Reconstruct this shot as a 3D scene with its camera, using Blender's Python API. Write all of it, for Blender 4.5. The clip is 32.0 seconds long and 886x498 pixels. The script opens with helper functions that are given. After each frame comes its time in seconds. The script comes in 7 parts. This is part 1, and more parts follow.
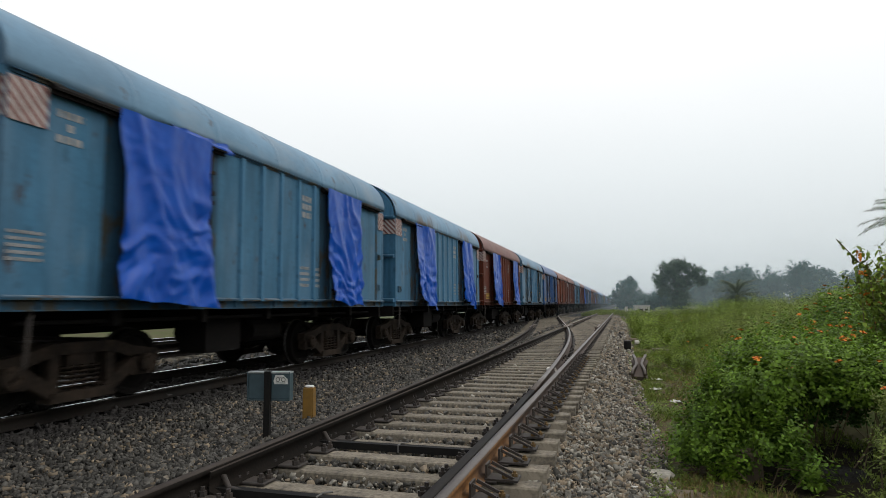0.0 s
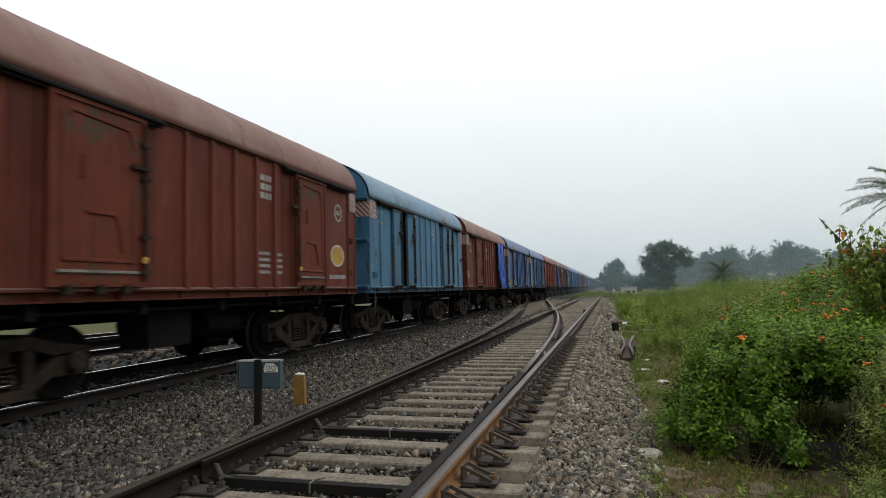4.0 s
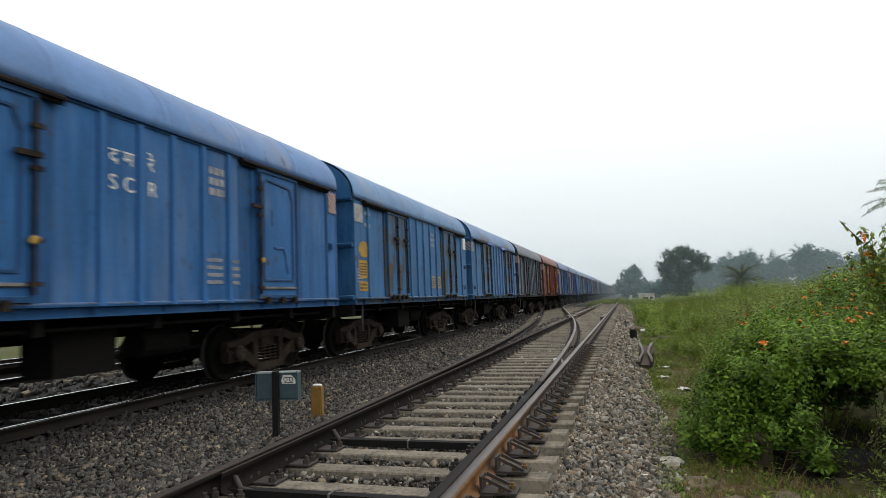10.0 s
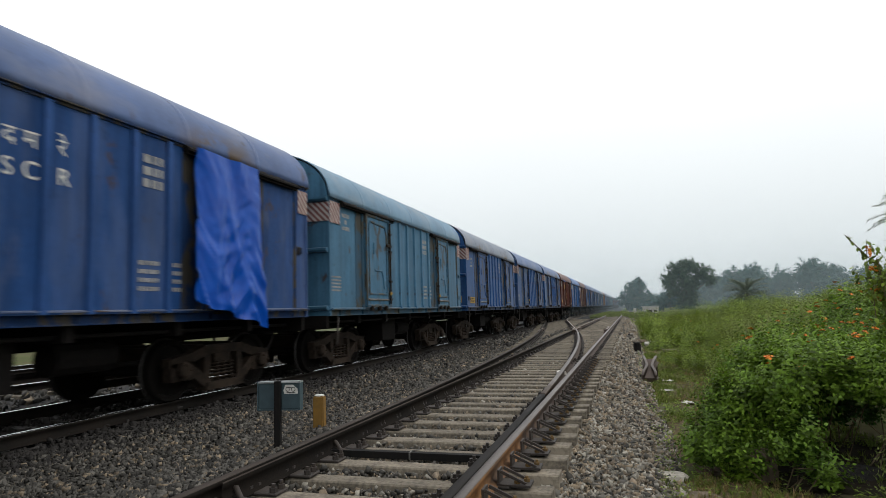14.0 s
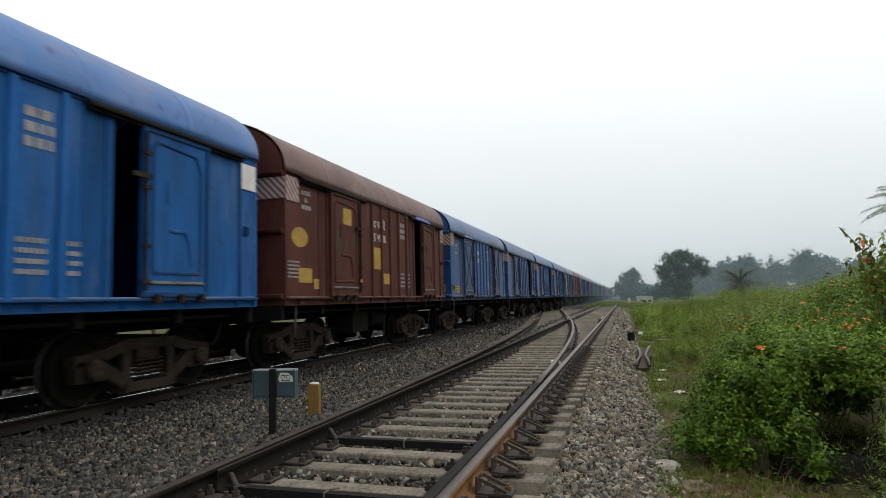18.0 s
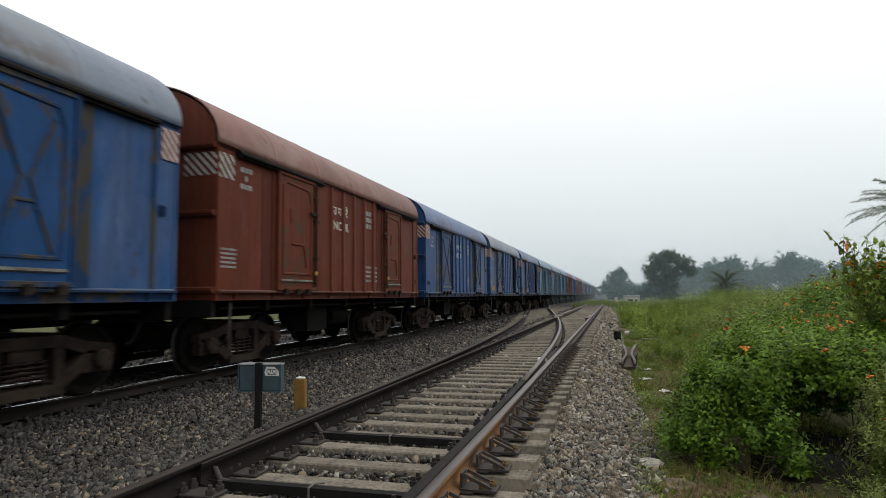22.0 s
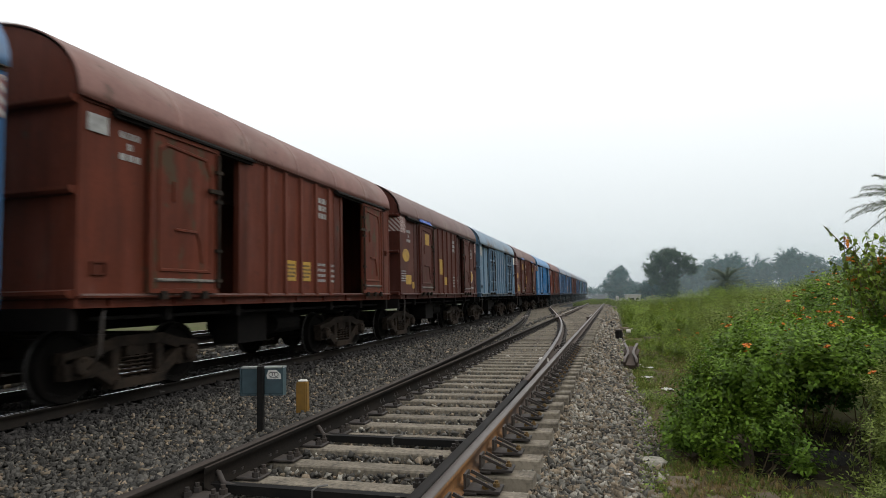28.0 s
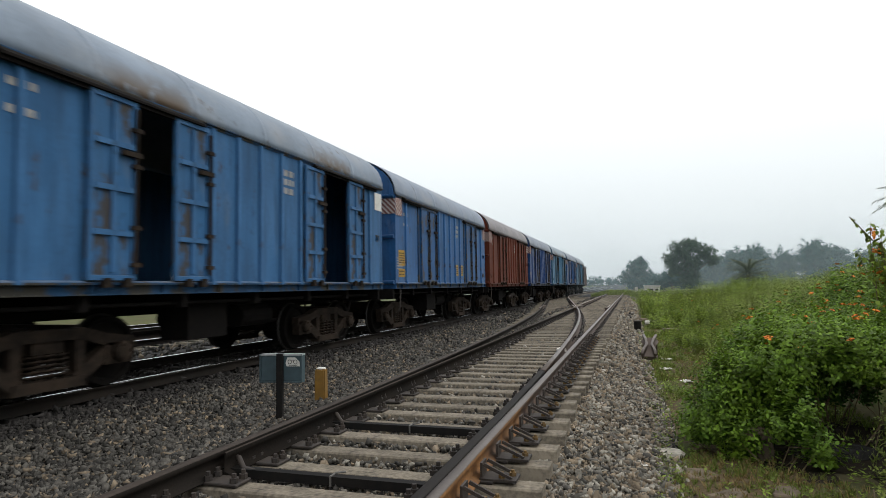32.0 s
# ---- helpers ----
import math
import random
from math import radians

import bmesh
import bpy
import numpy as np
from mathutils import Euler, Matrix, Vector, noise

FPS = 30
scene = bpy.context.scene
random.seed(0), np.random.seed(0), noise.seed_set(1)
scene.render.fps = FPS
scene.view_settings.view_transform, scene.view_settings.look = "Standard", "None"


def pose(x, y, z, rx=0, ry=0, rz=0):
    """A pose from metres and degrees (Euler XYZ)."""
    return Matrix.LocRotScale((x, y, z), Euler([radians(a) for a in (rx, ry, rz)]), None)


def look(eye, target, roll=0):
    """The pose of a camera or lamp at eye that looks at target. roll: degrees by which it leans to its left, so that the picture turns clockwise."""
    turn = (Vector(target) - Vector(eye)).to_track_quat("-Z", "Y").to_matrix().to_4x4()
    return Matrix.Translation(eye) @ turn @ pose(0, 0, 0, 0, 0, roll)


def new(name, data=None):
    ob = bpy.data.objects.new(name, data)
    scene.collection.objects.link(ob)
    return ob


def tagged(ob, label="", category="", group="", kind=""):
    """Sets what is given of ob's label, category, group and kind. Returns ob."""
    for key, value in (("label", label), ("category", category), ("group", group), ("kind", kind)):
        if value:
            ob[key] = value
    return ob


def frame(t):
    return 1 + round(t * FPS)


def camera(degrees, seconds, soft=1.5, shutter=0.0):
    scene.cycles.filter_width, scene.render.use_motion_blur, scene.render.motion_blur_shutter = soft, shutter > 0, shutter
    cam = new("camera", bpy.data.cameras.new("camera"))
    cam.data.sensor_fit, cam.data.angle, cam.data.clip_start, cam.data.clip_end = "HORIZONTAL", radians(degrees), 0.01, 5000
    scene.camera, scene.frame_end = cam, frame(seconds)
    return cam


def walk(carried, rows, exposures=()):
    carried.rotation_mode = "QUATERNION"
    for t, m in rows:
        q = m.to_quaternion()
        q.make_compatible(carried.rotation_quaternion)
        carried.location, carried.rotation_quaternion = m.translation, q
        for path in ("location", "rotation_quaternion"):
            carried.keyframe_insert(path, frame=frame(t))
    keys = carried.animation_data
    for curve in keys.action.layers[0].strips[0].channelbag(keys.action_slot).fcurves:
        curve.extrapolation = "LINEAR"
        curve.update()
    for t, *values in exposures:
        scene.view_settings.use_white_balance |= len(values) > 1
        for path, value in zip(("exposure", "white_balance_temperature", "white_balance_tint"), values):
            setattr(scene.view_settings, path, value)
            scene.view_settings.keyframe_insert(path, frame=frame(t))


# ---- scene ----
cam = camera(72.2, 32.0, 0.4, 0.16)
EYE = (0.0, 0.0, 1.11)


def aim(yaw, pitch, roll):
    """The pose of the hand-held camera: turned left, raised, leaned, in degrees."""
    return Matrix.Translation(EYE) @ pose(0, 0, 0, 90 + pitch, 0, yaw) @ pose(0, 0, 0, 0, 0, roll)


walk(cam, [(t, aim(a, b, c)) for t, a, b, c in (
    (0.0, 16.33, 5.23, -0.41), (0.5, 15.86, 5.32, -0.84), (1.0, 15.85, 5.18, -0.27), (1.5, 15.74, 4.96, -0.93),
    (2.0, 15.51, 4.80, -1.01), (2.5, 15.36, 4.62, -0.94), (3.0, 15.36, 4.35, -1.05), (3.5, 15.34, 4.10, -1.30),
    (5.5, 14.89, 3.34, -1.49), (6.0, 15.01, 3.33, -1.15), (6.5, 15.17, 3.26, -1.61), (7.0, 15.42, 3.34, -1.59),
    (7.5, 15.68, 3.43, -1.73), (8.0, 15.97, 3.56, -1.87), (8.5, 16.16, 3.65, -1.86), (9.0, 16.45, 3.87, -2.06),
    (9.5, 16.52, 4.26, -2.04), (10.0, 16.61, 4.75, -2.28), (10.5, 16.71, 5.09, -1.50), (11.0, 16.94, 5.22, -0.89),
    (11.5, 17.15, 5.33, -1.09), (12.0, 17.32, 5.57, -1.26), (12.5, 17.39, 5.64, -1.31), (13.0, 17.30, 5.82, -1.26),
    (13.5, 17.12, 5.87, -1.40), (14.0, 16.93, 5.79, -1.77), (14.5, 16.73, 5.80, -1.74), (16.5, 17.05, 4.95, -1.43),
    (17.0, 16.89, 4.75, -1.95), (17.5, 16.68, 4.76, -1.49), (18.0, 16.53, 4.76, -1.45), (18.5, 16.44, 4.57, -0.43),
    (19.0, 16.28, 4.26, -0.69), (19.5, 16.02, 4.44, -0.76), (20.0, 15.69, 4.45, -0.67), (20.5, 15.55, 4.39, -0.28),
    (21.0, 15.57, 4.34, -0.26), (21.5, 15.55, 4.32, -0.60), (22.0, 15.48, 4.40, -0.58), (22.5, 15.29, 4.37, -0.66),
    (23.0, 15.14, 4.30, -0.41), (23.5, 15.24, 4.21, -0.81), (24.0, 15.28, 4.27, -1.19), (24.5, 15.11, 4.37, -0.50),
    (25.0, 14.97, 4.53, -0.83), (25.5, 14.89, 4.55, -0.26), (27.5, 15.47, 4.47, -0.86), (28.0, 15.52, 4.49, -1.31),
    (28.5, 15.47, 4.53, -1.03), (29.0, 15.45, 4.47, -0.97), (29.5, 15.48, 4.29, -0.71), (30.0, 15.51, 3.85, -0.59),
    (30.5, 16.08, 3.58, -0.99), (31.0, 16.67, 3.41, -1.37), (31.5, 16.80, 3.42, -1.08), (32.0, 17.22, 3.54, -0.90),
)], ((0.0, 0.0), (3.0, 0.0), (6.0, 0.14), (9.0, 0.22), (12.0, 0.15), (14.0, 0.12), (18.0, 0.04), (22.0, 0.06), (25.0, 0.10), (28.0, 0.13), (30.0, 0.14), (32.0, 0.22)))

# ---- light: an overcast, hazy sky with a weak, broad sun ----
SUN_UP, SUN_TURN = radians(48), radians(72)
world = bpy.data.worlds.new("overcast_sky")
scene.world = world
world.use_nodes = True


def sky():
    nt = world.node_tree
    nt.nodes.clear()
    N, L = nt.nodes.new, nt.links.new
    coord, sep = N("ShaderNodeTexCoord"), N("ShaderNodeSeparateXYZ")
    L(coord.outputs["Generated"], sep.inputs[0])
    ramp = N("ShaderNodeValToRGB")
    e = ramp.color_ramp.elements
    e[0].position, e[0].color = 0.0, (0.66, 0.71, 0.735, 1)
    e[1].position, e[1].color = 0.9, (1.25, 1.27, 1.28, 1)
    for p, c in ((0.07, (0.76, 0.82, 0.85, 1)), (0.20, (0.93, 0.98, 1.0, 1)), (0.36, (1.12, 1.14, 1.15, 1)), (0.60, (1.22, 1.24, 1.25, 1))):
        k = e.new(p)
        k.color = c
    L(sep.outputs["Z"], ramp.inputs[0])
    cloud = N("ShaderNodeTexNoise")
    cloud.inputs["Scale"].default_value, cloud.inputs["Detail"].default_value = 1.6, 3
    L(coord.outputs["Generated"], cloud.inputs["Vector"])
    soft = N("ShaderNodeMapRange")
    soft.inputs["To Min"].default_value, soft.inputs["To Max"].default_value = 0.94, 1.06
    L(cloud.outputs["Fac"], soft.inputs["Value"])
    lit = N("ShaderNodeMix")
    lit.data_type, lit.blend_type = "RGBA", "MULTIPLY"
    lit.inputs["Factor"].default_value = 1
    L(ramp.outputs["Color"], lit.inputs["A"])
    L(soft.outputs["Result"], lit.inputs["B"])
    clear = N("ShaderNodeTexSky")
    clear.sky_type, clear.sun_disc = "NISHITA", False
    clear.sun_elevation, clear.sun_rotation = SUN_UP, SUN_TURN
    clear.dust_density, clear.air_density = 5.0, 1.5
    over, blue = N("ShaderNodeBackground"), N("ShaderNodeBackground")
    L(lit.outputs["Result"], over.inputs["Color"])
    L(clear.outputs["Color"], blue.inputs["Color"])
    over.inputs["Strength"].default_value, blue.inputs["Strength"].default_value = 1.0, 0.05
    mix, out = N("ShaderNodeMixShader"), N("ShaderNodeOutputWorld")
    mix.inputs["Fac"].default_value = 0.12
    L(over.outputs[0], mix.inputs[1])
    L(blue.outputs[0], mix.inputs[2])
    L(mix.outputs[0], out.inputs["Surface"])


sky()
sun = new("sun", bpy.data.lights.new("sun", "SUN"))
sun.data.energy, sun.data.angle, sun.data.color = 0.6, radians(30), (1.0, 0.96, 0.90)
sun.matrix_world = look((0, 0, 60), (60 * math.sin(SUN_TURN) * -0.9, 60 * math.cos(SUN_TURN) * -0.9, 0))


# ---- materials ----
def mat(name, base, rough=0.8, metal=0.0, tint=None, grain=30.0, stain=2.0, amount=0.5, bump=0.3, depth=0.01,
        random_tone=0.0, island=0.0, extra=None, seed=0.0, spec=0.35):
    """A surface: base colour, a second tone spread in stains and grain, fine relief, and a tone of its own for each piece."""
    m = bpy.data.materials.new(name)
    m.use_nodes = True
    nt = m.node_tree
    N, L = nt.nodes.new, nt.links.new
    bsdf = nt.nodes["Principled BSDF"]
    bsdf.inputs["Roughness"].default_value, bsdf.inputs["Metallic"].default_value = rough, metal
    bsdf.inputs["Specular IOR Level"].default_value = spec
    coord = N("ShaderNodeTexCoord")
    small, large = N("ShaderNodeTexNoise"), N("ShaderNodeTexNoise")
    for n, s, d in ((small, grain, 4), (large, stain, 5)):
        n.noise_dimensions = "4D"
        n.inputs["Scale"].default_value, n.inputs["Detail"].default_value = s, d
        n.inputs["W"].default_value = seed
        L(coord.outputs["Object"], n.inputs["Vector"])
    tint = tint or tuple(c * 0.55 for c in base)
    both = N("ShaderNodeMath")
    both.operation = "MULTIPLY_ADD"
    both.inputs[1].default_value = 0.45
    L(small.outputs["Fac"], both.inputs[0])
    part_ = N("ShaderNodeMath")
    part_.operation = "MULTIPLY"
    part_.inputs[1].default_value = 0.55
    L(large.outputs["Fac"], part_.inputs[0])
    L(part_.outputs[0], both.inputs[2])
    fac = N("ShaderNodeMapRange")
    fac.inputs["From Min"].default_value, fac.inputs["From Max"].default_value = 0.40, 0.64
    fac.inputs["To Max"].default_value = amount
    L(both.outputs[0], fac.inputs["Value"])
    mix = N("ShaderNodeMix")
    mix.data_type = "RGBA"
    mix.inputs["A"].default_value, mix.inputs["B"].default_value = (*base, 1), (*tint, 1)
    L(fac.outputs["Result"], mix.inputs["Factor"])
    colour = mix.outputs["Result"]
    if extra:
        colour = extra(nt, coord, colour, bsdf)
    for share, source in ((random_tone, "object"), (island, "island")):
        if share:
            if source == "object":
                r = N("ShaderNodeObjectInfo").outputs["Random"]
            else:
                r = N("ShaderNodeNewGeometry").outputs["Random Per Island"]
            tone = N("ShaderNodeMapRange")
            tone.inputs["To Min"].default_value, tone.inputs["To Max"].default_value = 1 - share, 1 + share
            L(r, tone.inputs["Value"])
            mul = N("ShaderNodeMix")
            mul.data_type, mul.blend_type = "RGBA", "MULTIPLY"
            mul.inputs["Factor"].default_value = 1
            L(colour, mul.inputs["A"])
            L(tone.outputs["Result"], mul.inputs["B"])
            colour = mul.outputs["Result"]
    L(colour, bsdf.inputs["Base Color"])
    if bump:
        b = N("ShaderNodeBump")
        b.inputs["Strength"].default_value, b.inputs["Distance"].default_value = bump, depth
        L(small.outputs["Fac"], b.inputs["Height"])
        L(b.outputs[0], bsdf.inputs["Normal"])
    return m


def blend(nt, fac, a, b):
    k = nt.nodes.new("ShaderNodeMix")
    k.data_type = "RGBA"
    nt.links.new(fac, k.inputs["Factor"])
    nt.links.new(a, k.inputs["A"])
    if isinstance(b, tuple):
        k.inputs["B"].default_value = (*b, 1)
    else:
        nt.links.new(b, k.inputs["B"])
    return k.outputs["Result"]


def noise_mask(nt, coord, scale, low, high, stretch=(1, 1, 1), seed=0.0, detail=5, top=1.0):
    """A mask of irregular patches, stretched along an axis."""
    N, L = nt.nodes.new, nt.links.new
    mp, n, r = N("ShaderNodeMapping"), N("ShaderNodeTexNoise"), N("ShaderNodeMapRange")
    mp.inputs["Scale"].default_value = stretch
    L(coord.outputs["Object"], mp.inputs["Vector"])
    n.noise_dimensions = "4D"
    n.inputs["W"].default_value, n.inputs["Scale"].default_value, n.inputs["Detail"].default_value = seed, scale, detail
    n.inputs["Roughness"].default_value = 0.62
    L(mp.outputs[0], n.inputs["Vector"])
    r.inputs["From Min"].default_value, r.inputs["From Max"].default_value = low, high
    r.inputs["To Max"].default_value = top
    L(n.outputs["Fac"], r.inputs["Value"])
    return r.outputs["Result"]


def paint(name, base, seed, wear=1.0, rust=(0.060, 0.038, 0.026), dust=(0.30, 0.27, 0.23), heavy=0.0, gloss=0.10, dusty=0.0, scorch=0.0, chalky=0.0, roof=False):
    """Old wagon paint: faded patches, rain streaks, dust and rust breaking through; on roofs, rust scraped bare above the doors."""
    def extra(nt, coord, colour, bsdf):
        pale = tuple(min(1, c * 1.15 + 0.022) for c in base)
        red = base[0] > base[2]
        colour = blend(nt, noise_mask(nt, coord, 1.1, 0.50, 0.72, (1, 1, 0.5), seed, top=0.55), colour, pale)
        colour = blend(nt, noise_mask(nt, coord, 5.0, 0.46, 0.70, (0.12, 0.5, 0.12) if roof else (1, 1, 0.10), seed + 3, top=0.20 if roof else 0.65), colour, tuple(c * 0.40 for c in base))
        colour = blend(nt, noise_mask(nt, coord, 0.9, 0.48, 0.66, (1, 1, 0.8), seed + 5, 6, top=0.5), colour, tuple(c * 0.55 + 0.006 for c in base))
        colour = blend(nt, noise_mask(nt, coord, 2.2, 0.60, 0.74, (1, 1, 0.35), seed + 7, top=(0.16 if red else 0.22) * wear), colour, tuple(c * 0.8 for c in dust) if red else dust)
        colour = blend(nt, noise_mask(nt, coord, 13.0, 0.48, 0.68, (0.10, 0.5, 0.10) if roof else (1, 1, 0.06), seed + 9, top=0.07 if roof else 0.45), colour, tuple(c * 0.42 + 0.004 for c in base))
        if chalky:
            colour = blend(nt, noise_mask(nt, coord, 1.7, 0.47, 0.66, (1, 1, 0.22), seed + 19, 7, top=chalky), colour, tuple(0.45 * c + 0.55 * g for c, g in zip(base, (0.36, 0.38, 0.42))))
        colour = blend(nt, noise_mask(nt, coord, 6.0, 0.60, 0.68, (1, 1, 0.8), seed + 21, 7, top=0.5), colour, tuple(c * 0.30 + 0.010 for c in base))
        if dusty:
            colour = blend(nt, noise_mask(nt, coord, 1.0, 0.50, 0.68, (1.2, 0.7, 1), seed + 13, 6, top=dusty), colour, tuple(0.5 * c + 0.5 * g for c, g in zip(base, dust)))
        colour = blend(nt, noise_mask(nt, coord, 3.4, 0.615 - heavy, 0.66 - heavy, (1, 1, 0.5), seed + 11, 8, top=min(0.9, 0.85 * wear)), colour, rust)
        if scorch:
            N, L = nt.nodes.new, nt.links.new
            sep, near_edge, span, both = N("ShaderNodeSeparateXYZ"), N("ShaderNodeMapRange"), N("ShaderNodeMath"), N("ShaderNodeMath")
            L(coord.outputs["Object"], sep.inputs[0])
            L(sep.outputs["Z"], near_edge.inputs["Value"])
            near_edge.inputs["From Min"].default_value, near_edge.inputs["From Max"].default_value = 4.10, 3.72
            span.operation, span.inputs[1].default_value, span.inputs[2].default_value = "PINGPONG", 5.0, 0.0
            L(sep.outputs["Y"], span.inputs[0])
            bay = N("ShaderNodeMapRange")
            bay.inputs["From Min"].default_value, bay.inputs["From Max"].default_value = 1.6, 2.0
            L(span.outputs[0], bay.inputs["Value"])
            bay_end = N("ShaderNodeMapRange")
            bay_end.inputs["From Min"].default_value, bay_end.inputs["From Max"].default_value = 3.6, 3.0
            L(span.outputs[0], bay_end.inputs["Value"])
            both.operation = "MULTIPLY"
            L(near_edge.outputs["Result"], both.inputs[0])
            L(bay.outputs["Result"], both.inputs[1])
            last = N("ShaderNodeMath")
            last.operation = "MULTIPLY"
            L(both.outputs[0], last.inputs[0])
            L(bay_end.outputs["Result"], last.inputs[1])
            rough_ = N("ShaderNodeMath")
            rough_.operation = "MULTIPLY"
            L(last.outputs[0], rough_.inputs[0])
            L(noise_mask(nt, coord, 2.4, 0.52 - scorch, 0.60 - scorch, (1, 1, 1), seed + 17, 8), rough_.inputs[1])
            colour = blend(nt, rough_.outputs[0], colour, (0.105, 0.075, 0.050))
        return colour
    m = mat(name, base, 0.6, 0.0, tuple(c * 0.72 for c in base), 18, 0.8, 0.8, 0.12, 0.004, extra=extra, seed=seed, spec=gloss)
    film = m.node_tree.nodes["Principled BSDF"]
    film.inputs["Sheen Weight"].default_value, film.inputs["Sheen Roughness"].default_value = 0.04 if base[0] > base[2] else 0.22, 0.35
    film.inputs["Sheen Tint"].default_value = (0.9, 0.92, 0.95, 1)
    return m


M = {}
M["concrete"] = mat("sleeper_concrete", (0.222, 0.190, 0.144), 0.9, 0, (0.062, 0.053, 0.042), 32, 4, 1.0, 0.6, 0.008, 0.18)
M["rail_dark_top"] = mat("dull_brown_rail_head", (0.050, 0.039, 0.032), 0.75, 0.0, (0.024, 0.019, 0.016), 40, 1.2, 0.8, 0.1, 0.001, spec=0.2)
M["rail_dark"] = mat("oil_and_shade_rail", (0.010, 0.009, 0.008), 0.8, 0.0, (0.022, 0.017, 0.013), 60, 2, 0.8, 0.4, 0.003, spec=0.10)
M["rail_side"] = mat("rusty_rail_steel", (0.085, 0.062, 0.048), 0.75, 0.2, (0.05, 0.036, 0.028), 60, 2, 0.8, 0.4, 0.003)
M["rail_black"] = mat("greased_black_rail", (0.016, 0.015, 0.015), 0.75, 0.0, (0.028, 0.023, 0.019), 60, 2, 0.5, 0.3, 0.002, spec=0.12)


def rust_run(nt, coord, colour, bsdf):
    """Fresh orange rust that gives way to old brown rust further along the rail."""
    N, L = nt.nodes.new, nt.links.new
    sep, add, far = N("ShaderNodeSeparateXYZ"), N("ShaderNodeMath"), N("ShaderNodeMapRange")
    L(coord.outputs["Object"], sep.inputs[0])
    add.operation = "MULTIPLY_ADD"
    add.inputs[1].default_value = 3.5
    L(noise_mask(nt, coord, 1.3, 0.3, 0.7, seed=9.0), add.inputs[0])
    L(sep.outputs["Y"], add.inputs[2])
    far.inputs["From Min"].default_value, far.inputs["From Max"].default_value = 5.4, 8.2
    L(add.outputs[0], far.inputs["Value"])
    return blend(nt, far.outputs["Result"], colour, (0.062, 0.043, 0.034))


M["rail_orange"] = mat("fresh_orange_rust", (0.30, 0.135, 0.036), 0.75, 0.1, (0.10, 0.055, 0.030), 40, 2.5, 0.75, 0.4, 0.003, extra=rust_run)
M["rail_top"] = mat("worn_rail_head", (0.27, 0.235, 0.205), 0.5, 0.7, (0.13, 0.10, 0.08), 40, 1.2, 0.8, 0.1, 0.001)
M["rail_brown_top"] = mat("brown_worn_rail_head", (0.110, 0.090, 0.078), 0.42, 0.3, (0.05, 0.038, 0.030), 40, 1.2, 0.8, 0.1, 0.001)
M["stencil"] = mat("faint_stencil_paint", (0.34, 0.34, 0.33), 0.7, 0, (0.16, 0.16, 0.16), 14, 4, 0.9, 0.1, 0.002)
M["rail_shine"] = mat("polished_rail_head", (0.72, 0.72, 0.72), 0.16, 1.0, (0.5, 0.5, 0.5), 40, 1.2, 0.5, 0.05, 0.001)
M["lever"] = mat("pale_worn_lever", (0.16, 0.155, 0.145), 0.6, 0.2, (0.07, 0.06, 0.05), 30, 4, 0.7, 0.2, 0.003)
M["scraped"] = mat("scraped_bare_steel", (0.22, 0.21, 0.19), 0.55, 0.3, (0.07, 0.055, 0.04), 22, 5, 0.9, 0.2, 0.003)
M["chalk"] = mat("weathered_white_stripe", (0.44, 0.41, 0.38), 0.7, 0, (0.22, 0.19, 0.17), 20, 5, 0.9, 0.1, 0.002)
M["iron"] = mat("dark_greasy_iron", (0.030, 0.026, 0.024), 0.65, 0.1, (0.06, 0.044, 0.033), 40, 5, 0.6, 0.4, 0.004)
M["bolt"] = mat("yellowish_bolt", (0.17, 0.10, 0.03), 0.7, 0.3, (0.06, 0.045, 0.03), 60, 9, 0.8, 0.3, 0.002)
# Bogie, underframe and wheel colours near black: the underside's shade put in.
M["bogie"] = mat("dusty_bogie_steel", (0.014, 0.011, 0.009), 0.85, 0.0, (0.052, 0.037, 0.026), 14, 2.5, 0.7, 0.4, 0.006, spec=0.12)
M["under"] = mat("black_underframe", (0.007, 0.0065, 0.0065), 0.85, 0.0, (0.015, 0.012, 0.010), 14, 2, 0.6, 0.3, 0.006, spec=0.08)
M["wheel"] = mat("shade_dark_wheel_steel", (0.005, 0.0045, 0.004), 0.85, 0.0, (0.009, 0.0075, 0.0065), 20, 4, 0.7, 0.3, 0.003, spec=0.08)
M["tread"] = mat("shade_dark_wheel_tread", (0.016, 0.015, 0.014), 0.6, 0.3, (0.08, 0.075, 0.07), 20, 4, 0.7, 0.1, 0.002)
M["stone"] = mat("ballast_stone", (0.082, 0.076, 0.066), 0.8, 0, (0.034, 0.032, 0.028), 25, 6, 0.8, 0.5, 0.005, island=0.75, spec=0.3)
M["stone_warm"] = mat("dusty_ballast_stone", (0.220, 0.172, 0.116), 0.9, 0, (0.085, 0.072, 0.06), 25, 6, 0.8, 0.6, 0.006, island=0.5)
# Bed nearly black: the shade in the gaps between stones, as colour.
M["bed"] = mat("shade_dark_bed_gravel", (0.022, 0.020, 0.018), 0.95, 0, (0.010, 0.009, 0.009), 22, 1.2, 0.9, 1.0, 0.03)
M["stone_pale"] = mat("pale_ballast_stone", (0.245, 0.228, 0.192), 0.85, 0, (0.104, 0.096, 0.080), 25, 6, 0.8, 0.5, 0.005, island=0.8, spec=0.25)
# Oil staining, plus the shade under the train darkened into these colours.
M["stone_shade_oil"] = mat("shade_and_oil_ballast", (0.030, 0.027, 0.025), 0.85, 0, (0.018, 0.017, 0.016), 25, 3, 0.8, 0.6, 0.006, island=0.4)
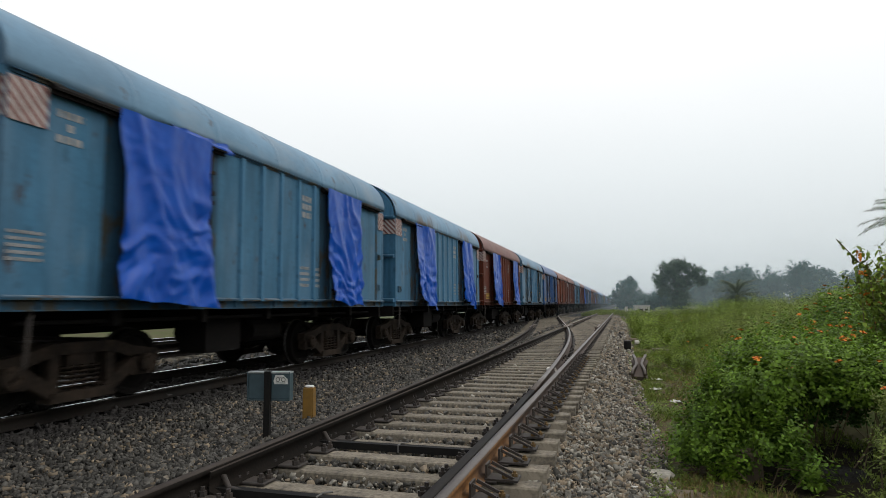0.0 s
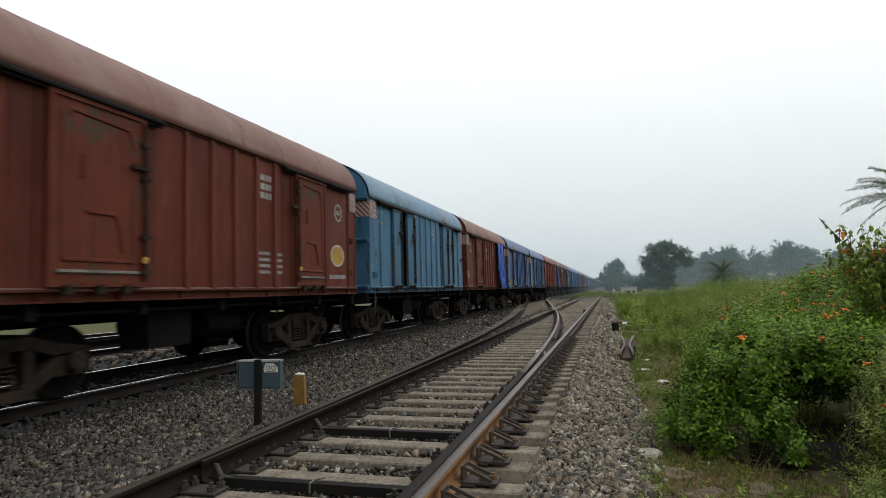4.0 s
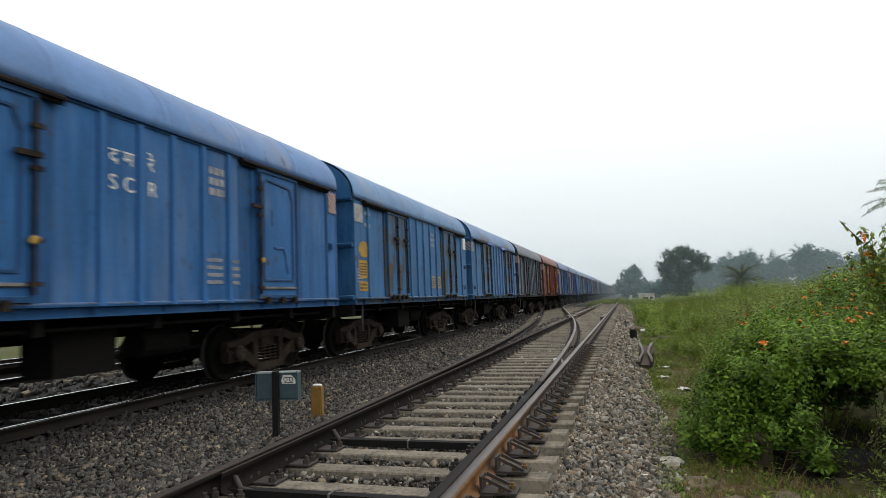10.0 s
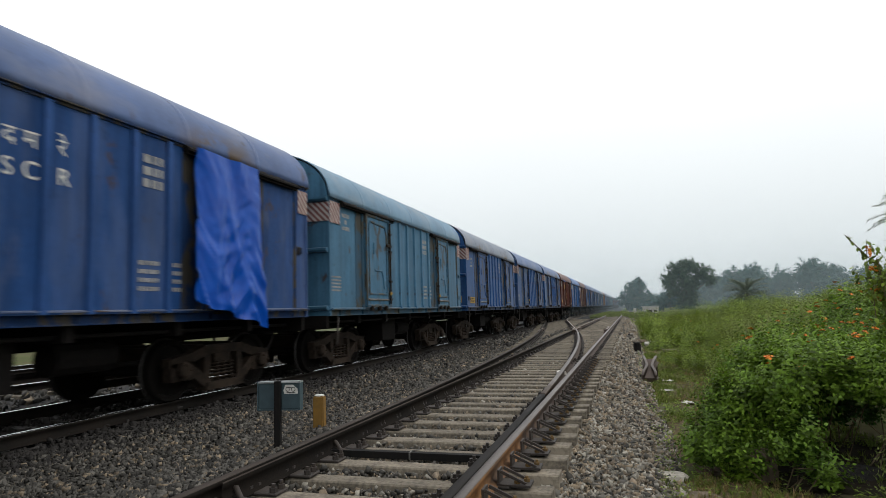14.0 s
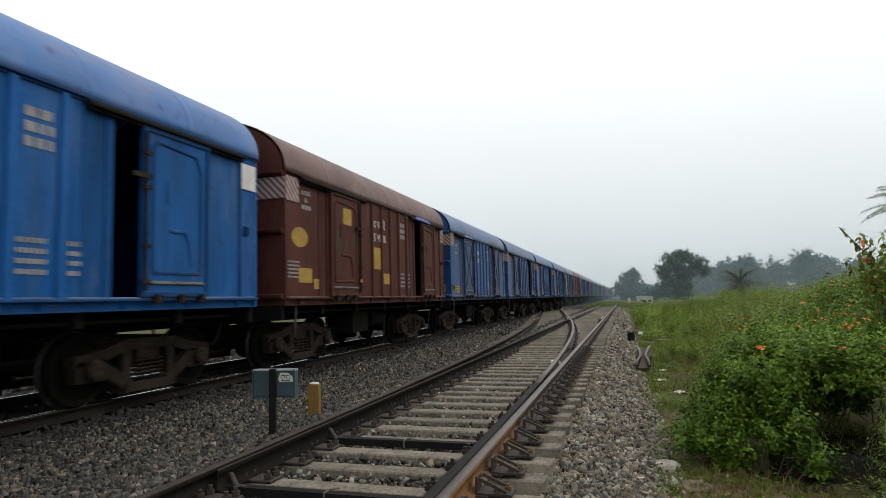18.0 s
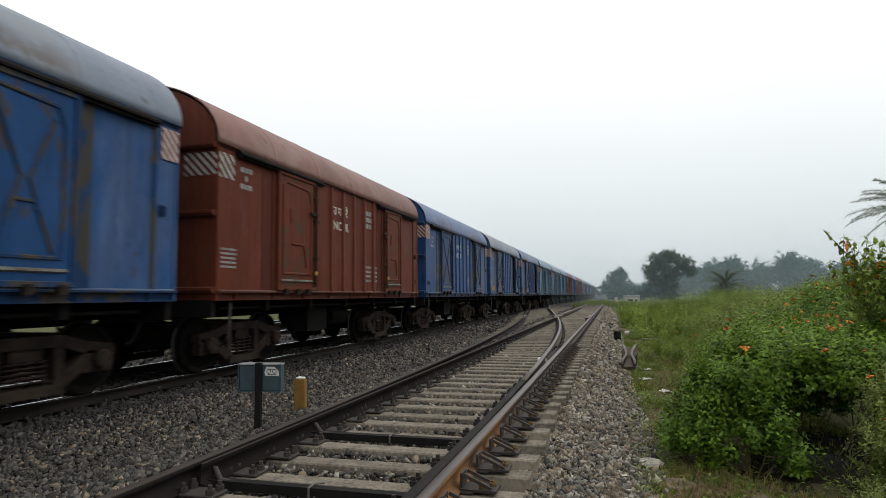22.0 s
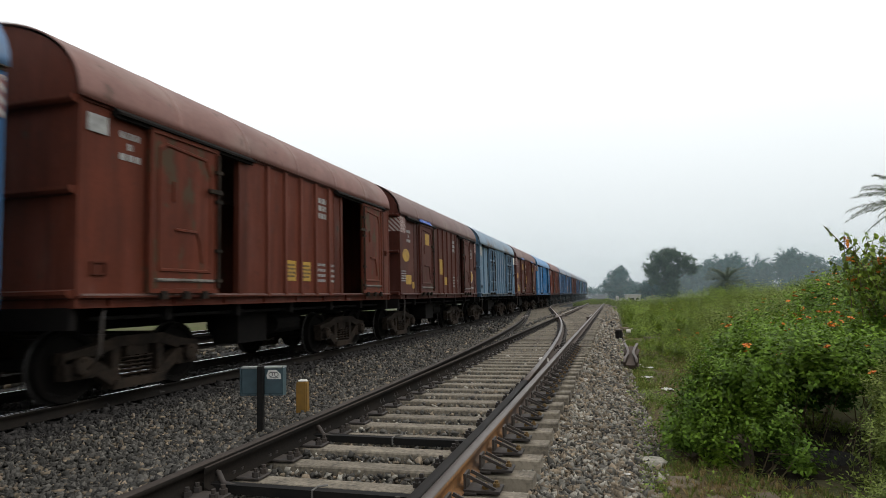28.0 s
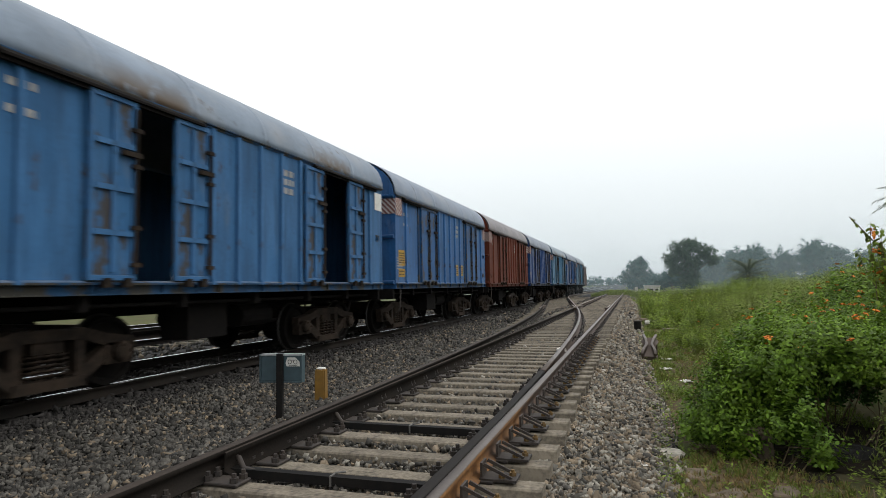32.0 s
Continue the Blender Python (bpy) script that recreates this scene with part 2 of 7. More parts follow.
M["bed_shade_oil"] = mat("shade_and_oil_bed", (0.022, 0.020, 0.019), 0.9, 0, (0.012, 0.011, 0.011), 22, 1.2, 0.9, 0.8, 0.02)
M["sleeper_shade_oil"] = mat("shade_and_oil_sleeper", (0.045, 0.040, 0.036), 0.85, 0, (0.025, 0.023, 0.021), 30, 3, 0.8, 0.4, 0.006)
# Near-black soil: the shade under the lantana put into the ground colour.
M["hollow_shade"] = mat("shade_dark_soil", (0.030, 0.024, 0.017), 0.95, 0, (0.016, 0.013, 0.010), 16, 2.0, 0.9, 0.8, 0.02, spec=0.1)
M["earth"] = mat("trodden_earth", (0.125, 0.088, 0.052), 0.95, 0, (0.050, 0.046, 0.026), 22, 3.0, 0.95, 1.0, 0.03, spec=0.08)


def ground_extra(nt, coord, colour, bsdf):
    g = blend(nt, noise_mask(nt, coord, 0.6, 0.42, 0.60, seed=2), colour, (0.064, 0.086, 0.026))
    return blend(nt, noise_mask(nt, coord, 0.07, 0.45, 0.62, seed=5, top=0.7), g, (0.092, 0.092, 0.046))


M["ground"] = mat("grassy_ground", (0.10, 0.085, 0.05), 0.95, 0, (0.055, 0.05, 0.03), 9, 0.8, 0.9, 0.7, 0.03, extra=ground_extra, spec=0.05)


def leaf(name, base, tint, share=0.35):
    m = mat(name, base, 0.55, 0, tint, 5, 1.7, 0.9, 0, 0, island=share, spec=0.22)
    nt = m.node_tree
    bsdf, out = nt.nodes["Principled BSDF"], nt.nodes["Material Output"]
    tl, mx = nt.nodes.new("ShaderNodeBsdfTranslucent"), nt.nodes.new("ShaderNodeMixShader")
    nt.links.new(bsdf.inputs["Base Color"].links[0].from_socket, tl.inputs["Color"])
    mx.inputs[0].default_value = 0.32
    nt.links.new(bsdf.outputs[0], mx.inputs[1])
    nt.links.new(tl.outputs[0], mx.inputs[2])
    nt.links.new(mx.outputs[0], out.inputs["Surface"])
    return m


M["lantana"] = leaf("lantana_leaf", (0.150, 0.245, 0.024), (0.058, 0.118, 0.014), 0.6)
# Darker copy of the lantana leaf: the bush's inner shade as leaf colour.
M["lantana_shaded"] = leaf("shaded_lantana_leaf", (0.050, 0.118, 0.018), (0.026, 0.066, 0.012), 0.5)
M["grass"] = leaf("grass_blade", (0.115, 0.165, 0.028), (0.150, 0.155, 0.040), 0.45)
M["weed"] = leaf("weed_leaf", (0.185, 0.250, 0.034), (0.095, 0.150, 0.022), 0.55)
M["herb"] = leaf("feathery_weed_leaf", (0.215, 0.260, 0.062), (0.120, 0.165, 0.036), 0.5)
M["seed"] = leaf("brown_seed_head", (0.150, 0.115, 0.055), (0.10, 0.075, 0.04), 0.4)
M["tree"] = leaf("tree_leaf", (0.050, 0.090, 0.050), (0.030, 0.058, 0.034))
# Bluer leaf for far trees: the haze is put into the colour.
M["far_tree"] = leaf("haze_tinted_leaf", (0.032, 0.092, 0.082), (0.022, 0.062, 0.056), 0.2)
M["palm"] = leaf("palm_leaf", (0.085, 0.105, 0.05), (0.055, 0.075, 0.035))
M["dry_grass"] = leaf("dry_grass_blade", (0.26, 0.20, 0.085), (0.17, 0.12, 0.05), 0.4)
M["flower"] = mat("orange_flower", (0.62, 0.15, 0.015), 0.6, 0, (0.62, 0.24, 0.02), 20, 8, 0.8, 0, 0, island=0.25)
M["bark"] = mat("grey_bark", (0.10, 0.08, 0.06), 0.95, 0, (0.05, 0.04, 0.03), 18, 3, 0.8, 0.8, 0.02)
M["twig"] = mat("dry_twig", (0.13, 0.10, 0.06), 0.9, 0, (0.07, 0.05, 0.03), 18, 3, 0.8, 0.3, 0.005)
M["box_grey"] = mat("blue_grey_painted_steel", (0.046, 0.076, 0.088), 0.6, 0.0, (0.03, 0.048, 0.058), 14, 5, 0.7, 0.15, 0.003)
M["galv"] = mat("pale_steel_edge", (0.42, 0.44, 0.44), 0.45, 0.5, (0.25, 0.25, 0.24), 20, 5, 0.7, 0.1, 0.002)
M["black_post"] = mat("black_painted_post", (0.009, 0.009, 0.009), 0.7, 0.0, (0.018, 0.015, 0.013), 20, 5, 0.6, 0.2, 0.003, spec=0.12)
M["yellow"] = mat("yellow_painted_post", (0.24, 0.125, 0.020), 0.8, 0, (0.14, 0.085, 0.025), 16, 6, 0.8, 0.3, 0.004)
M["white"] = mat("dull_white_paint", (0.66, 0.66, 0.62), 0.7, 0, (0.42, 0.40, 0.36), 20, 4, 0.7, 0.1, 0.002)
M["label_yellow"] = mat("yellow_stencil_paint", (0.40, 0.245, 0.028), 0.65, 0, (0.22, 0.13, 0.04), 20, 4, 0.8, 0.1, 0.002)
M["print"] = mat("dark_label_print", (0.10, 0.065, 0.022), 0.7, 0, (0.06, 0.04, 0.02), 20, 4, 0.8, 0.1, 0.002)
M["panel_white"] = mat("dirty_white_panel", (0.50, 0.455, 0.43), 0.7, 0, (0.30, 0.26, 0.24), 20, 4, 0.8, 0.1, 0.002)
M["stripe_red"] = mat("faded_red_stripe", (0.21, 0.085, 0.075), 0.65, 0, (0.14, 0.075, 0.065), 16, 4, 0.8, 0.1, 0.002)
M["tarp"] = mat("blue_tarpaulin", (0.001, 0.070, 0.40), 0.33, 0, (0.001, 0.040, 0.27), 9, 2.6, 0.8, 0.25, 0.010, spec=0.24)
M["litter"] = mat("pale_litter", (0.62, 0.60, 0.56), 0.7, 0, (0.38, 0.35, 0.30), 20, 4, 0.6, 0.2, 0.01, 0.15)
M["slab"] = mat("flat_brown_stone", (0.150, 0.115, 0.080), 0.95, 0, (0.08, 0.064, 0.046), 18, 3, 0.8, 0.6, 0.01, 0.15)
M["wall_white"] = mat("weathered_limewash", (0.55, 0.54, 0.51), 0.9, 0, (0.30, 0.27, 0.23), 8, 1.2, 0.8, 0.2, 0.01)
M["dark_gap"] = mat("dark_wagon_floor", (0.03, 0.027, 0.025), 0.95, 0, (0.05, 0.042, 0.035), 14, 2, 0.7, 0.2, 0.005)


# ---- helpers for meshes ----
def mesh_of(name, bm, material=None, smooth=False):
    me = bpy.data.meshes.new(name)
    bm.to_mesh(me)
    bm.free()
    if smooth:
        me.polygons.foreach_set("use_smooth", [True] * len(me.polygons))
    if material:
        me.materials.append(material)
    return me


def part(name, bm, material, parent=None, label="", at=(0, 0, 0), smooth=False):
    """One mesh object from a bmesh or a mesh, under a thing or a part."""
    me = mesh_of(name, bm, material, smooth) if isinstance(bm, bmesh.types.BMesh) else bm
    ob = new(name, me)
    ob.location = at
    ob.parent = parent
    if label:
        tagged(ob, label)
    return ob


def thing(name, label, category, at=(0, 0, 0), turn=0.0, group="", kind=""):
    ob = new(name)
    ob.empty_display_size = 0.2
    ob.matrix_world = pose(*at, 0, 0, turn)
    return tagged(ob, label, category, group, kind)


def box(bm, x0, x1, y0, y1, z0, z1, m=None, idx=0):
    v = [bm.verts.new(Vector((x, y, z)) if m is None else m @ Vector((x, y, z)))
         for x in (x0, x1) for y in (y0, y1) for z in (z0, z1)]
    for f in ((0, 1, 3, 2), (4, 6, 7, 5), (0, 4, 5, 1), (2, 3, 7, 6), (0, 2, 6, 4), (1, 5, 7, 3)):
        bm.faces.new([v[i] for i in f]).material_index = idx
    return v


def chamfer_box(x0, x1, y0, y1, z0, z1, c=0.01, segments=1):
    bm = bmesh.new()
    box(bm, x0, x1, y0, y1, z0, z1)
    bmesh.ops.bevel(bm, geom=bm.edges[:], offset=c, segments=segments, affect="EDGES", profile=0.5)
    return bm


def tube(bm, pts, radii, sides=8, cap=True, idx=0):
    """A tube of changing radius along points."""
    rings, pts = [], [Vector(p) for p in pts]
    for i, p in enumerate(pts):
        d = (pts[min(i + 1, len(pts) - 1)] - pts[max(i - 1, 0)]).normalized()
        a = d.cross(Vector((0, 0, 1)) if abs(d.z) < 0.9 else Vector((1, 0, 0))).normalized()
        b = d.cross(a)
        r = radii[i] if isinstance(radii, (list, tuple)) else radii
        rings.append([bm.verts.new(p + (a * math.cos(k * math.tau / sides) + b * math.sin(k * math.tau / sides)) * r) for k in range(sides)])
    for q, w in zip(rings, rings[1:]):
        for k in range(sides):
            bm.faces.new((q[k], q[(k + 1) % sides], w[(k + 1) % sides], w[k])).material_index = idx
    if cap:
        bm.faces.new(rings[0][::-1]).material_index = idx
        bm.faces.new(rings[-1]).material_index = idx


def prism(bm, outline, axis, a, b, m=None, idx=0):
    """A closed outline of (u, v) drawn out along an axis: x gives (u, v) = (y, z), y gives (x, z), z gives (x, y)."""
    def at(u, v, w):
        p = {"x": (w, u, v), "y": (u, w, v), "z": (u, v, w)}[axis]
        return Vector(p) if m is None else m @ Vector(p)
    p, q = ([bm.verts.new(at(u, v, w)) for u, v in outline] for w in (a, b))
    n = len(outline)
    fs = [bm.faces.new((p[i], p[(i + 1) % n], q[(i + 1) % n], q[i])) for i in range(n)]
    fs += [bm.faces.new(p[::-1]), bm.faces.new(q)]
    for f in fs:
        f.material_index = idx
    return fs


def from_arrays(name, co, faces, material=None, smooth=False):
    """A mesh from numpy arrays of points and of equal-sided faces."""
    me = bpy.data.meshes.new(name)
    co, faces = np.asarray(co, np.float32), np.asarray(faces, np.int32)
    n = faces.shape[1]
    me.vertices.add(len(co))
    me.vertices.foreach_set("co", co.ravel())
    me.loops.add(faces.size)
    me.loops.foreach_set("vertex_index", faces.ravel())
    me.polygons.add(len(faces))
    me.polygons.foreach_set("loop_start", np.arange(0, faces.size, n, dtype=np.int32))
    me.polygons.foreach_set("loop_total", np.full(len(faces), n, np.int32))
    if smooth:
        me.polygons.foreach_set("use_smooth", np.ones(len(faces), bool))
    me.update(calc_edges=True)
    if material:
        for k in material if isinstance(material, (list, tuple)) else [material]:
            me.materials.append(k)
    return me


def turns(n, rng, tilt=math.pi):
    """n random turns as matrices; tilt limits the lean from upright."""
    a, b, c = rng.uniform(0, math.tau, n), rng.uniform(-tilt, tilt, n), rng.uniform(-tilt, tilt, n)
    ca, sa, cb, sb, cc, sc = np.cos(a), np.sin(a), np.cos(b), np.sin(b), np.cos(c), np.sin(c)
    z, o = np.zeros(n), np.ones(n)
    rz = np.stack([ca, -sa, z, sa, ca, z, z, z, o], 1).reshape(n, 3, 3)
    rx = np.stack([o, z, z, z, cb, -sb, z, sb, cb], 1).reshape(n, 3, 3)
    ry = np.stack([cc, z, sc, z, o, z, -sc, z, cc], 1).reshape(n, 3, 3)
    return rz @ rx @ ry


def scatter(name, base_co, base_faces, places, rot, scale, material):
    """Many copies of one small shape joined into one mesh."""
    base_co, base_faces = np.asarray(base_co, float), np.asarray(base_faces, int)
    n, k = len(places), len(base_co)
    scale = np.broadcast_to(np.asarray(scale, float).reshape(n, -1), (n, 3))
    co = np.einsum("nij,nkj->nki", rot, base_co[None] * scale[:, None, :]) + np.asarray(places)[:, None, :]
    fs = (base_faces[None] + (np.arange(n) * k)[:, None, None]).reshape(-1, base_faces.shape[1])
    return from_arrays(name, co.reshape(-1, 3), fs, material)


def stuff(name, me, label, category):
    return tagged(new(name, me), label, category, "", "stuff")


def near(rng, lo, hi, n):
    return rng.uniform(lo, hi, n)

# ---- the plan: y runs along the tracks, x to the right, z = 0 on the near rails ----
GAUGE = 1.743          # between the middles of the rail heads
NEAR_X = -1.92         # middle of the near track
MAIN_X, MAIN_Z = -7.60, -0.12   # the line on which the train runs
FAR_X, FAR_Z = -13.1, -0.15
TOE, FROG = 2.4, 32.0  # start and crossing of the turnout


def shift(y):
    """How far the diverging line lies to the left of the straight one."""
    if y < TOE:
        return 0.0
    k = GAUGE / (FROG - TOE) ** 2
    if y < FROG:
        return k * (y - TOE) ** 2
    slope = 2 * k * (FROG - TOE)
    s = GAUGE + slope * (y - FROG)
    end = NEAR_X - MAIN_X
    if s < end - 1.743:
        return s
    y1 = FROG + (end - 2 * GAUGE) / slope
    t = min((y - y1) / (FROG - TOE), 1.0)
    return end - GAUGE * (1 - t) ** 2


def ground_z(x, y):
    """Height of the earth: level by the line, lower at the edge, a grassy rise to the right."""
    x, y = np.asarray(x, float), np.asarray(y, float)
    z = np.full(np.broadcast(x, y).shape, -0.46)
    z = z + 0.10 * np.clip((x - 1.0) / 4.0, 0, 1) + 0.5 * np.clip((x - 3.0) / 8.0, 0, 1) * np.clip((y - 6) / 10, 0, 1)
    z = z + 0.04 * np.sin(x * 1.7 + y * 0.6) * np.cos(y * 0.9 - x * 0.4) * np.clip(x + 0.3, 0, 1)
    z = z - 0.9 * np.clip((-x - 20.5) / 5, 0, 1)
    return z


def ground():
    xs = np.concatenate([[-900, -400, -200, -120, -70, -45], np.arange(-30, -14, 2.0), [-14, -10, -5, -1], np.arange(-0.5, 6, 0.25),
                         np.arange(6, 20, 1.0), [22, 26, 32, 45, 70, 120, 200, 400, 900]])
    ys = np.concatenate([[-300, -120, -50, -20, -8, -3], np.arange(0, 24, 0.3), np.arange(24, 60, 1.5), [65, 75, 90, 120, 160, 220, 320, 500, 900, 1600]])
    gx, gy = np.meshgrid(xs, ys, indexing="ij")
    co = np.stack([gx, gy, ground_z(gx, gy)], -1).reshape(-1, 3)
    a = np.arange((len(xs) - 1) * (len(ys) - 1))
    i, j = a // (len(ys) - 1), a % (len(ys) - 1)
    v = i * len(ys) + j
    me = from_arrays("ground", co, np.stack([v, v + len(ys), v + len(ys) + 1, v + 1], 1), [M["ground"], M["earth"], M["hollow_shade"]], True)
    cx, cy = (xs[i] + xs[i + 1]) / 2, (ys[j] + ys[j + 1]) / 2
    bare = (cx > 0.2) & (cx < 1.35 + 0.25 * np.sin(cy * 3)) & (cy > 2.5) & (cy < 5.9 + 0.3 * np.sin(cx * 7))
    bare |= (cx > 0.3) & (cx < 0.75 + 0.2 * np.sin(cy * 2.1)) & (cy > 5) & (cy < 22) & (np.sin(cx * 5 + cy * 2.7) + np.sin(cy * 1.9 - cx * 3) > -0.2)
    bare |= (np.hypot((cx - 0.95) / 0.5, (cy - 11.2) / 1.2) < 1) | (np.hypot((cx - 1.0) / 0.35, (cy - 9.3) / 0.9) < 1) | (np.hypot((cx - 1.2) / 0.4, (cy - 14.5) / 1.6) < 1)
    # patch below the bush that takes the shade-coloured soil
    hollow = (np.hypot((cx - 1.75) / 1.0, (cy - 6.6) / 1.15) < 1 + 0.15 * np.sin(cx * 9 + cy * 5))
    me.polygons.foreach_set("material_index", np.where(hollow, 2, bare).astype(np.int32))
    tagged(new("ground", me), "grassy earth beside the railway", "ground", "", "structure")


ground()

# the bed of broken stone under all the tracks: heights across, from left to right
BED = [(-22.4, -1.1), (-20.6, -0.48), (-15.6, -0.42), (-10.8, -0.38), (-10.0, -0.50), (-9.4, -0.36), (-9.2, -0.33), (-6.1, -0.33), (-5.6, -0.36), (-4.6, -0.42),
       (-3.6, -0.26), (-3.25, -0.175), (-2.98, -0.17), (-2.86, -0.255), (-0.95, -0.255), (-0.55, -0.30), (-0.3, -0.345), (0.15, -0.42), (0.45, -0.52)]


def bed_z(x):
    return np.interp(x, [b[0] for b in BED], [b[1] for b in BED])


def bed():
    xs = np.unique(np.concatenate([[b[0] for b in BED], np.arange(-6.2, 0.5, 0.2)]))
    ys = np.concatenate([[-60, -20, -5], np.arange(0, 30, 0.4), np.arange(30, 90, 3.0), [100, 140, 200, 300, 600, 1500]])
    gx, gy = np.meshgrid(xs, ys, indexing="ij")
    z = bed_z(gx) + 0.012 * np.sin(gx * 9 + gy * 3) * np.cos(gy * 5 - gx * 2) - 0.006
    wob = 0.12 * np.sin(gy * 0.9) + 0.08 * np.sin(gy * 2.3 + 1)
    gx = np.where(gx > 0.0, gx + wob * np.clip(gx / 0.4, 0, 1), gx)
    co = np.stack([gx, gy, z], -1).reshape(-1, 3)
    a = np.arange((len(xs) - 1) * (len(ys) - 1))
    i, j = a // (len(ys) - 1), a % (len(ys) - 1)
    v = i * len(ys) + j
    me = from_arrays("ballast_bed", co, np.stack([v, v + len(ys), v + len(ys) + 1, v + 1], 1), [M["bed"], M["bed_shade_oil"]], True)
    mid = (xs[i] + xs[i + 1]) / 2
    # strip below the train gets the bed colour darkened for shade and oil
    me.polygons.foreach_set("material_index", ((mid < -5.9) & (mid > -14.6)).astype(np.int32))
    tagged(new("ballast_bed", me), "broken-stone bed under the tracks, darkened for shade between stones and under the train", "ballast", "", "structure")


bed()

RAIL = [(-0.068, -0.156), (0.068, -0.156), (0.068, -0.146), (0.012, -0.128), (0.010, -0.050), (0.036, -0.038), (0.036, -0.006), (0.028, 0.0),
        (-0.028, 0.0), (-0.036, -0.006), (-0.036, -0.038), (-0.010, -0.050), (-0.012, -0.128), (-0.068, -0.146)]


def rail(name, path, parent, side, top, label="", blade=None):
    """A flat-bottomed rail swept along points (x, y, z); blade(y) narrows it to the left or right like a switch tongue."""
    co, faces, mats = [], [], []
    n = len(RAIL)
    for x, y, z in path:
        for u, v in RAIL:
            if blade:
                u = blade(y, u)
            co.append((x + u, y, z + v))
    for i in range(len(path) - 1):
        for k in range(n):
            a, b = i * n + k, i * n + (k + 1) % n
            faces.append((a, b, b + n, a + n))
            mats.append(1 if k in (6, 7, 8) else 0)
    me = from_arrays(name, co, faces, [side, top])
    me.polygons.foreach_set("material_index", mats)
    bm = bmesh.new()
    bm.from_mesh(me)
    bm.verts.ensure_lookup_table()
    for ring in (0, len(path) - 1):
        bm.faces.new([bm.verts[ring * n + k] for k in range(n)])
    bmesh.ops.recalc_face_normals(bm, faces=bm.faces)
    bm.to_mesh(me)
    bm.free()
    ob = new(name, me)
    ob.parent = parent
    return tagged(ob, label) if label else ob


def straight(x, z, y0, y1):
    return [(x, y, z) for y in (y0, *np.arange(math.ceil(y0 / 20) * 20 + 0.5, y1, 20.0).tolist(), y1)]


def curve(off, y0, y1, z=0.0, step=1.5):
    return [(NEAR_X + off - shift(y), y, z + (MAIN_Z if y > 95 else MAIN_Z * max(0, (y - 60) / 35)) * (1 if y > 60 else 0))
            for y in np.append(np.arange(y0, y1, step), y1).tolist()]


near_track = thing("railway_track", "near siding track with a turnout, rusty rails on concrete sleepers", "railway track", (0, 0, 0), 0, "tracks", "structure")
H = GAUGE / 2
rail("stock_rail", straight(NEAR_X + H, 0, -30, 74), near_track, M["rail_orange"], M["rail_brown_top"], "rail with orange-rusted side and worn head")
rail("stock_rail", curve(-H, -30, 110), near_track, M["rail_dark"], M["rail_dark_top"], "dark oiled curved rail")
rail("switch_rail", [(x + (0.062 + 0.0 * y), y, z) for x, y, z in straight(NEAR_X - H, 0, TOE + 1.2, FROG - 1.2)], near_track, M["rail_dark"], M["rail_dark_top"], "dark switch tongue lying against the curved rail",
     lambda y, u: u if y > 8 else (max(u, 0.036 - 0.10 * max(0.12, (y - TOE - 1) / 5))))
rail("switch_rail", [(x - 0.078 * max(0, 1 - (y - TOE) / 14), y, z + 0.004) for x, y, z in curve(H, -4, 8.0)], near_track, M["rail_black"], M["rail_black"], "black greased switch tongue")
rail("closure_rail", [(x - 0.078 * max(0, 1 - (y - TOE) / 14), y, z + 0.004) for x, y, z in curve(H, 8.03, FROG - 1.4)], near_track, M["rail_side"], M["rail_brown_top"])
rail("crossing_rail", straight(NEAR_X - H, 0, FROG - 1.0, 74), near_track, M["rail_side"], M["rail_top"])
rail("crossing_rail", curve(H, FROG - 1.2, 110), near_track, M["rail_side"], M["rail_top"])
rail("wing_rail", [(NEAR_X - H + 0.085, FROG - 2.5, 0), (NEAR_X - H + 0.10, FROG + 0.8, 0), (NEAR_X - H + 0.18, FROG + 1.8, 0)], near_track, M["rail_side"], M["rail_top"])
rail("wing_rail", [(NEAR_X - H + 0.10, FROG - 2.3, 0), (NEAR_X - H - 0.16, FROG + 0.6, 0), (NEAR_X - H - 0.36, FROG + 1.7, 0)], near_track, M["rail_side"], M["rail_top"])
rail("check_rail", [(NEAR_X + H - 0.20, FROG - 2.4, 0), (NEAR_X + H - 0.115, FROG - 1.7, 0), (NEAR_X + H - 0.115, FROG + 1.3, 0), (NEAR_X + H - 0.20, FROG + 2, 0)],
     near_track, M["rail_side"], M["rail_top"])
rail("check_rail", [(NEAR_X - H - shift(FROG) + d, y, 0) for d, y in ((0.20, FROG - 2.4), (0.115, FROG - 1.6), (-0.08, FROG + 1.0), (-0.06, FROG + 1.8))],
     near_track, M["rail_side"], M["rail_top"])

main_track = thing("railway_track", "main line with polished rails under the train", "railway track", (0, 0, 0), 0, "tracks", "structure")
far_track = thing("railway_track", "empty track beyond the train with shiny rails", "railway track", (0, 0, 0), 0, "tracks", "structure")
for tr, cx, z in ((main_track, MAIN_X, MAIN_Z), (far_track, FAR_X, FAR_Z), (far_track, FAR_X - 5.0, FAR_Z - 0.08)):
    for s in (-1, 1):
        # Near-black sides: the shade beside the train put into the rail colour.
        rail("rail", straight(cx + s * H, z, -40, 700), tr, M["rail_dark"], M["rail_shine"])


def sleeper_mesh(length):
    bm = bmesh.new()
    prism(bm, [(-0.120, -0.21), (0.120, -0.21), (0.092, -0.012), (0.080, 0.0), (-0.080, 0.0), (-0.092, -0.012)], "x", 0, length)
    bmesh.ops.recalc_face_normals(bm, faces=bm.faces)
    return mesh_of("sleeper", bm, M["concrete"])


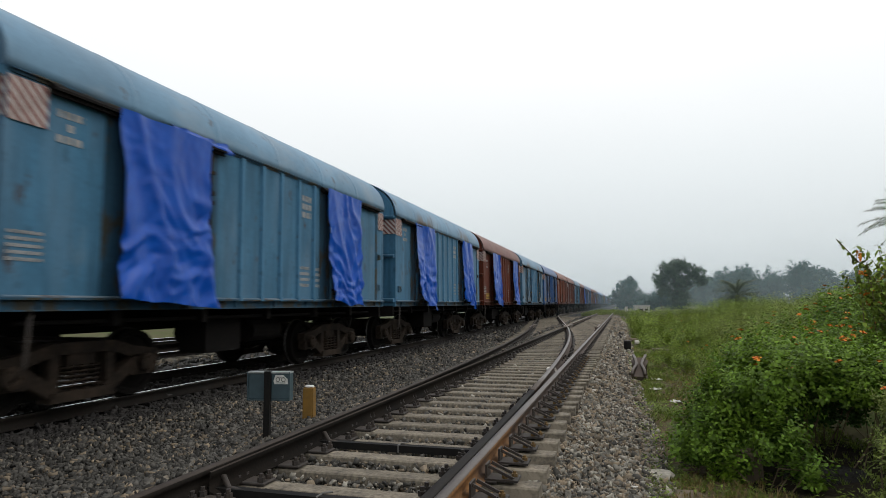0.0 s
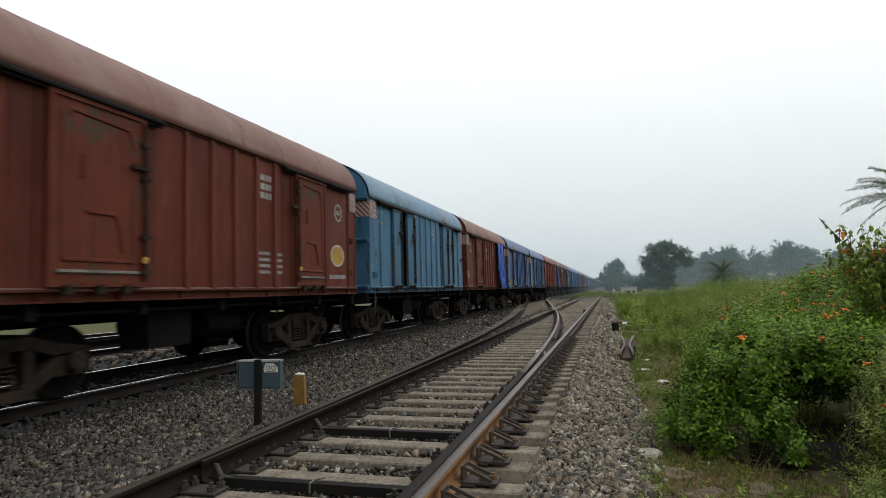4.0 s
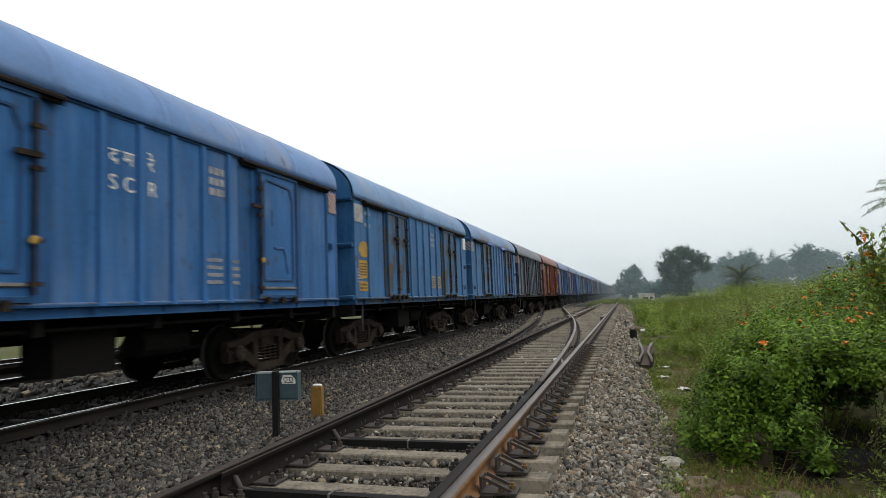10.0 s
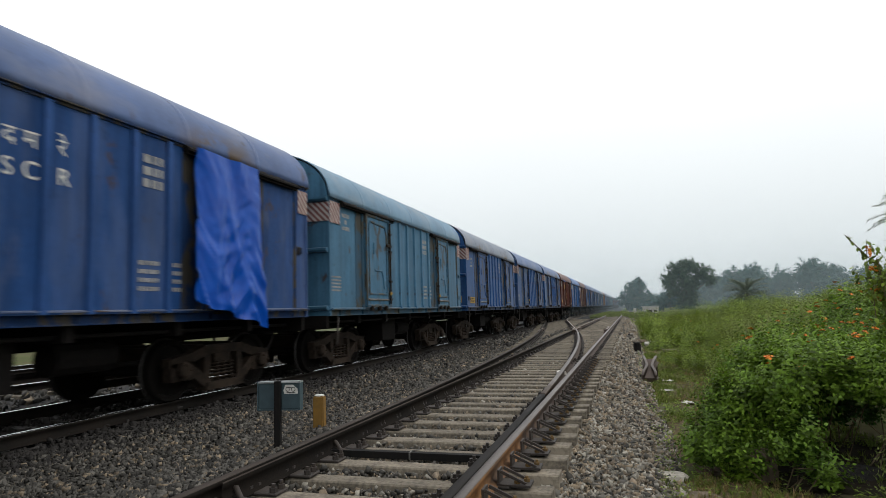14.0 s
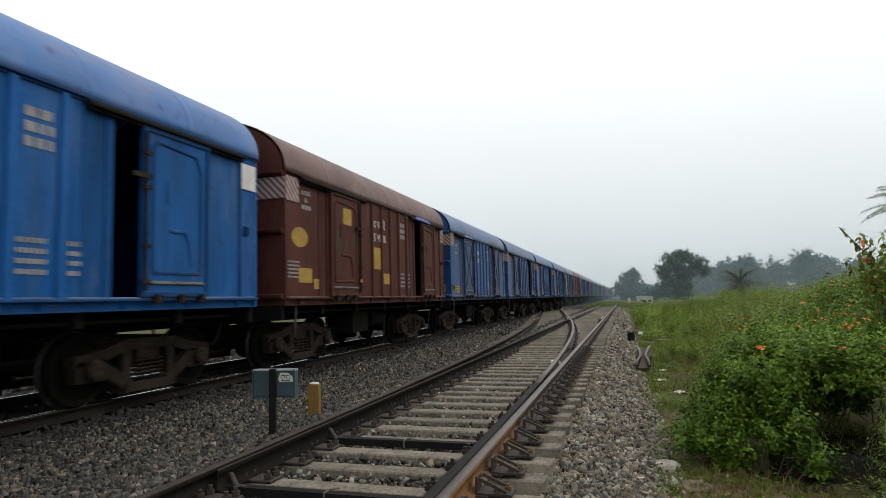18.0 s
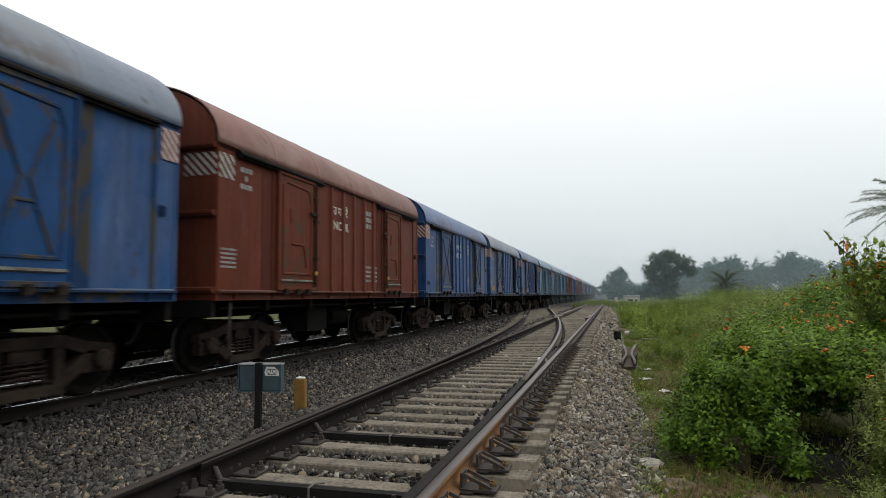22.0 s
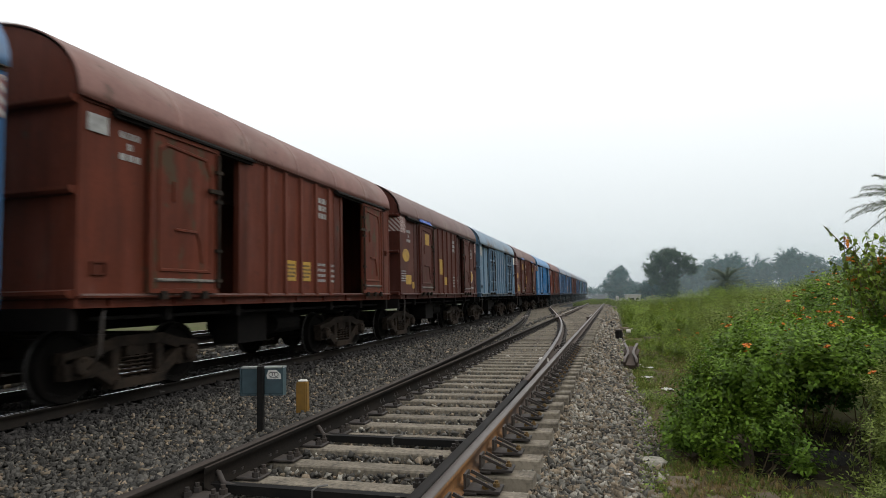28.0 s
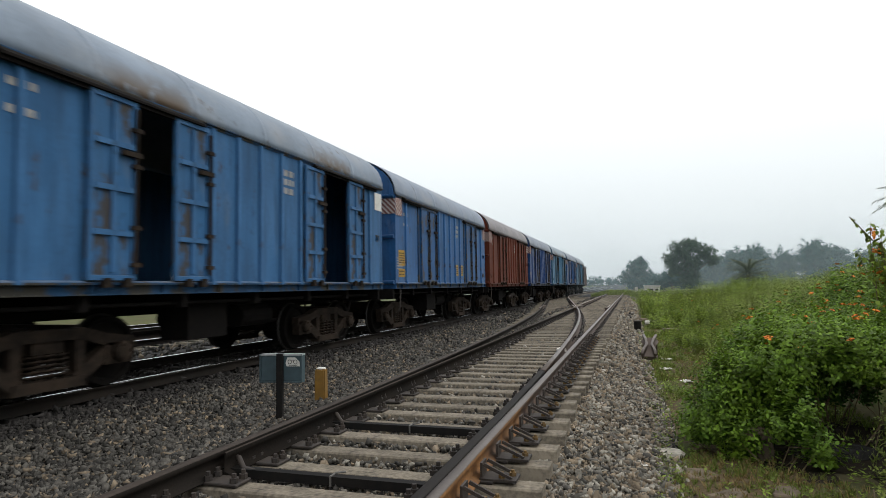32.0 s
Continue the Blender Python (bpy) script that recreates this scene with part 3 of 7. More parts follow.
PITCH, FIRST = 0.482, 3.985 - 0.482 * 8
SLEEPER_TOP = -0.172
sleepers = {}
rng = np.random.default_rng(4)


def sleepers_near():
    """Every sleeper of the turnout: the nearest ones singly, the far ones joined."""
    rest = bmesh.new()
    for i in range(-16, 230):
        y = FIRST + PITCH * i
        right = -0.60 + rng.uniform(-0.03, 0.03)
        left = NEAR_X - 1.36 - (shift(y) if y < 62 else 0)
        n = round((right - left) / 0.2)
        if y < 56:
            if n not in sleepers:
                sleepers[n] = sleeper_mesh(n * 0.2)
            ob = part("sleeper", sleepers[n], None, near_track, "", (right - n * 0.2, y, SLEEPER_TOP + rng.uniform(-0.006, 0.004)))
            ob.rotation_euler = (0, 0, rng.uniform(-0.012, 0.012))
        else:
            box(rest, left, right, y - 0.085, y + 0.085, SLEEPER_TOP - 0.15, SLEEPER_TOP)
    for i in range(90):
        y = 62 + 0.6 * i
        box(rest, NEAR_X - shift(y) - 1.3, NEAR_X - shift(y) + 1.3, y - 0.115, y + 0.115, SLEEPER_TOP - 0.25, SLEEPER_TOP - 0.10)
    ob = part("sleepers", rest, M["concrete"], near_track)
    tagged(ob, kind="stuff")
    for tr, cx, z, n in ((main_track, MAIN_X, MAIN_Z, 60), (far_track, FAR_X, FAR_Z, 50)):
        s = sleeper_mesh(2.75)
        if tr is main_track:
            s.materials[0] = M["sleeper_shade_oil"]
        for i in range(n):
            part("sleeper", s, None, tr, "", (cx - 1.375, -2 + 0.6 * i, z - 0.178))


sleepers_near()


def fastenings():
    """Chairs, bolts and braces on the sleepers of the turnout."""
    plate = mesh_of("chair_plate", chamfer_box(-0.21, 0.21, -0.085, 0.085, 0, 0.022, 0.006), M["iron"])
    bm = bmesh.new()
    for x, y in ((-0.10, -0.05), (0.10, 0.05), (-0.10, 0.05), (0.10, -0.05)):
        tube(bm, [(x, y, 0.0), (x, y, 0.035)], 0.028, 6)
        tube(bm, [(x, y, 0.035), (x, y, 0.062)], 0.016, 6)
    bolts = mesh_of("bolt_group", bm, M["iron"])
    bm = bmesh.new()
    for y in (-0.06, 0.05):
        prism(bm, [(0.050, 0.085), (0.060, 0.105), (0.245, 0.022), (0.225, 0.012)], "y", y, y + 0.014)
    prism(bm, [(0.03, -0.004), (0.27, -0.004), (0.27, 0.012), (0.03, 0.012)], "y", -0.080, 0.085)
    box(bm, 0.030, 0.046, -0.06, 0.064, 0.0, 0.105)
    bmesh.ops.recalc_face_normals(bm, faces=bm.faces)
    brace = mesh_of("rail_brace", bm, M["iron"])
    bm = bmesh.new()
    for x, y in ((0.17, -0.03), (0.23, 0.03)):
        tube(bm, [(x, y, 0.01), (x, y, 0.034)], 0.024, 6)
        tube(bm, [(x, y, 0.034), (x, y, 0.050)], 0.013, 6)
    brace_bolt = mesh_of("brace_bolt", bm, M["bolt"])
    bm = bmesh.new()
    tube(bm, [(0, -0.05, 0.02), (0.03, -0.02, 0.05), (0.06, 0.0, 0.05), (0.03, 0.02, 0.045), (0, 0.05, 0.02)], 0.010, 6)
    clip = mesh_of("rail_clip", bm, M["iron"])
    far = bmesh.new()
    for i in range(115):
        y = FIRST + PITCH * i
        z = SLEEPER_TOP + 0.004
        for x, s in ((NEAR_X - H, -1), (NEAR_X + H, 1)):
            if y < 15:
                part("chair_plate", plate, None, near_track, "", (x + (0.10 if s < 0 else -0.06), y, z))
                part("bolt_group", bolts, None, near_track, "", (x + (0.17 if s < 0 else -0.16), y, z + 0.02))
                if s > 0:
                    part("rail_brace", brace, None, near_track, "", (x + 0.03, y, z + 0.022))
                    part("brace_bolt", brace_bolt, None, near_track, "", (x + 0.03, y, z + 0.022))
            else:
                for q in (x, NEAR_X + s * H - shift(y)):
                    box(far, q - 0.17, q + 0.17, y - 0.08, y + 0.08, z, z + 0.02)
                    box(far, q + 0.08, q + 0.13, y - 0.05, y + 0.05, z, z + 0.07)
                    box(far, q - 0.13, q - 0.08, y - 0.05, y + 0.05, z, z + 0.07)
    tagged(part("chair_plates", far, M["iron"], near_track), kind="stuff")


fastenings()


def stretcher(y):
    """The flat black rod that ties both switch tongues together."""
    bm = bmesh.new()
    box(bm, NEAR_X - H + 0.02, NEAR_X - 0.02, y - 0.035, y + 0.035, -0.185, -0.125)
    box(bm, NEAR_X - 0.01, NEAR_X + H - 0.09, y - 0.035, y + 0.035, -0.185, -0.125)
    rod = part("stretcher_bar", bm, M["black_post"], near_track, "black stretcher bar between the sleepers")
    bm = bmesh.new()
    box(bm, NEAR_X - 0.022, NEAR_X - 0.008, y - 0.039, y + 0.039, -0.187, -0.120)
    tube(bm, [(NEAR_X - 0.015, y + 0.03, -0.119), (NEAR_X + 0.05, y + 0.06, -0.114)], 0.006, 6)
    part("joint_strap", bm, M["lever"], rod)
    bm = bmesh.new()
    tube(bm, [(NEAR_X - H + 0.03, y + 0.05, -0.07), (NEAR_X - H + 0.10, y + 0.04, -0.07), (NEAR_X - H + 0.17, y, -0.13), (NEAR_X - H + 0.30, y, -0.15)], 0.02, 8)
    part("lug", bm, M["iron"], rod, "", (0, 0, 0), True)


for y in (5.43 - 0.24, 3.70):
    stretcher(y)
bm = bmesh.new()
for dx in (0, 0.012):
    box(bm, NEAR_X - H + 0.013, NEAR_X - H + 0.017, 5.93, 6.22, -0.125, -0.055)
part("yellow_mark", bm, M["yellow"], near_track, "yellow paint mark on the rail web")


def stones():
    """Broken stone, dense and fine near the camera to fit its view, coarser along the line."""
    r = np.random.default_rng(7)
    cube = np.array([(x, y, z) for x in (-1, 1) for y in (-1, 1) for z in (-1, 1)], float) * 0.62
    fc = np.array([(0, 1, 3), (0, 3, 2), (4, 6, 7), (4, 7, 5), (0, 4, 5), (0, 5, 1), (2, 3, 7), (2, 7, 6), (0, 2, 6), (0, 6, 4), (1, 5, 7), (1, 7, 3)])
    shapes = [cube * np.array([1.20, 1.0, 0.66]) * r.uniform(0.85, 1.15, 3) + r.uniform(-0.48, 0.48, (8, 3)) * np.array([1, 1, 0.75]) for _ in range(8)]

    def spread(n, x0, x1, y0, y1, size, power=1.0):
        x = r.uniform(x0, x1, n)
        y = y0 + (y1 - y0) * r.uniform(0, 1, n) ** power
        return np.stack([x, y, bed_z(x) + r.uniform(-0.5, 1.25, n) * size * 0.5], 1), size * np.exp(np.clip(r.normal(-0.03, 0.34, n), -0.9, 0.5)) * 0.5

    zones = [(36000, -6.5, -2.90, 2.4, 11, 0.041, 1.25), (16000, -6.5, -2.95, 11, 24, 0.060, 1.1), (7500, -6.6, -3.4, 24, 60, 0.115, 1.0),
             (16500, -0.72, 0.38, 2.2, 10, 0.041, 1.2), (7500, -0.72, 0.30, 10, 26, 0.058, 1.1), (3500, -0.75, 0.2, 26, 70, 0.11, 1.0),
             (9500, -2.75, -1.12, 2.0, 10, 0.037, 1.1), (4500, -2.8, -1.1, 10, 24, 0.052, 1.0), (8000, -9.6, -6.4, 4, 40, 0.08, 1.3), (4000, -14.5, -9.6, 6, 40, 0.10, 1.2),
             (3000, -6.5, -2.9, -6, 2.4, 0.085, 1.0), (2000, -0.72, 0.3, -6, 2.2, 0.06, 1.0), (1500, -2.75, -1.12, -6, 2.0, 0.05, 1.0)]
    co, fs, mats, k = [], [], [], 0
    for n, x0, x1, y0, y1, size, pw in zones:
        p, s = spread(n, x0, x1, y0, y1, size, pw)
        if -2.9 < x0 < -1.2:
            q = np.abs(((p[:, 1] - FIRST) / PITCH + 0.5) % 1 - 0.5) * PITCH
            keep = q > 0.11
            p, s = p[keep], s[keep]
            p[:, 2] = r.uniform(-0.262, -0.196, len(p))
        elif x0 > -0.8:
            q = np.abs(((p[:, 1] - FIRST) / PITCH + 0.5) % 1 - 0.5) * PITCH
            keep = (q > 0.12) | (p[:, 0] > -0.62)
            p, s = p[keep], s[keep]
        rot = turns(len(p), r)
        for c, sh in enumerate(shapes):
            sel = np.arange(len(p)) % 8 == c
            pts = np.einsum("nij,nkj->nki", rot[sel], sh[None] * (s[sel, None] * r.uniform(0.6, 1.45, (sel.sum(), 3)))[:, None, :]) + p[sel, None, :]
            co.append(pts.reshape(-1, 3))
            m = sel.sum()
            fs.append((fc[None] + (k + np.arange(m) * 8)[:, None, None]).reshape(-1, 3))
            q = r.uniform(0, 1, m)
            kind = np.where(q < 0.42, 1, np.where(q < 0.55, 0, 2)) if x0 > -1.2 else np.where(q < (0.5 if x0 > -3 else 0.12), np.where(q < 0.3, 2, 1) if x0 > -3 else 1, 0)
            under_train = (p[sel, 0] < -5.95 + r.normal(0, 0.2, m)) & (p[sel, 0] > -9.6 + r.normal(0, 0.15, m))
            mats.append(np.repeat(np.where(under_train, 3, kind), 12).astype(np.int32))
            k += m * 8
    me = from_arrays("ballast_stones", np.concatenate(co), np.concatenate(fs), [M["stone"], M["stone_warm"], M["stone_pale"], M["stone_shade_oil"]])
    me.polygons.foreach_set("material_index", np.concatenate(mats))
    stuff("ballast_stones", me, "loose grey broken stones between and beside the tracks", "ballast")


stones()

# ---- the goods train ----
LENGTH, WIDTH, EAVE, SILL, RISE = 10.05, 1.73, 3.67, 1.34, 1.08
WAGON_PITCH = 10.963
RIBS = (3.96, 4.56, 5.15, 5.77, 6.37)
RIBS_WIDE = (0.74, 3.70, 4.31, 4.92, 5.54, 6.17, 9.30)
DOORS = ((1.66, 3.09), (7.05, 8.33))
WIDE_DOORS = ((1.84, 3.24), (6.84, 8.24))
cache = {}


def cached(key, make):
    if key not in cache:
        cache[key] = make()
    return cache[key]


def shell(name, bm, smooth=False):
    bmesh.ops.recalc_face_normals(bm, faces=bm.faces)
    me = mesh_of(name, bm, None, smooth)
    me.materials.append(None)
    return me


def dressed(name, me, material, parent, at=(0, 0, 0), label=""):
    """An object on a shared mesh with a paint of its own."""
    ob = part(name, me, None, parent, label, at)
    for s in ob.material_slots:
        s.link = "OBJECT"
        s.material = material
    return ob


def wall_panel_mesh(a, b):
    bm = bmesh.new()
    box(bm, WIDTH - 0.05, WIDTH, a, b, SILL, EAVE)
    return shell("wall_panel", bm)


def lintel_mesh(w):
    bm = bmesh.new()
    box(bm, WIDTH - 0.05, WIDTH, 0, w, EAVE - 0.10, EAVE)
    return shell("lintel", bm)


def door_post_mesh():
    bm = bmesh.new()
    box(bm, WIDTH - 0.07, WIDTH + 0.03, -0.055, 0.055, SILL, EAVE - 0.06)
    return shell("door_post", bm)


def rubbing_mesh(w):
    """The flat strip beside a doorway on which the sliding door rubs."""
    bm = bmesh.new()
    box(bm, WIDTH - 0.002, WIDTH + 0.010, 0, w, SILL + 0.004, EAVE - 0.06)
    return shell("rubbing_strip", bm)


def rib_mesh():
    bm = bmesh.new()
    prism(bm, [(WIDTH - 0.004, -0.042), (WIDTH + 0.050, -0.032), (WIDTH + 0.050, 0.032), (WIDTH - 0.004, 0.042)], "z", SILL - 0.02, EAVE - 0.05)
    prism(bm, [(WIDTH - 0.004, -0.050), (WIDTH + 0.066, -0.040), (WIDTH + 0.066, 0.040), (WIDTH - 0.004, 0.050)], "z", SILL - 0.03, SILL + 0.05)
    return shell("rib", bm)


def seam_mesh():
    """The folded edge at which the end bay meets the side sheet."""
    bm = bmesh.new()
    prism(bm, [(WIDTH - 0.004, -0.05), (WIDTH + 0.004, -0.05), (WIDTH + 0.030, 0.0), (WIDTH + 0.030, 0.018), (WIDTH - 0.004, 0.024)], "z", SILL - 0.01, EAVE - 0.05)
    return shell("seam", bm)


def cant_rail_mesh():
    """The angle along the top of the side wall, under the roof's edge."""
    bm = bmesh.new()
    prism(bm, [(WIDTH - 0.004, EAVE - 0.055), (WIDTH + 0.020, EAVE - 0.055), (WIDTH + 0.024, EAVE - 0.030), (WIDTH + 0.060, EAVE - 0.022), (WIDTH + 0.060, EAVE - 0.008), (WIDTH - 0.004, EAVE - 0.008)], "y", 0.0, LENGTH)
    return shell("cant_rail", bm)


def ledge_mesh():
    """The narrow ledge along the foot of the side wall, on which dust lies."""
    bm = bmesh.new()
    prism(bm, [(WIDTH + 0.001, SILL - 0.006), (WIDTH + 0.057, SILL - 0.006), (WIDTH + 0.055, SILL + 0.006), (WIDTH + 0.001, SILL + 0.020)], "y", 0.06, LENGTH - 0.06)
    return shell("ledge", bm)


def bracket_mesh():
    """The lamp bracket on the end bay."""
    bm = bmesh.new()
    box(bm, 0.0, 0.012, -0.06, 0.06, -0.08, 0.08)
    box(bm, 0.012, 0.05, -0.045, -0.02, -0.06, 0.06)
    box(bm, 0.012, 0.05, 0.02, 0.045, -0.06, 0.06)
    return shell("lamp_bracket", bm)


def card_holder_mesh():
    """The small steel frame for the wagon's destination card."""
    bm = bmesh.new()
    box(bm, 0.0, 0.010, -0.11, 0.11, -0.08, 0.08)
    for a, b, c, d in ((-0.11, 0.11, 0.06, 0.08), (-0.11, 0.11, -0.08, -0.06), (-0.11, -0.09, -0.06, 0.06), (0.09, 0.11, -0.06, 0.06)):
        box(bm, 0.010, 0.028, a, b, c, d)
    return shell("card_holder", bm)


def roof_mesh():
    """An arched sheet roof with lapped seams and a small overhang."""
    bm, n = bmesh.new(), 40
    us = []
    for s in range(7):
        a = -0.03 + s * (LENGTH + 0.06) / 6
        us += [(a, 0.0), (a + 0.02, 0.0)] if s == 0 else [(a - 0.02, 0.0), (a, 0.0)] if s == 6 else [(a - 0.055, 0.0), (a - 0.035, 0.0), (a - 0.03, 0.004), (a + 0.03, 0.004), (a + 0.035, 0.0), (a + 0.055, 0.0)]
    rings = []
    for u, up in us:
        ring = []
        for i in range(n + 1):
            a = math.pi * i / n
            c, s = math.cos(a), math.sin(a)
            ring.append(bm.verts.new(((WIDTH + 0.035 + up) * c, u, EAVE + (RISE + up) * max(s, 0.0) ** 0.92)))
        rings.append(ring)
    for q, w in zip(rings, rings[1:]):
        for i in range(n):
            bm.faces.new((q[i], q[i + 1], w[i + 1], w[i]))
    outer = bm.faces[:]
    bmesh.ops.recalc_face_normals(bm, faces=outer)
    bmesh.ops.solidify(bm, geom=outer, thickness=0.02)
    return shell("roof", bm, True)


def end_wall_mesh():
    bm = bmesh.new()
    arc = [((WIDTH - 0.03) * math.cos(math.pi * i / 16), EAVE - 0.005 + (RISE - 0.03) * max(0, math.sin(math.pi * i / 16)) ** 0.92) for i in range(17)]
    prism(bm, [(WIDTH - 0.03, SILL - 0.14), *arc, (-WIDTH + 0.03, SILL - 0.14)], "y", 0.0, 0.05)
    return shell("end_wall", bm)


def end_beam_mesh():
    bm = bmesh.new()
    prism(bm, [(0.004, -0.06), (-0.07, -0.05), (-0.10, -0.01), (-0.10, 0.03), (0.004, 0.05)], "x", -WIDTH + 0.02, WIDTH - 0.02)
    return shell("end_beam", bm)


def corner_mesh():
    bm = bmesh.new()
    box(bm, WIDTH - 0.10, WIDTH + 0.012, -0.004, 0.055, SILL - 0.15, EAVE)
    return shell("corner_post", bm)


def sole_bar_mesh():
    bm = bmesh.new()
    box(bm, WIDTH - 0.09, WIDTH + 0.012, 0, LENGTH, SILL - 0.15, SILL - 0.135)
    box(bm, WIDTH - 0.09, WIDTH + 0.055, 0, LENGTH, SILL - 0.03, SILL - 0.008)
    box(bm, WIDTH - 0.09, WIDTH - 0.03, 0, LENGTH, SILL - 0.14, SILL - 0.015)
    for i in range(9):
        u = 0.5 + i * (LENGTH - 1) / 8
        box(bm, WIDTH - 0.04, WIDTH + 0.008, u - 0.01, u + 0.01, SILL - 0.14, SILL - 0.015)
    return shell("sole_bar", bm)


def door_mesh(w):
    """The plain sheet of a door leaf from 0 to w."""
    h0, h1 = SILL + 0.02, EAVE - 0.11
    bm = bmesh.new()
    box(bm, 0.0, 0.035, 0, w, h0, h1)
    return shell("door", bm)


def door_frame_mesh(w):
    """The raised rim of a door leaf."""
    h0, h1 = SILL + 0.02, EAVE - 0.11
    bm = bmesh.new()
    loops = []
    for x, d in ((0.033, 0.0), (0.062, 0.004), (0.062, 0.060), (0.033, 0.066)):
        loops.append([bm.verts.new((x, u, z)) for u, z in ((d, h0 + d), (w - d, h0 + d), (w - d, h1 - d), (d, h1 - d))])
    for a, b in zip(loops, loops[1:] + loops[:1]):
        for i in range(4):
            bm.faces.new((a[i], a[(i + 1) % 4], b[(i + 1) % 4], b[i]))
    return shell("door_frame", bm)


def bead_mesh(w):
    """The raised bead round the pressed panel of a door leaf, with one corner cut off."""
    h0, h1 = SILL + 0.02, EAVE - 0.11
    pts = [(0.20, h0 + 0.30), (w - 0.19, h0 + 0.30), (w - 0.16, h0 + 0.36), (w - 0.16, h1 - 0.42), (w - 0.26, h1 - 0.20), (0.28, h1 - 0.15), (0.17, h1 - 0.24), (0.17, h0 + 0.36)]
    cu, cz = w / 2, (h0 + h1) / 2
    bm, loops = bmesh.new(), []
    for x, d in ((0.033, -0.012), (0.055, 0.0), (0.055, 0.028), (0.033, 0.046)):
        loops.append([bm.verts.new((x, cu + (u - cu) * (1 - d / (w / 2 - 0.17)), cz + (z - cz) * (1 - d / 0.85))) for u, z in pts])
    n = len(pts)
    for p, q in zip(loops, loops[1:] + loops[:1]):
        for i in range(n):
            bm.faces.new((p[i], p[(i + 1) % n], q[(i + 1) % n], q[i]))
    return shell("bead", bm)


def swept_mesh(run, w=0.05, d=0.026):
    """One raised pressing along a bent run of (u, z)."""
    bm, rings = bmesh.new(), []
    for i, (u, z) in enumerate(run):
        p, q = run[max(0, i - 1)], run[min(len(run) - 1, i + 1)]
        L = math.hypot(q[0] - p[0], q[1] - p[1])
        nu, nz = -(q[1] - p[1]) / L, (q[0] - p[0]) / L
        rings.append([bm.verts.new((x, u + nu * o, z + nz * o)) for x, o in ((0.033, -w / 2), (0.033 + d, -w * 0.28), (0.033 + d, w * 0.28), (0.033, w / 2))])
    for p, q in zip(rings, rings[1:]):
        for i in range(4):
            bm.faces.new((p[i], p[(i + 1) % 4], q[(i + 1) % 4], q[i]))
    bm.faces.new(rings[0])
    bm.faces.new(rings[-1])
    return shell("pressing", bm)


def pressing_runs(w, kind):
    """The bent pressings inside the bead: a V over an arch, or the arch alone."""
    arch = [(0.34, 1.80), (0.40, 2.12), (0.50, 2.24), (w - 0.50, 2.24), (w - 0.42, 2.10), (w - 0.36, 1.80)]
    if kind == "cross":
        c = w / 2
        return [[(0.28, 3.26), (0.42, 2.92), (c - 0.05, 2.50), (0.44, 2.08), (0.29, 1.72)], [(w - 0.30, 3.18), (w - 0.44, 2.86), (c + 0.05, 2.50), (w - 0.44, 2.08), (w - 0.29, 1.72)],
                [(0.50, 2.16), (c - 0.12, 2.26), (c + 0.12, 2.26), (w - 0.50, 2.16)]]
    return [arch[2:], [(0.46, 2.90), (0.46, 2.62)]]


def stiffener_mesh(w, z):
    bm = bmesh.new()
    box(bm, 0.034, 0.075, 0.06, w - 0.06, z - 0.032, z + 0.032)
    return shell("stiffener", bm)


def upright_mesh(z0, z1):
    bm = bmesh.new()
    box(bm, 0.034, 0.070, -0.028, 0.028, z0, z1)
    return shell("stiffener", bm)


def kick_mesh(w):
    bm = bmesh.new()
    prism(bm, [(0.034, SILL + 0.17), (0.07, SILL + 0.19), (0.07, SILL + 0.215), (0.034, SILL + 0.225)], "y", 0.12, w - 0.12)
    bmesh.ops.recalc_face_normals(bm, faces=bm.faces)
    return mesh_of("kick_bar", bm, M["scraped"])


def door_gear_mesh(w):
    """Locking bar, hasps and hinges of a door."""
    bm = bmesh.new()
    tube(bm, [(0.085, w - 0.03, SILL + 0.10), (0.085, w - 0.03, EAVE - 0.2)], 0.020, 6)
    for z in (1.55, 2.0, 2.75, 3.2):
        box(bm, 0.05, 0.10, w - 0.09, w + 0.05, z - 0.025, z + 0.025)
    box(bm, 0.06, 0.11, w - 0.26, w + 0.03, 2.86, 2.92)
    bmesh.ops.recalc_face_normals(bm, faces=bm.faces)
    return mesh_of("locking_bar", bm, M["bogie"])


def hinge_mesh():
    bm = bmesh.new()
    box(bm, 0.03, 0.10, -0.05, 0.05, SILL - 0.06, SILL + 0.05)
    return mesh_of("roller", bm, M["bogie"])


def hinges(door, places):
    for u in places:
        part("roller", cached("hinge", hinge_mesh), None, door, "", (0, u, 0))


def seal_mesh():
    bm = bmesh.new()
    bmesh.ops.create_icosphere(bm, subdivisions=1, radius=0.06)
    for v in bm.verts:
        v.co = Vector((v.co.x * 0.5, v.co.y * 1.1, v.co.z * 0.9 + 0.02 * math.sin(v.co.y * 60)))
    return mesh_of("seal_rag", bm, M["label_yellow"])


def gutter_mesh(w):
    bm = bmesh.new()
    prism(bm, [(0, -0.10), (0.13, -0.10), (0.13, -0.07), (0.03, 0.01), (0, 0.01)], "y", 0, w)
    box(bm, 0.05, 0.09, 0.0, w, -0.14, -0.095)
    bmesh.ops.recalc_face_normals(bm, faces=bm.faces)
    return mesh_of("door_rail", bm, M["under"])


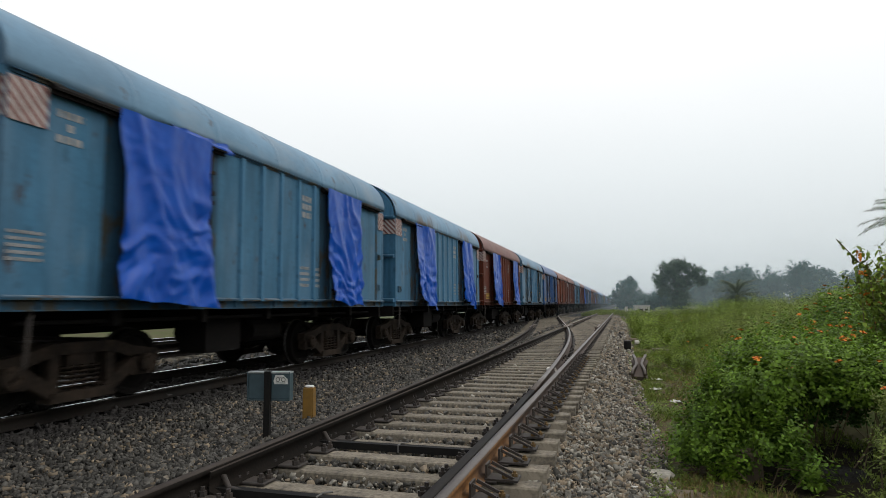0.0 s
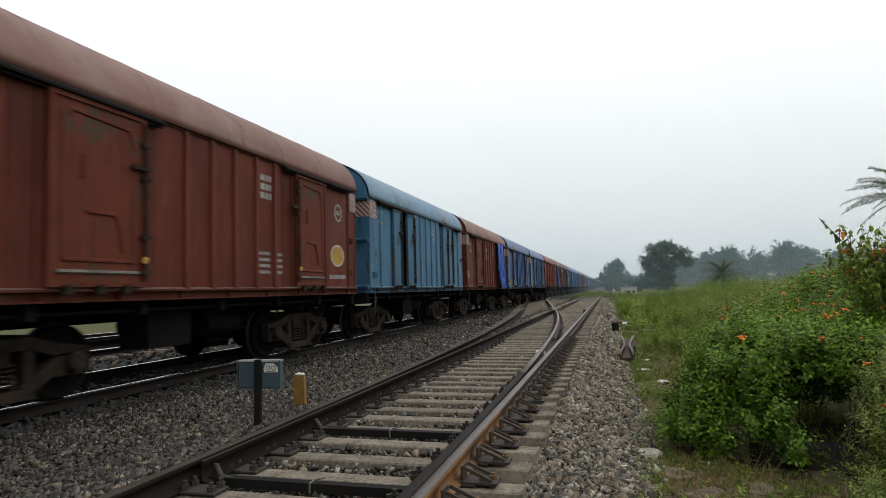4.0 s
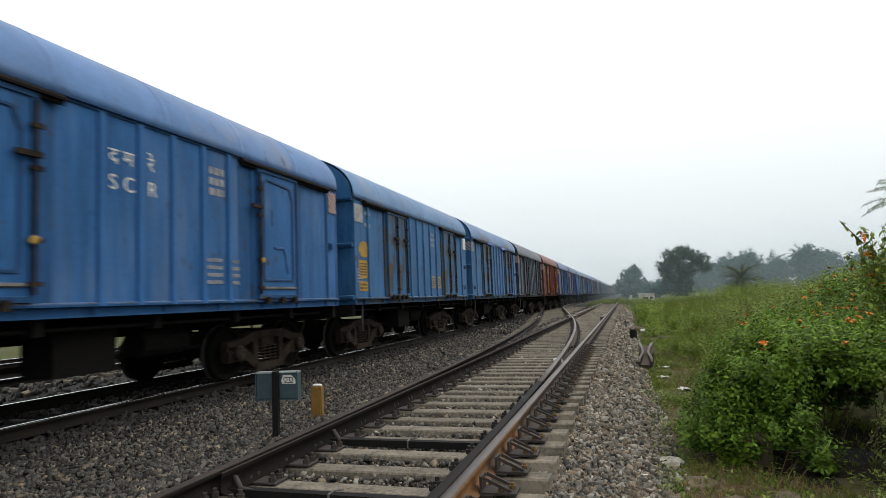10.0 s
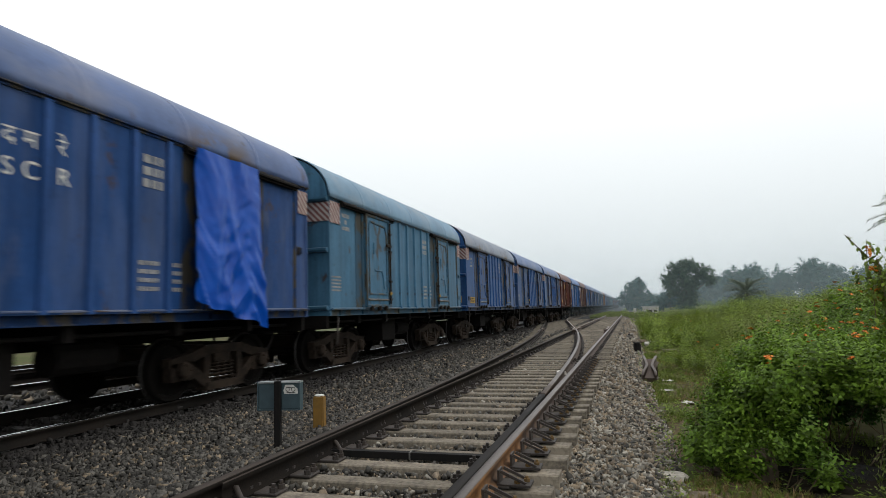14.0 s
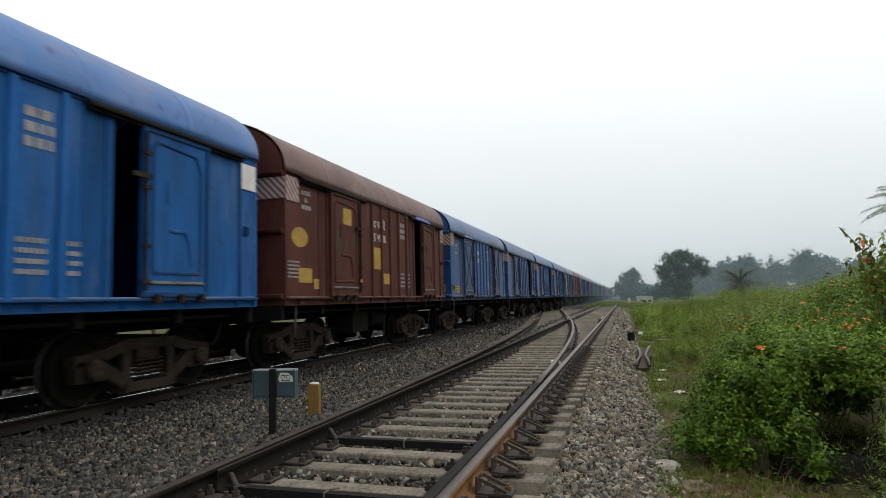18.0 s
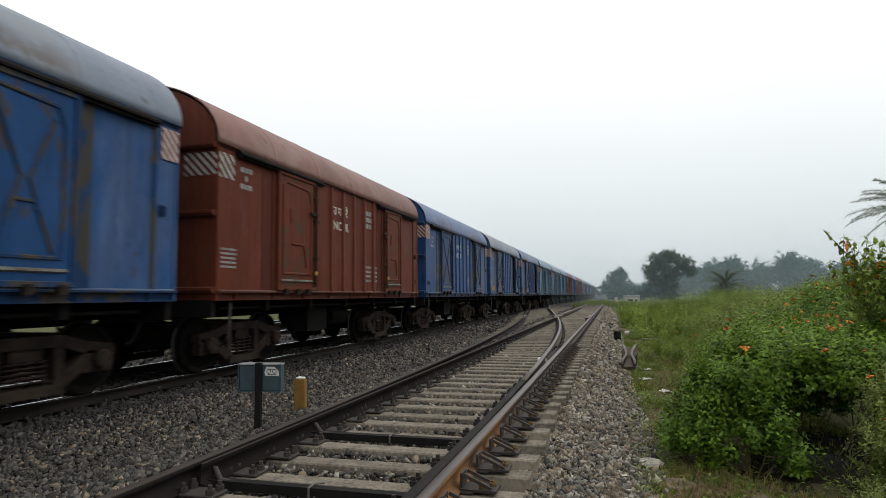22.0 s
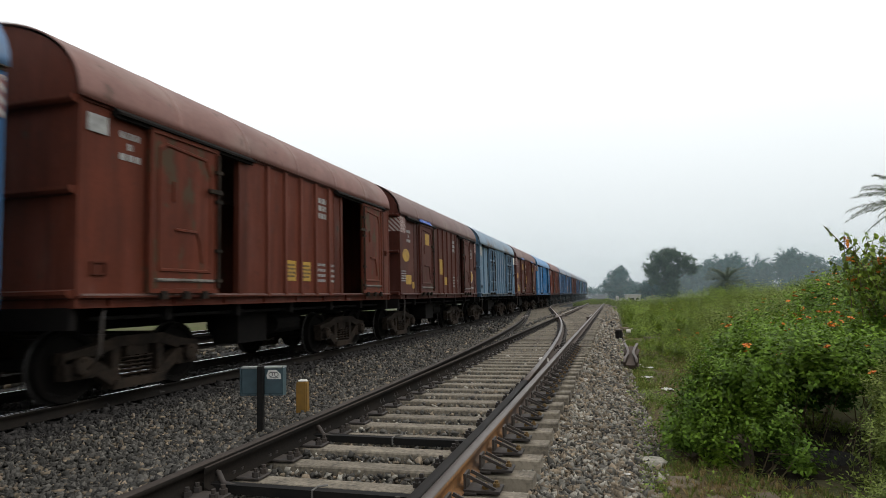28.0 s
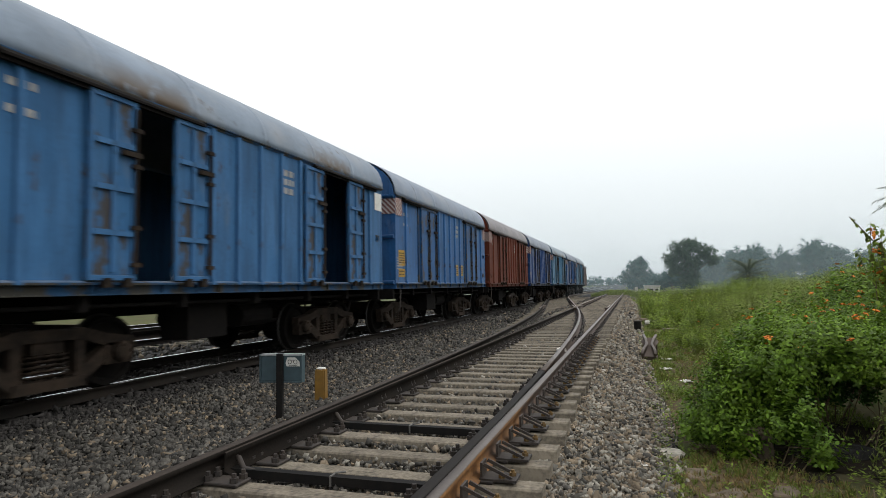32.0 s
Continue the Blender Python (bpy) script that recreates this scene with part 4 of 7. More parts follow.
def bogie_mesh():
    """The bolster of a three-piece bogie, with beam plates added to block the camera's view between the wheels."""
    bm = bmesh.new()
    prism(bm, [(-1.1, 0.52), (1.1, 0.52), (1.1, 0.70), (-1.1, 0.70)], "y", -0.20, 0.20)
    box(bm, -0.30, 0.30, -0.72, 0.72, 0.40, 0.78)
    for e in (-1, 1):
        box(bm, -0.86, 0.86, e * 0.56 - 0.05, e * 0.56 + 0.05, 0.34, 0.82)
    bmesh.ops.recalc_face_normals(bm, faces=bm.faces)
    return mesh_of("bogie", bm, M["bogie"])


def side_frame_mesh():
    """One cast side frame with its window, arms and axle jaws."""
    bm = bmesh.new()
    a, b = -0.08, 0.08
    prism(bm, [(-1.26, 0.50), (-1.24, 0.64), (-0.80, 0.70), (-0.45, 0.80), (0.45, 0.80), (0.80, 0.70), (1.24, 0.64), (1.26, 0.50), (0.78, 0.55), (0.40, 0.66), (-0.40, 0.66), (-0.78, 0.55)], "x", a, b)
    for e in (-1, 1):
        prism(bm, [(e * 1.22, 0.30), (e * 1.22, 0.56), (e * 0.78, 0.58), (e * 0.76, 0.30)], "x", a, b)
        prism(bm, [(e * 0.80, 0.56), (e * 0.86, 0.40), (e * 0.44, 0.13), (e * 0.30, 0.24)], "x", a + 0.01, b - 0.01)
        prism(bm, [(e * 0.34, 0.66), (e * 0.48, 0.66), (e * 0.48, 0.20), (e * 0.36, 0.14)], "x", a + 0.015, b - 0.015)
    prism(bm, [(-0.48, 0.10), (0.48, 0.10), (0.44, 0.22), (-0.44, 0.22)], "x", a - 0.02, b + 0.03)
    bmesh.ops.recalc_face_normals(bm, faces=bm.faces)
    return mesh_of("side_frame", bm, M["bogie"])


def spring_mesh():
    bm = bmesh.new()
    for cy in (-0.17, 0.0, 0.17):
        pts = [(0.085 * math.cos(t * 0.8), cy + 0.075 * math.sin(t * 0.8), 0.22 + 0.29 * t / 40) for t in range(41)]
        tube(bm, pts, 0.017, 5)
    return mesh_of("spring", bm, M["bogie"], True)


def axle_cap_mesh():
    bm = bmesh.new()
    tube(bm, [(-0.06, 0, 0), (0.07, 0, 0), (0.09, 0, 0)], [0.13, 0.13, 0.08], 12)
    for i in range(3):
        a = i * math.tau / 3
        tube(bm, [(0.085, 0.09 * math.cos(a), 0.09 * math.sin(a)), (0.11, 0.09 * math.cos(a), 0.09 * math.sin(a))], 0.02, 5)
    return mesh_of("axle_box", bm, M["bogie"])


def wheelset_mesh():
    bm = bmesh.new()
    prof = [(0.94, 0.0, 0), (0.94, 0.10, 0), (0.90, 0.12, 0), (0.89, 0.36, 0), (0.94, 0.385, 0), (0.945, 0.452, 0), (0.82, 0.462, 1), (0.80, 0.488, 0), (0.775, 0.485, 0), (0.775, 0.385, 0), (0.82, 0.36, 0), (0.83, 0.12, 0), (0.76, 0.10, 0)]
    n = 28
    for s in (-1, 1):
        rings = []
        for x, r, k in prof:
            rings.append([bm.verts.new((s * x, r * math.cos(i * math.tau / n), r * math.sin(i * math.tau / n))) for i in range(n)] if r > 0 else None)
        for (x, r, k), q, w in zip(prof[1:], rings[1:], rings[2:]):
            for i in range(n):
                bm.faces.new((q[i], q[(i + 1) % n], w[(i + 1) % n], w[i])).material_index = k
        bm.faces.new(rings[1])
    tube(bm, [(-1.1, 0, 0), (1.1, 0, 0)], 0.085, 12)
    for s in (-1, 1):
        box(bm, s * 0.955 - 0.004, s * 0.955 + 0.004, -0.03, 0.03, 0.15, 0.34)
    bmesh.ops.recalc_face_normals(bm, faces=bm.faces)
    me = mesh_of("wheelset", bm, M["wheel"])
    me.materials.append(M["tread"])
    return me


def bar_mesh(name, x0, x1, y0, y1, z0, z1, material="under"):
    bm = bmesh.new()
    box(bm, x0, x1, y0, y1, z0, z1)
    return mesh_of(name, bm, M[material])


def cylinder_mesh(name, a, b, r, material="under"):
    bm = bmesh.new()
    tube(bm, [a, b], r, 12)
    return mesh_of(name, bm, M[material])


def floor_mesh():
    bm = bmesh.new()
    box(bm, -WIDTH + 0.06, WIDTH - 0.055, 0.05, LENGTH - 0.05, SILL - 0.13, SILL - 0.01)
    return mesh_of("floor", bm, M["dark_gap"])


def coupler_mesh():
    bm = bmesh.new()
    box(bm, -0.10, 0.10, -0.44, 0.05, 0.98, 1.16)
    prism(bm, [(-0.16, -0.46), (0.12, -0.46), (0.17, -0.34), (0.10, -0.24), (-0.10, -0.24), (-0.2, -0.34)], "z", 0.92, 1.22)
    bmesh.ops.recalc_face_normals(bm, faces=bm.faces)
    return mesh_of("coupler", bm, M["under"])


def hose_mesh():
    bm = bmesh.new()
    tube(bm, [(0.5, -0.04, 1.15), (0.5, -0.10, 1.02), (0.5, -0.22, 0.72), (0.5, -0.36, 0.56), (0.5, -0.46, 0.55)], 0.03, 6)
    return mesh_of("brake_hose", bm, M["under"], True)


def rail_mesh_hand():
    bm = bmesh.new()
    tube(bm, [(WIDTH - 0.06, 0.02, 1.18), (WIDTH - 0.03, -0.03, 1.10), (WIDTH - 0.05, -0.04, 0.62), (WIDTH - 0.20, -0.04, 0.46)], 0.022, 6)
    return mesh_of("hand_lever", bm, M["iron"], True)


def slant_mesh(w, h, plane, bars=6):
    """White slanting bars painted straight on the wagon."""
    bm, st = bmesh.new(), (w + h) / bars
    for i in range(bars):
        a, b = i * st, i * st + st * 0.5
        (p, q), (r, t) = [((max(0, c - h), min(h, c)), (min(w, c), max(0, c - w))) for c in (a, b)]
        run = [p, q, t, r] if p != q else [p, t, r]
        lo, hi = ([bm.verts.new((e, u, z) if plane == "side" else (u, -e, z)) for u, z in run] for e in (0.0, 0.004))
        bm.faces.new(hi)
        bm.faces.new(lo[::-1])
        for k in range(len(run)):
            bm.faces.new((lo[k], lo[(k + 1) % len(run)], hi[(k + 1) % len(run)], hi[k]))
    bmesh.ops.recalc_face_normals(bm, faces=bm.faces)
    return mesh_of("warning_stripe", bm, M["chalk"])


def stripe_mesh(w, h, plane, bars=4):
    """A warning panel with slanting bars, facing sideways or endways."""
    bm = bmesh.new()
    def quad(ps, d, k):
        vs = []
        for e in (0, d):
            vs.append([bm.verts.new((e, u, z) if plane == "side" else (u, -e, z)) for u, z in ps])
        for f in (vs[1], vs[0][::-1]):
            bm.faces.new(f).material_index = k
        n = len(ps)
        for i in range(n):
            bm.faces.new((vs[0][i], vs[0][(i + 1) % n], vs[1][(i + 1) % n], vs[1][i])).material_index = k
    quad([(0, 0), (w, 0), (w, h), (0, h)], 0.004, 0)
    st = (w + h) / bars
    for i in range(bars):
        a, b = i * st, i * st + st * 0.5
        pts = []
        for c in (a, b):
            pts.append([(max(0, c - h), min(h, c)), (min(w, c), max(0, c - w))])
        (p, q), (r, s) = pts
        poly = [p, q, s, r] if p != q else [p, s, r]
        quad(poly, 0.008, 1)
    bmesh.ops.recalc_face_normals(bm, faces=bm.faces)
    me = mesh_of("warning_panel", bm, M["panel_white"])
    me.materials.append(M["stripe_red"])
    return me


def bars_mesh(rows, w, h, gap, seed, material, uneven=False):
    """Unreadable stencilled writing as short plain bars."""
    r = random.Random(seed)
    bm = bmesh.new()
    for i in range(rows):
        full = w * (0.25 if rows == 3 and i == 1 and uneven else 1.0)
        u, z = (w - full) / 2, -i * (h + gap)
        stop = u + full
        while u < stop:
            e = min(stop, u + r.uniform(0.5, 1.3) * h)
            box(bm, 0, 0.004, u, e, z - h, z)
            u = e + h * 0.35
    return mesh_of("stencil", bm, M["stencil"])


def text_mesh(word, size):
    cu = bpy.data.curves.new("lettering", "FONT")
    cu.body, cu.size, cu.extrude = word, size, 0.003
    cu.space_character = 1.0
    ob = bpy.data.objects.new("lettering", cu)
    scene.collection.objects.link(ob)
    me = bpy.data.meshes.new_from_object(ob.evaluated_get(bpy.context.evaluated_depsgraph_get()))
    bpy.data.objects.remove(ob)
    me.materials.clear()
    me.materials.append(M["white"])
    me.transform(Matrix(((0, 0, 1, 0), (1, 0, 0, 0), (0, 1, 0, 0), (0, 0, 0, 1))))
    return me


def disc_mesh(rx, rz, material):
    bm = bmesh.new()
    prism(bm, [(rx * math.cos(i * math.tau / 24), rz * math.sin(i * math.tau / 24)) for i in range(24)], "x", 0, 0.004)
    bmesh.ops.recalc_face_normals(bm, faces=bm.faces)
    return mesh_of("painted_disc", bm, material)


def ring_mesh(outer, inner, material):
    bm, n = bmesh.new(), 24
    loops = [[bm.verts.new((x, q * math.cos(i * math.tau / n), q * math.sin(i * math.tau / n))) for i in range(n)] for x, q in ((0, outer), (0.004, outer), (0.004, inner), (0, inner))]
    for a, b in zip(loops, loops[1:] + loops[:1]):
        for i in range(n):
            bm.faces.new((a[i], a[(i + 1) % n], b[(i + 1) % n], b[i]))
    bmesh.ops.recalc_face_normals(bm, faces=bm.faces)
    return mesh_of("painted_ring", bm, material)


def label_mesh(w, h):
    bm = bmesh.new()
    box(bm, 0, 0.004, 0, w, 0, h)
    me = mesh_of("painted_label", bm, M["label_yellow"])
    return me


def print_mesh(w, h, seed):
    """Unreadable dark print on a painted label, as plain bars."""
    r = random.Random(seed)
    bm, rows = bmesh.new(), max(2, round(h / 0.09))
    for i in range(rows):
        z, u = h * (0.12 + 0.76 * (i + 0.25) / rows), w * 0.08
        while u < w * 0.86:
            e = min(w * 0.92, u + r.uniform(0.05, 0.16))
            box(bm, 0.004, 0.0065, u, e, z, z + h * 0.38 / rows)
            u = e + 0.03
    return mesh_of("print", bm, M["print"])


def label(wagon, w, h, at, words="yellow stencilled label"):
    """A yellow painted label with its print."""
    b = part("painted_label", cached(("label", w, h), lambda: label_mesh(w, h)), None, wagon, words, at)
    tagged(part("print", cached(("print", w, h), lambda: print_mesh(w, h, round(w * 100 + h * 10))), None, b), kind="stuff")


def tarp_mesh(w, h, seed, tilt=0.05):
    """A crumpled plastic sheet hung over a door, folded in long creases and tucked in at the bottom."""
    r = random.Random(seed)
    nu, nz = 44, 60
    ph = [r.uniform(0, 6.28) for _ in range(8)]

    def ridge(x, y, z):
        return 1 - 2 * abs(noise.noise(Vector((x, y, z))))
    co = []
    for layer in (0, 1):
        for i in range(nu + 1):
            for j in range(nz + 1):
                a, b = i / nu, j / nz
                wx, wy = a + 0.25 * noise.noise(Vector((a * 2, b * 2, seed))), b + 0.25 * noise.noise(Vector((a * 2 + 9, b * 2, seed)))
                long_fold = 0.052 * ridge(wx * 3.2 + wy * 1.1, wy * 0.7, seed + 0.5)
                cross = 0.070 * ridge(wx * 1.6 - wy * 2.2, wx * 2.0 + wy * 6.5, seed + 7.3) * (1.1 - b) ** 1.6
                fine = 0.030 * ridge(wx * 5 + wy * 2, wy * 11 - wx * 3, seed + 3.1) * (1.1 - b) ** 1.3 + 0.009 * ridge(wx * 8 + wy * 5, wy * 9 - wx * 4, seed + 1.7)
                x = 0.10 + long_fold + cross + fine + 0.05 * (1 - b) ** 2 + (0.012 if layer else 0)
                rag = 0.06 * noise.noise(Vector((b * 4, seed, 2.0))) if i in (0, 1) else (0.06 * noise.noise(Vector((b * 4, seed, 8.0))) if i in (nu - 1, nu) else 0)
                low = (0.10 * noise.noise(Vector((a * 3, seed, 5.0))) - 0.05 * (a - 0.5)) * (1 - b) ** 3 + tilt * (1 - 2 * a) * (1 - b)
                co.append((max(0.075, x), (a - 0.5) * w * (0.97 + 0.07 * math.sin(b * 3 + ph[5])) + rag, b * h + low))
    k = (nu + 1) * (nz + 1)
    f = []
    for i in range(nu):
        for j in range(nz):
            v = i * (nz + 1) + j
            f.append((v, v + 1, v + nz + 2, v + nz + 1))
            f.append((k + v, k + v + nz + 1, k + v + nz + 2, k + v + 1))
    return from_arrays("tarpaulin", co, f, M["tarp"], False)


def rag_mesh(seed):
    """A crumpled strip of torn plastic sheet."""
    co, f, nu, nz = [], [], 22, 5
    for i in range(nu + 1):
        for j in range(nz + 1):
            a, b = i / nu, j / nz
            k = noise.noise(Vector((a * 7, b * 2, seed * 3.1)))
            co.append((0.03 + 0.07 * (1 - b) + 0.05 * k, (a - 0.5) * 1.3 + 0.05 * k, (b - 0.55) * (0.16 + 0.14 * noise.noise(Vector((a * 3, seed, 1)))) + 0.05 * noise.noise(Vector((a * 6, b, seed + 5)))))
    for i in range(nu):
        for j in range(nz):
            v = i * (nz + 1) + j
            f.append((v, v + nz + 1, v + nz + 2, v + 1))
    n = len(co)
    co += [(x - 0.012, y, z) for x, y, z in co]
    f += [tuple(n + q for q in reversed(face)) for face in f]
    return from_arrays("tarpaulin_scrap", co, f, M["tarp"])


PAINT = {"light": (0.058, 0.166, 0.270), "azure": (0.034, 0.128, 0.285), "grey": (0.090, 0.150, 0.190), "blue": (0.018, 0.078, 0.225), "deep": (0.014, 0.056, 0.180), "sky": (0.030, 0.185, 0.410), "vivid": (0.010, 0.105, 0.330), "navy": (0.018, 0.064, 0.182), "clear": (0.028, 0.110, 0.275),
         "brown": (0.142, 0.036, 0.018), "red": (0.142, 0.028, 0.014), "dust": (0.118, 0.030, 0.016), "slate": (0.027, 0.045, 0.076), "pale": (0.088, 0.162, 0.238), "mid": (0.036, 0.118, 0.255), "orange": (0.175, 0.052, 0.026), "maroon": (0.088, 0.027, 0.019)}
NAMES = {"light": "faded light blue", "vivid": "vivid blue", "navy": "scuffed navy blue", "clear": "clean blue", "orange": "orange-brown", "maroon": "grimy maroon", "azure": "clear blue", "grey": "grey-blue", "blue": "blue", "deep": "dark blue", "sky": "bright blue", "brown": "rusty brown",
         "red": "red-brown", "dust": "dusty brown", "slate": "slate grey", "pale": "pale grey-blue", "mid": "weathered blue"}
ROOF_GREY = (0.185, 0.205, 0.222)


HINDI = {"NER": ("\u0909", "\u092a\u0942", "\u0930\u0947"), "NCR": ("\u0909", "\u092e", "\u0930\u0947"), "WR": ("\u092a", "\u0930\u0947"), "WCR": ("\u092a", "\u092e", "\u0930\u0947"), "SCR": ("\u0926", "\u092e", "\u0930\u0947"), "SWR": ("\u0926", "\u092a", "\u0930\u0947"), "ECR": ("\u092a\u0942", "\u092e", "\u0930\u0947")}


def lettering(wagon, k, spec):
    code, extra = spec.get("code"), spec.get("marks", "")
    face = WIDTH + 0.004
    if code:
        for i, (ch, up) in enumerate(zip(code, HINDI[code])):
            u = ((4.05, 4.22, 4.38) if code == "NER" else (3.84, 4.06, 4.42) if spec.get("style") else (4.09, 4.31, 4.71))[i]
            part("letter", cached(("text", ch), lambda c=ch: text_mesh(c, 0.27)), None, wagon, "", (face, u, 2.72))
            part("letter", cached(("text", up), lambda c=up: text_mesh(c, 0.27)), None, wagon, "", (face, u, 3.05))
    tagged(part("stencil", cached(("bars", 3, k % 5), lambda: bars_mesh(3, 0.34, 0.085, 0.055, k % 5, M["white"], True)), None, wagon, "", (face, 0.60, 3.40 if k % 3 else 3.25)), kind="stuff")
    tagged(part("stencil", cached(("num", k % 5), lambda: bars_mesh(3, 0.34, 0.11, 0.05, 20 + k % 5, M["white"])), None, wagon, "", (face, 5.64 if spec.get("style") else 5.93, 3.36)), kind="stuff")
    if k % 2:
        tagged(part("stencil", cached(("low", k % 4), lambda: bars_mesh(5, 0.40, 0.035, 0.035, 40 + k % 4, M["white"])), None, wagon, "", (face, 0.10, 2.02)), kind="stuff")
    for n, u in enumerate(() if spec.get("style") else (5.88, 6.48)):
        tagged(part("stencil", cached(("low2", k % 4, n), lambda: bars_mesh(4, 0.34 - 0.04 * n, 0.055, 0.055, 50 + k % 4 + 7 * n, M["white"])), None, wagon, "", (face, u, 1.98)), kind="stuff")
    if "y" in extra:
        label(wagon, 0.75, 0.24, (face, 0.44, 1.48))
        part("end_label", cached("end_label", lambda: bar_mesh("end_label", 0, 0.34, -0.006, 0, 0, 0.26, "label_yellow")), None, wagon, "yellow stencilled label", (WIDTH - 0.55, -0.006, 1.50))
    if "b" in extra:
        for u in ((5.62, 6.24) if k < 44 or k > 45 else (4.61, 5.20)):
            label(wagon, 0.36, 0.38, (face, u, 1.60))
    if "s" in extra:
        for z, h in ((1.50, 0.22), (1.80, 0.42)):
            label(wagon, 0.46, h, (face, 0.22, z))
    if "e" in extra:
        part("painted_disc", cached("oval", lambda: disc_mesh(0.30, 0.19, M["label_yellow"])), None, wagon, "yellow painted oval", (face, 0.52, 2.48))
    if "o" in extra:
        part("painted_disc", cached("disc", lambda: disc_mesh(0.30, 0.21, M["label_yellow"])), None, wagon, "yellow painted disc", (face, LENGTH - 1.0, 2.05))
        part("painted_rim", cached("rim_o", lambda: disc_mesh(0.34, 0.245, M["panel_white"])), None, wagon, "pale painted rim", (face - 0.003, LENGTH - 1.0, 2.05))
        part("painted_disc", cached("wdisc", lambda: ring_mesh(0.20, 0.155, M["stencil"])), None, wagon, "white painted ring", (face, LENGTH - 0.95, 3.02))
        tagged(part("stencil", cached("ring_print", lambda: bars_mesh(1, 0.22, 0.10, 0.05, 78, M["white"])), None, wagon, "", (face, LENGTH - 1.06, 3.07)), kind="stuff")
        tagged(part("stencil", cached("wide", lambda: bars_mesh(1, 0.8, 0.09, 0.05, 77, M["white"])), None, wagon, "", (face, LENGTH - 1.4, 1.62)), kind="stuff")
    if "m" in extra:
        spots = ((4.03, 2.02, 0.48, 0.54), (4.63, 1.66, 0.46, 0.27), (2.25, 2.92, 0.42, 0.36), (7.50, 2.92, 0.38, 0.34), (0.48, 1.62, 0.50, 0.28), (1.06, 1.50, 0.56, 0.20))
        for i, (u, z, a, b) in enumerate(spots):
            if (i + k) % 4:
                part("painted_label", cached(("patch", i), lambda: label_mesh(a, b)), None, wagon, "mustard painted patch", (face + (0.068 if 1.75 < u < 3.15 or 6.9 < u < 8.4 else 0), u, z))


def thing_part(name, parent):
    ob = new(name)
    ob.empty_display_size = 0.1
    ob.parent = parent
    return ob


def wagon(k, spec):
    """One covered goods wagon with its near end at the origin."""
    tone = spec["tone"]
    red, clean = PAINT[tone][0] > PAINT[tone][2], spec.get("wear", 1.0) < 0.7
    base = tuple(c * spec.get("gain", 0.94 + 0.03 * ((k * 7) % 5)) for c in PAINT[tone])
    coat = paint("wagon_paint", base, 3.1 * k, spec.get("wear", 1.0), chalky=spec.get("chalky", 0.0 if red else (0.10, 0.22, 0.05)[k % 3]))
    # Roof base lifted for fading and for skylight, both put into the colour.
    roof_coat = paint("wagon_roof_paint", tuple(0.35 * c + g for c, g in zip(base, ROOF_GREY)) if spec.get("roof") == "g" else tuple(min(1, c * 1.15 + 0.065) for c in base), 3.1 * k + 1.7, 0.7, gloss=0.3, dusty=0.65, roof=True, scorch=0.0 if red or clean else (0.07, 0.0, 0.11, 0.0)[k % 4])
    door_coat = paint("worn_door_paint", base, 3.1 * k + 0.9, 1.0, (0.055, 0.046, 0.022) if spec.get("rusty") else (0.056, 0.042, 0.024), heavy=0.125 if spec.get("rusty") else 0.0 if clean else 0.045 + 0.02 * (k % 3))
    worn = paint("worn_edge_paint", tuple(c * 0.55 for c in base), 3.1 * k + 2.3, 1.0, (0.035, 0.025, 0.018) if red else (0.060, 0.048, 0.026), heavy=0.02 if red or clean else 0.13)
    # Darkened coat: grime on the door frames, painted-in shade on the sole bar.
    grimy = paint("grime_and_shade_paint", tuple(c * (0.75 if red or clean else 0.5) for c in base), 3.1 * k + 4.1, 1.0, (0.030, 0.023, 0.017) if red else (0.052, 0.043, 0.025), heavy=0.0 if red or clean else 0.12)
    frame_coat = paint("worn_lattice_paint", tuple(c * 1.05 + 0.004 for c in base), 3.1 * k + 5.2, 0.8, heavy=0.03)
    # Paler rib coat: faded edges and their highlights, both put into the colour.
    rib_coat = paint("lit_and_faded_rib_paint", tuple(c * 1.25 + 0.008 for c in base), 3.1 * k + 6.6, 0.8)
    style = spec.get("style", "single")
    wide = style in ("lattice", "flat")
    open1, open2 = spec.get("open", (0, 0))
    tarps = spec.get("tarps", "")
    words = NAMES[tone] + " covered goods wagon"
    if tarps:
        words += ", door sheeted with blue tarpaulin" if len(tarps) == 1 else ", both doors sheeted with blue tarpaulin"
    elif open1 or open2:
        words += " with sliding door standing open"
    else:
        words += " with closed worn doors"
    w = thing("goods_wagon", words, "goods wagon", (MAIN_X, 0, MAIN_Z), 0, "wagons of the train")
    openings = WIDE_DOORS if wide else DOORS
    side = thing_part("side_wall", w)
    for a, b in zip((0.0, openings[0][1], openings[1][1]), (openings[0][0], openings[1][0], LENGTH)):
        dressed("wall_panel", cached(("panel", a, b), lambda: wall_panel_mesh(a, b)), coat, side)
    for a, b in openings:
        dressed("lintel", cached(("lintel", wide), lambda: lintel_mesh(b - a)), coat, side, (0, a, 0))
        for u in (a - 0.053, b + 0.053):
            dressed("door_post", cached("post", door_post_mesh), grimy, side, (0, u, 0))
        if not wide:
            for u, q in ((a - 0.41, 0.30), (b + 0.11, 0.15)):
                dressed("rubbing_strip", cached(("rub", q), lambda: rubbing_mesh(q)), grimy, side, (0, u, 0))
    dressed("far_wall", cached("far_side", lambda: wall_panel_mesh(0, LENGTH)), coat, w, (-2 * WIDTH + 0.05, 0, 0))
    end = dressed("end_wall", cached("end0", end_wall_mesh), coat, w)
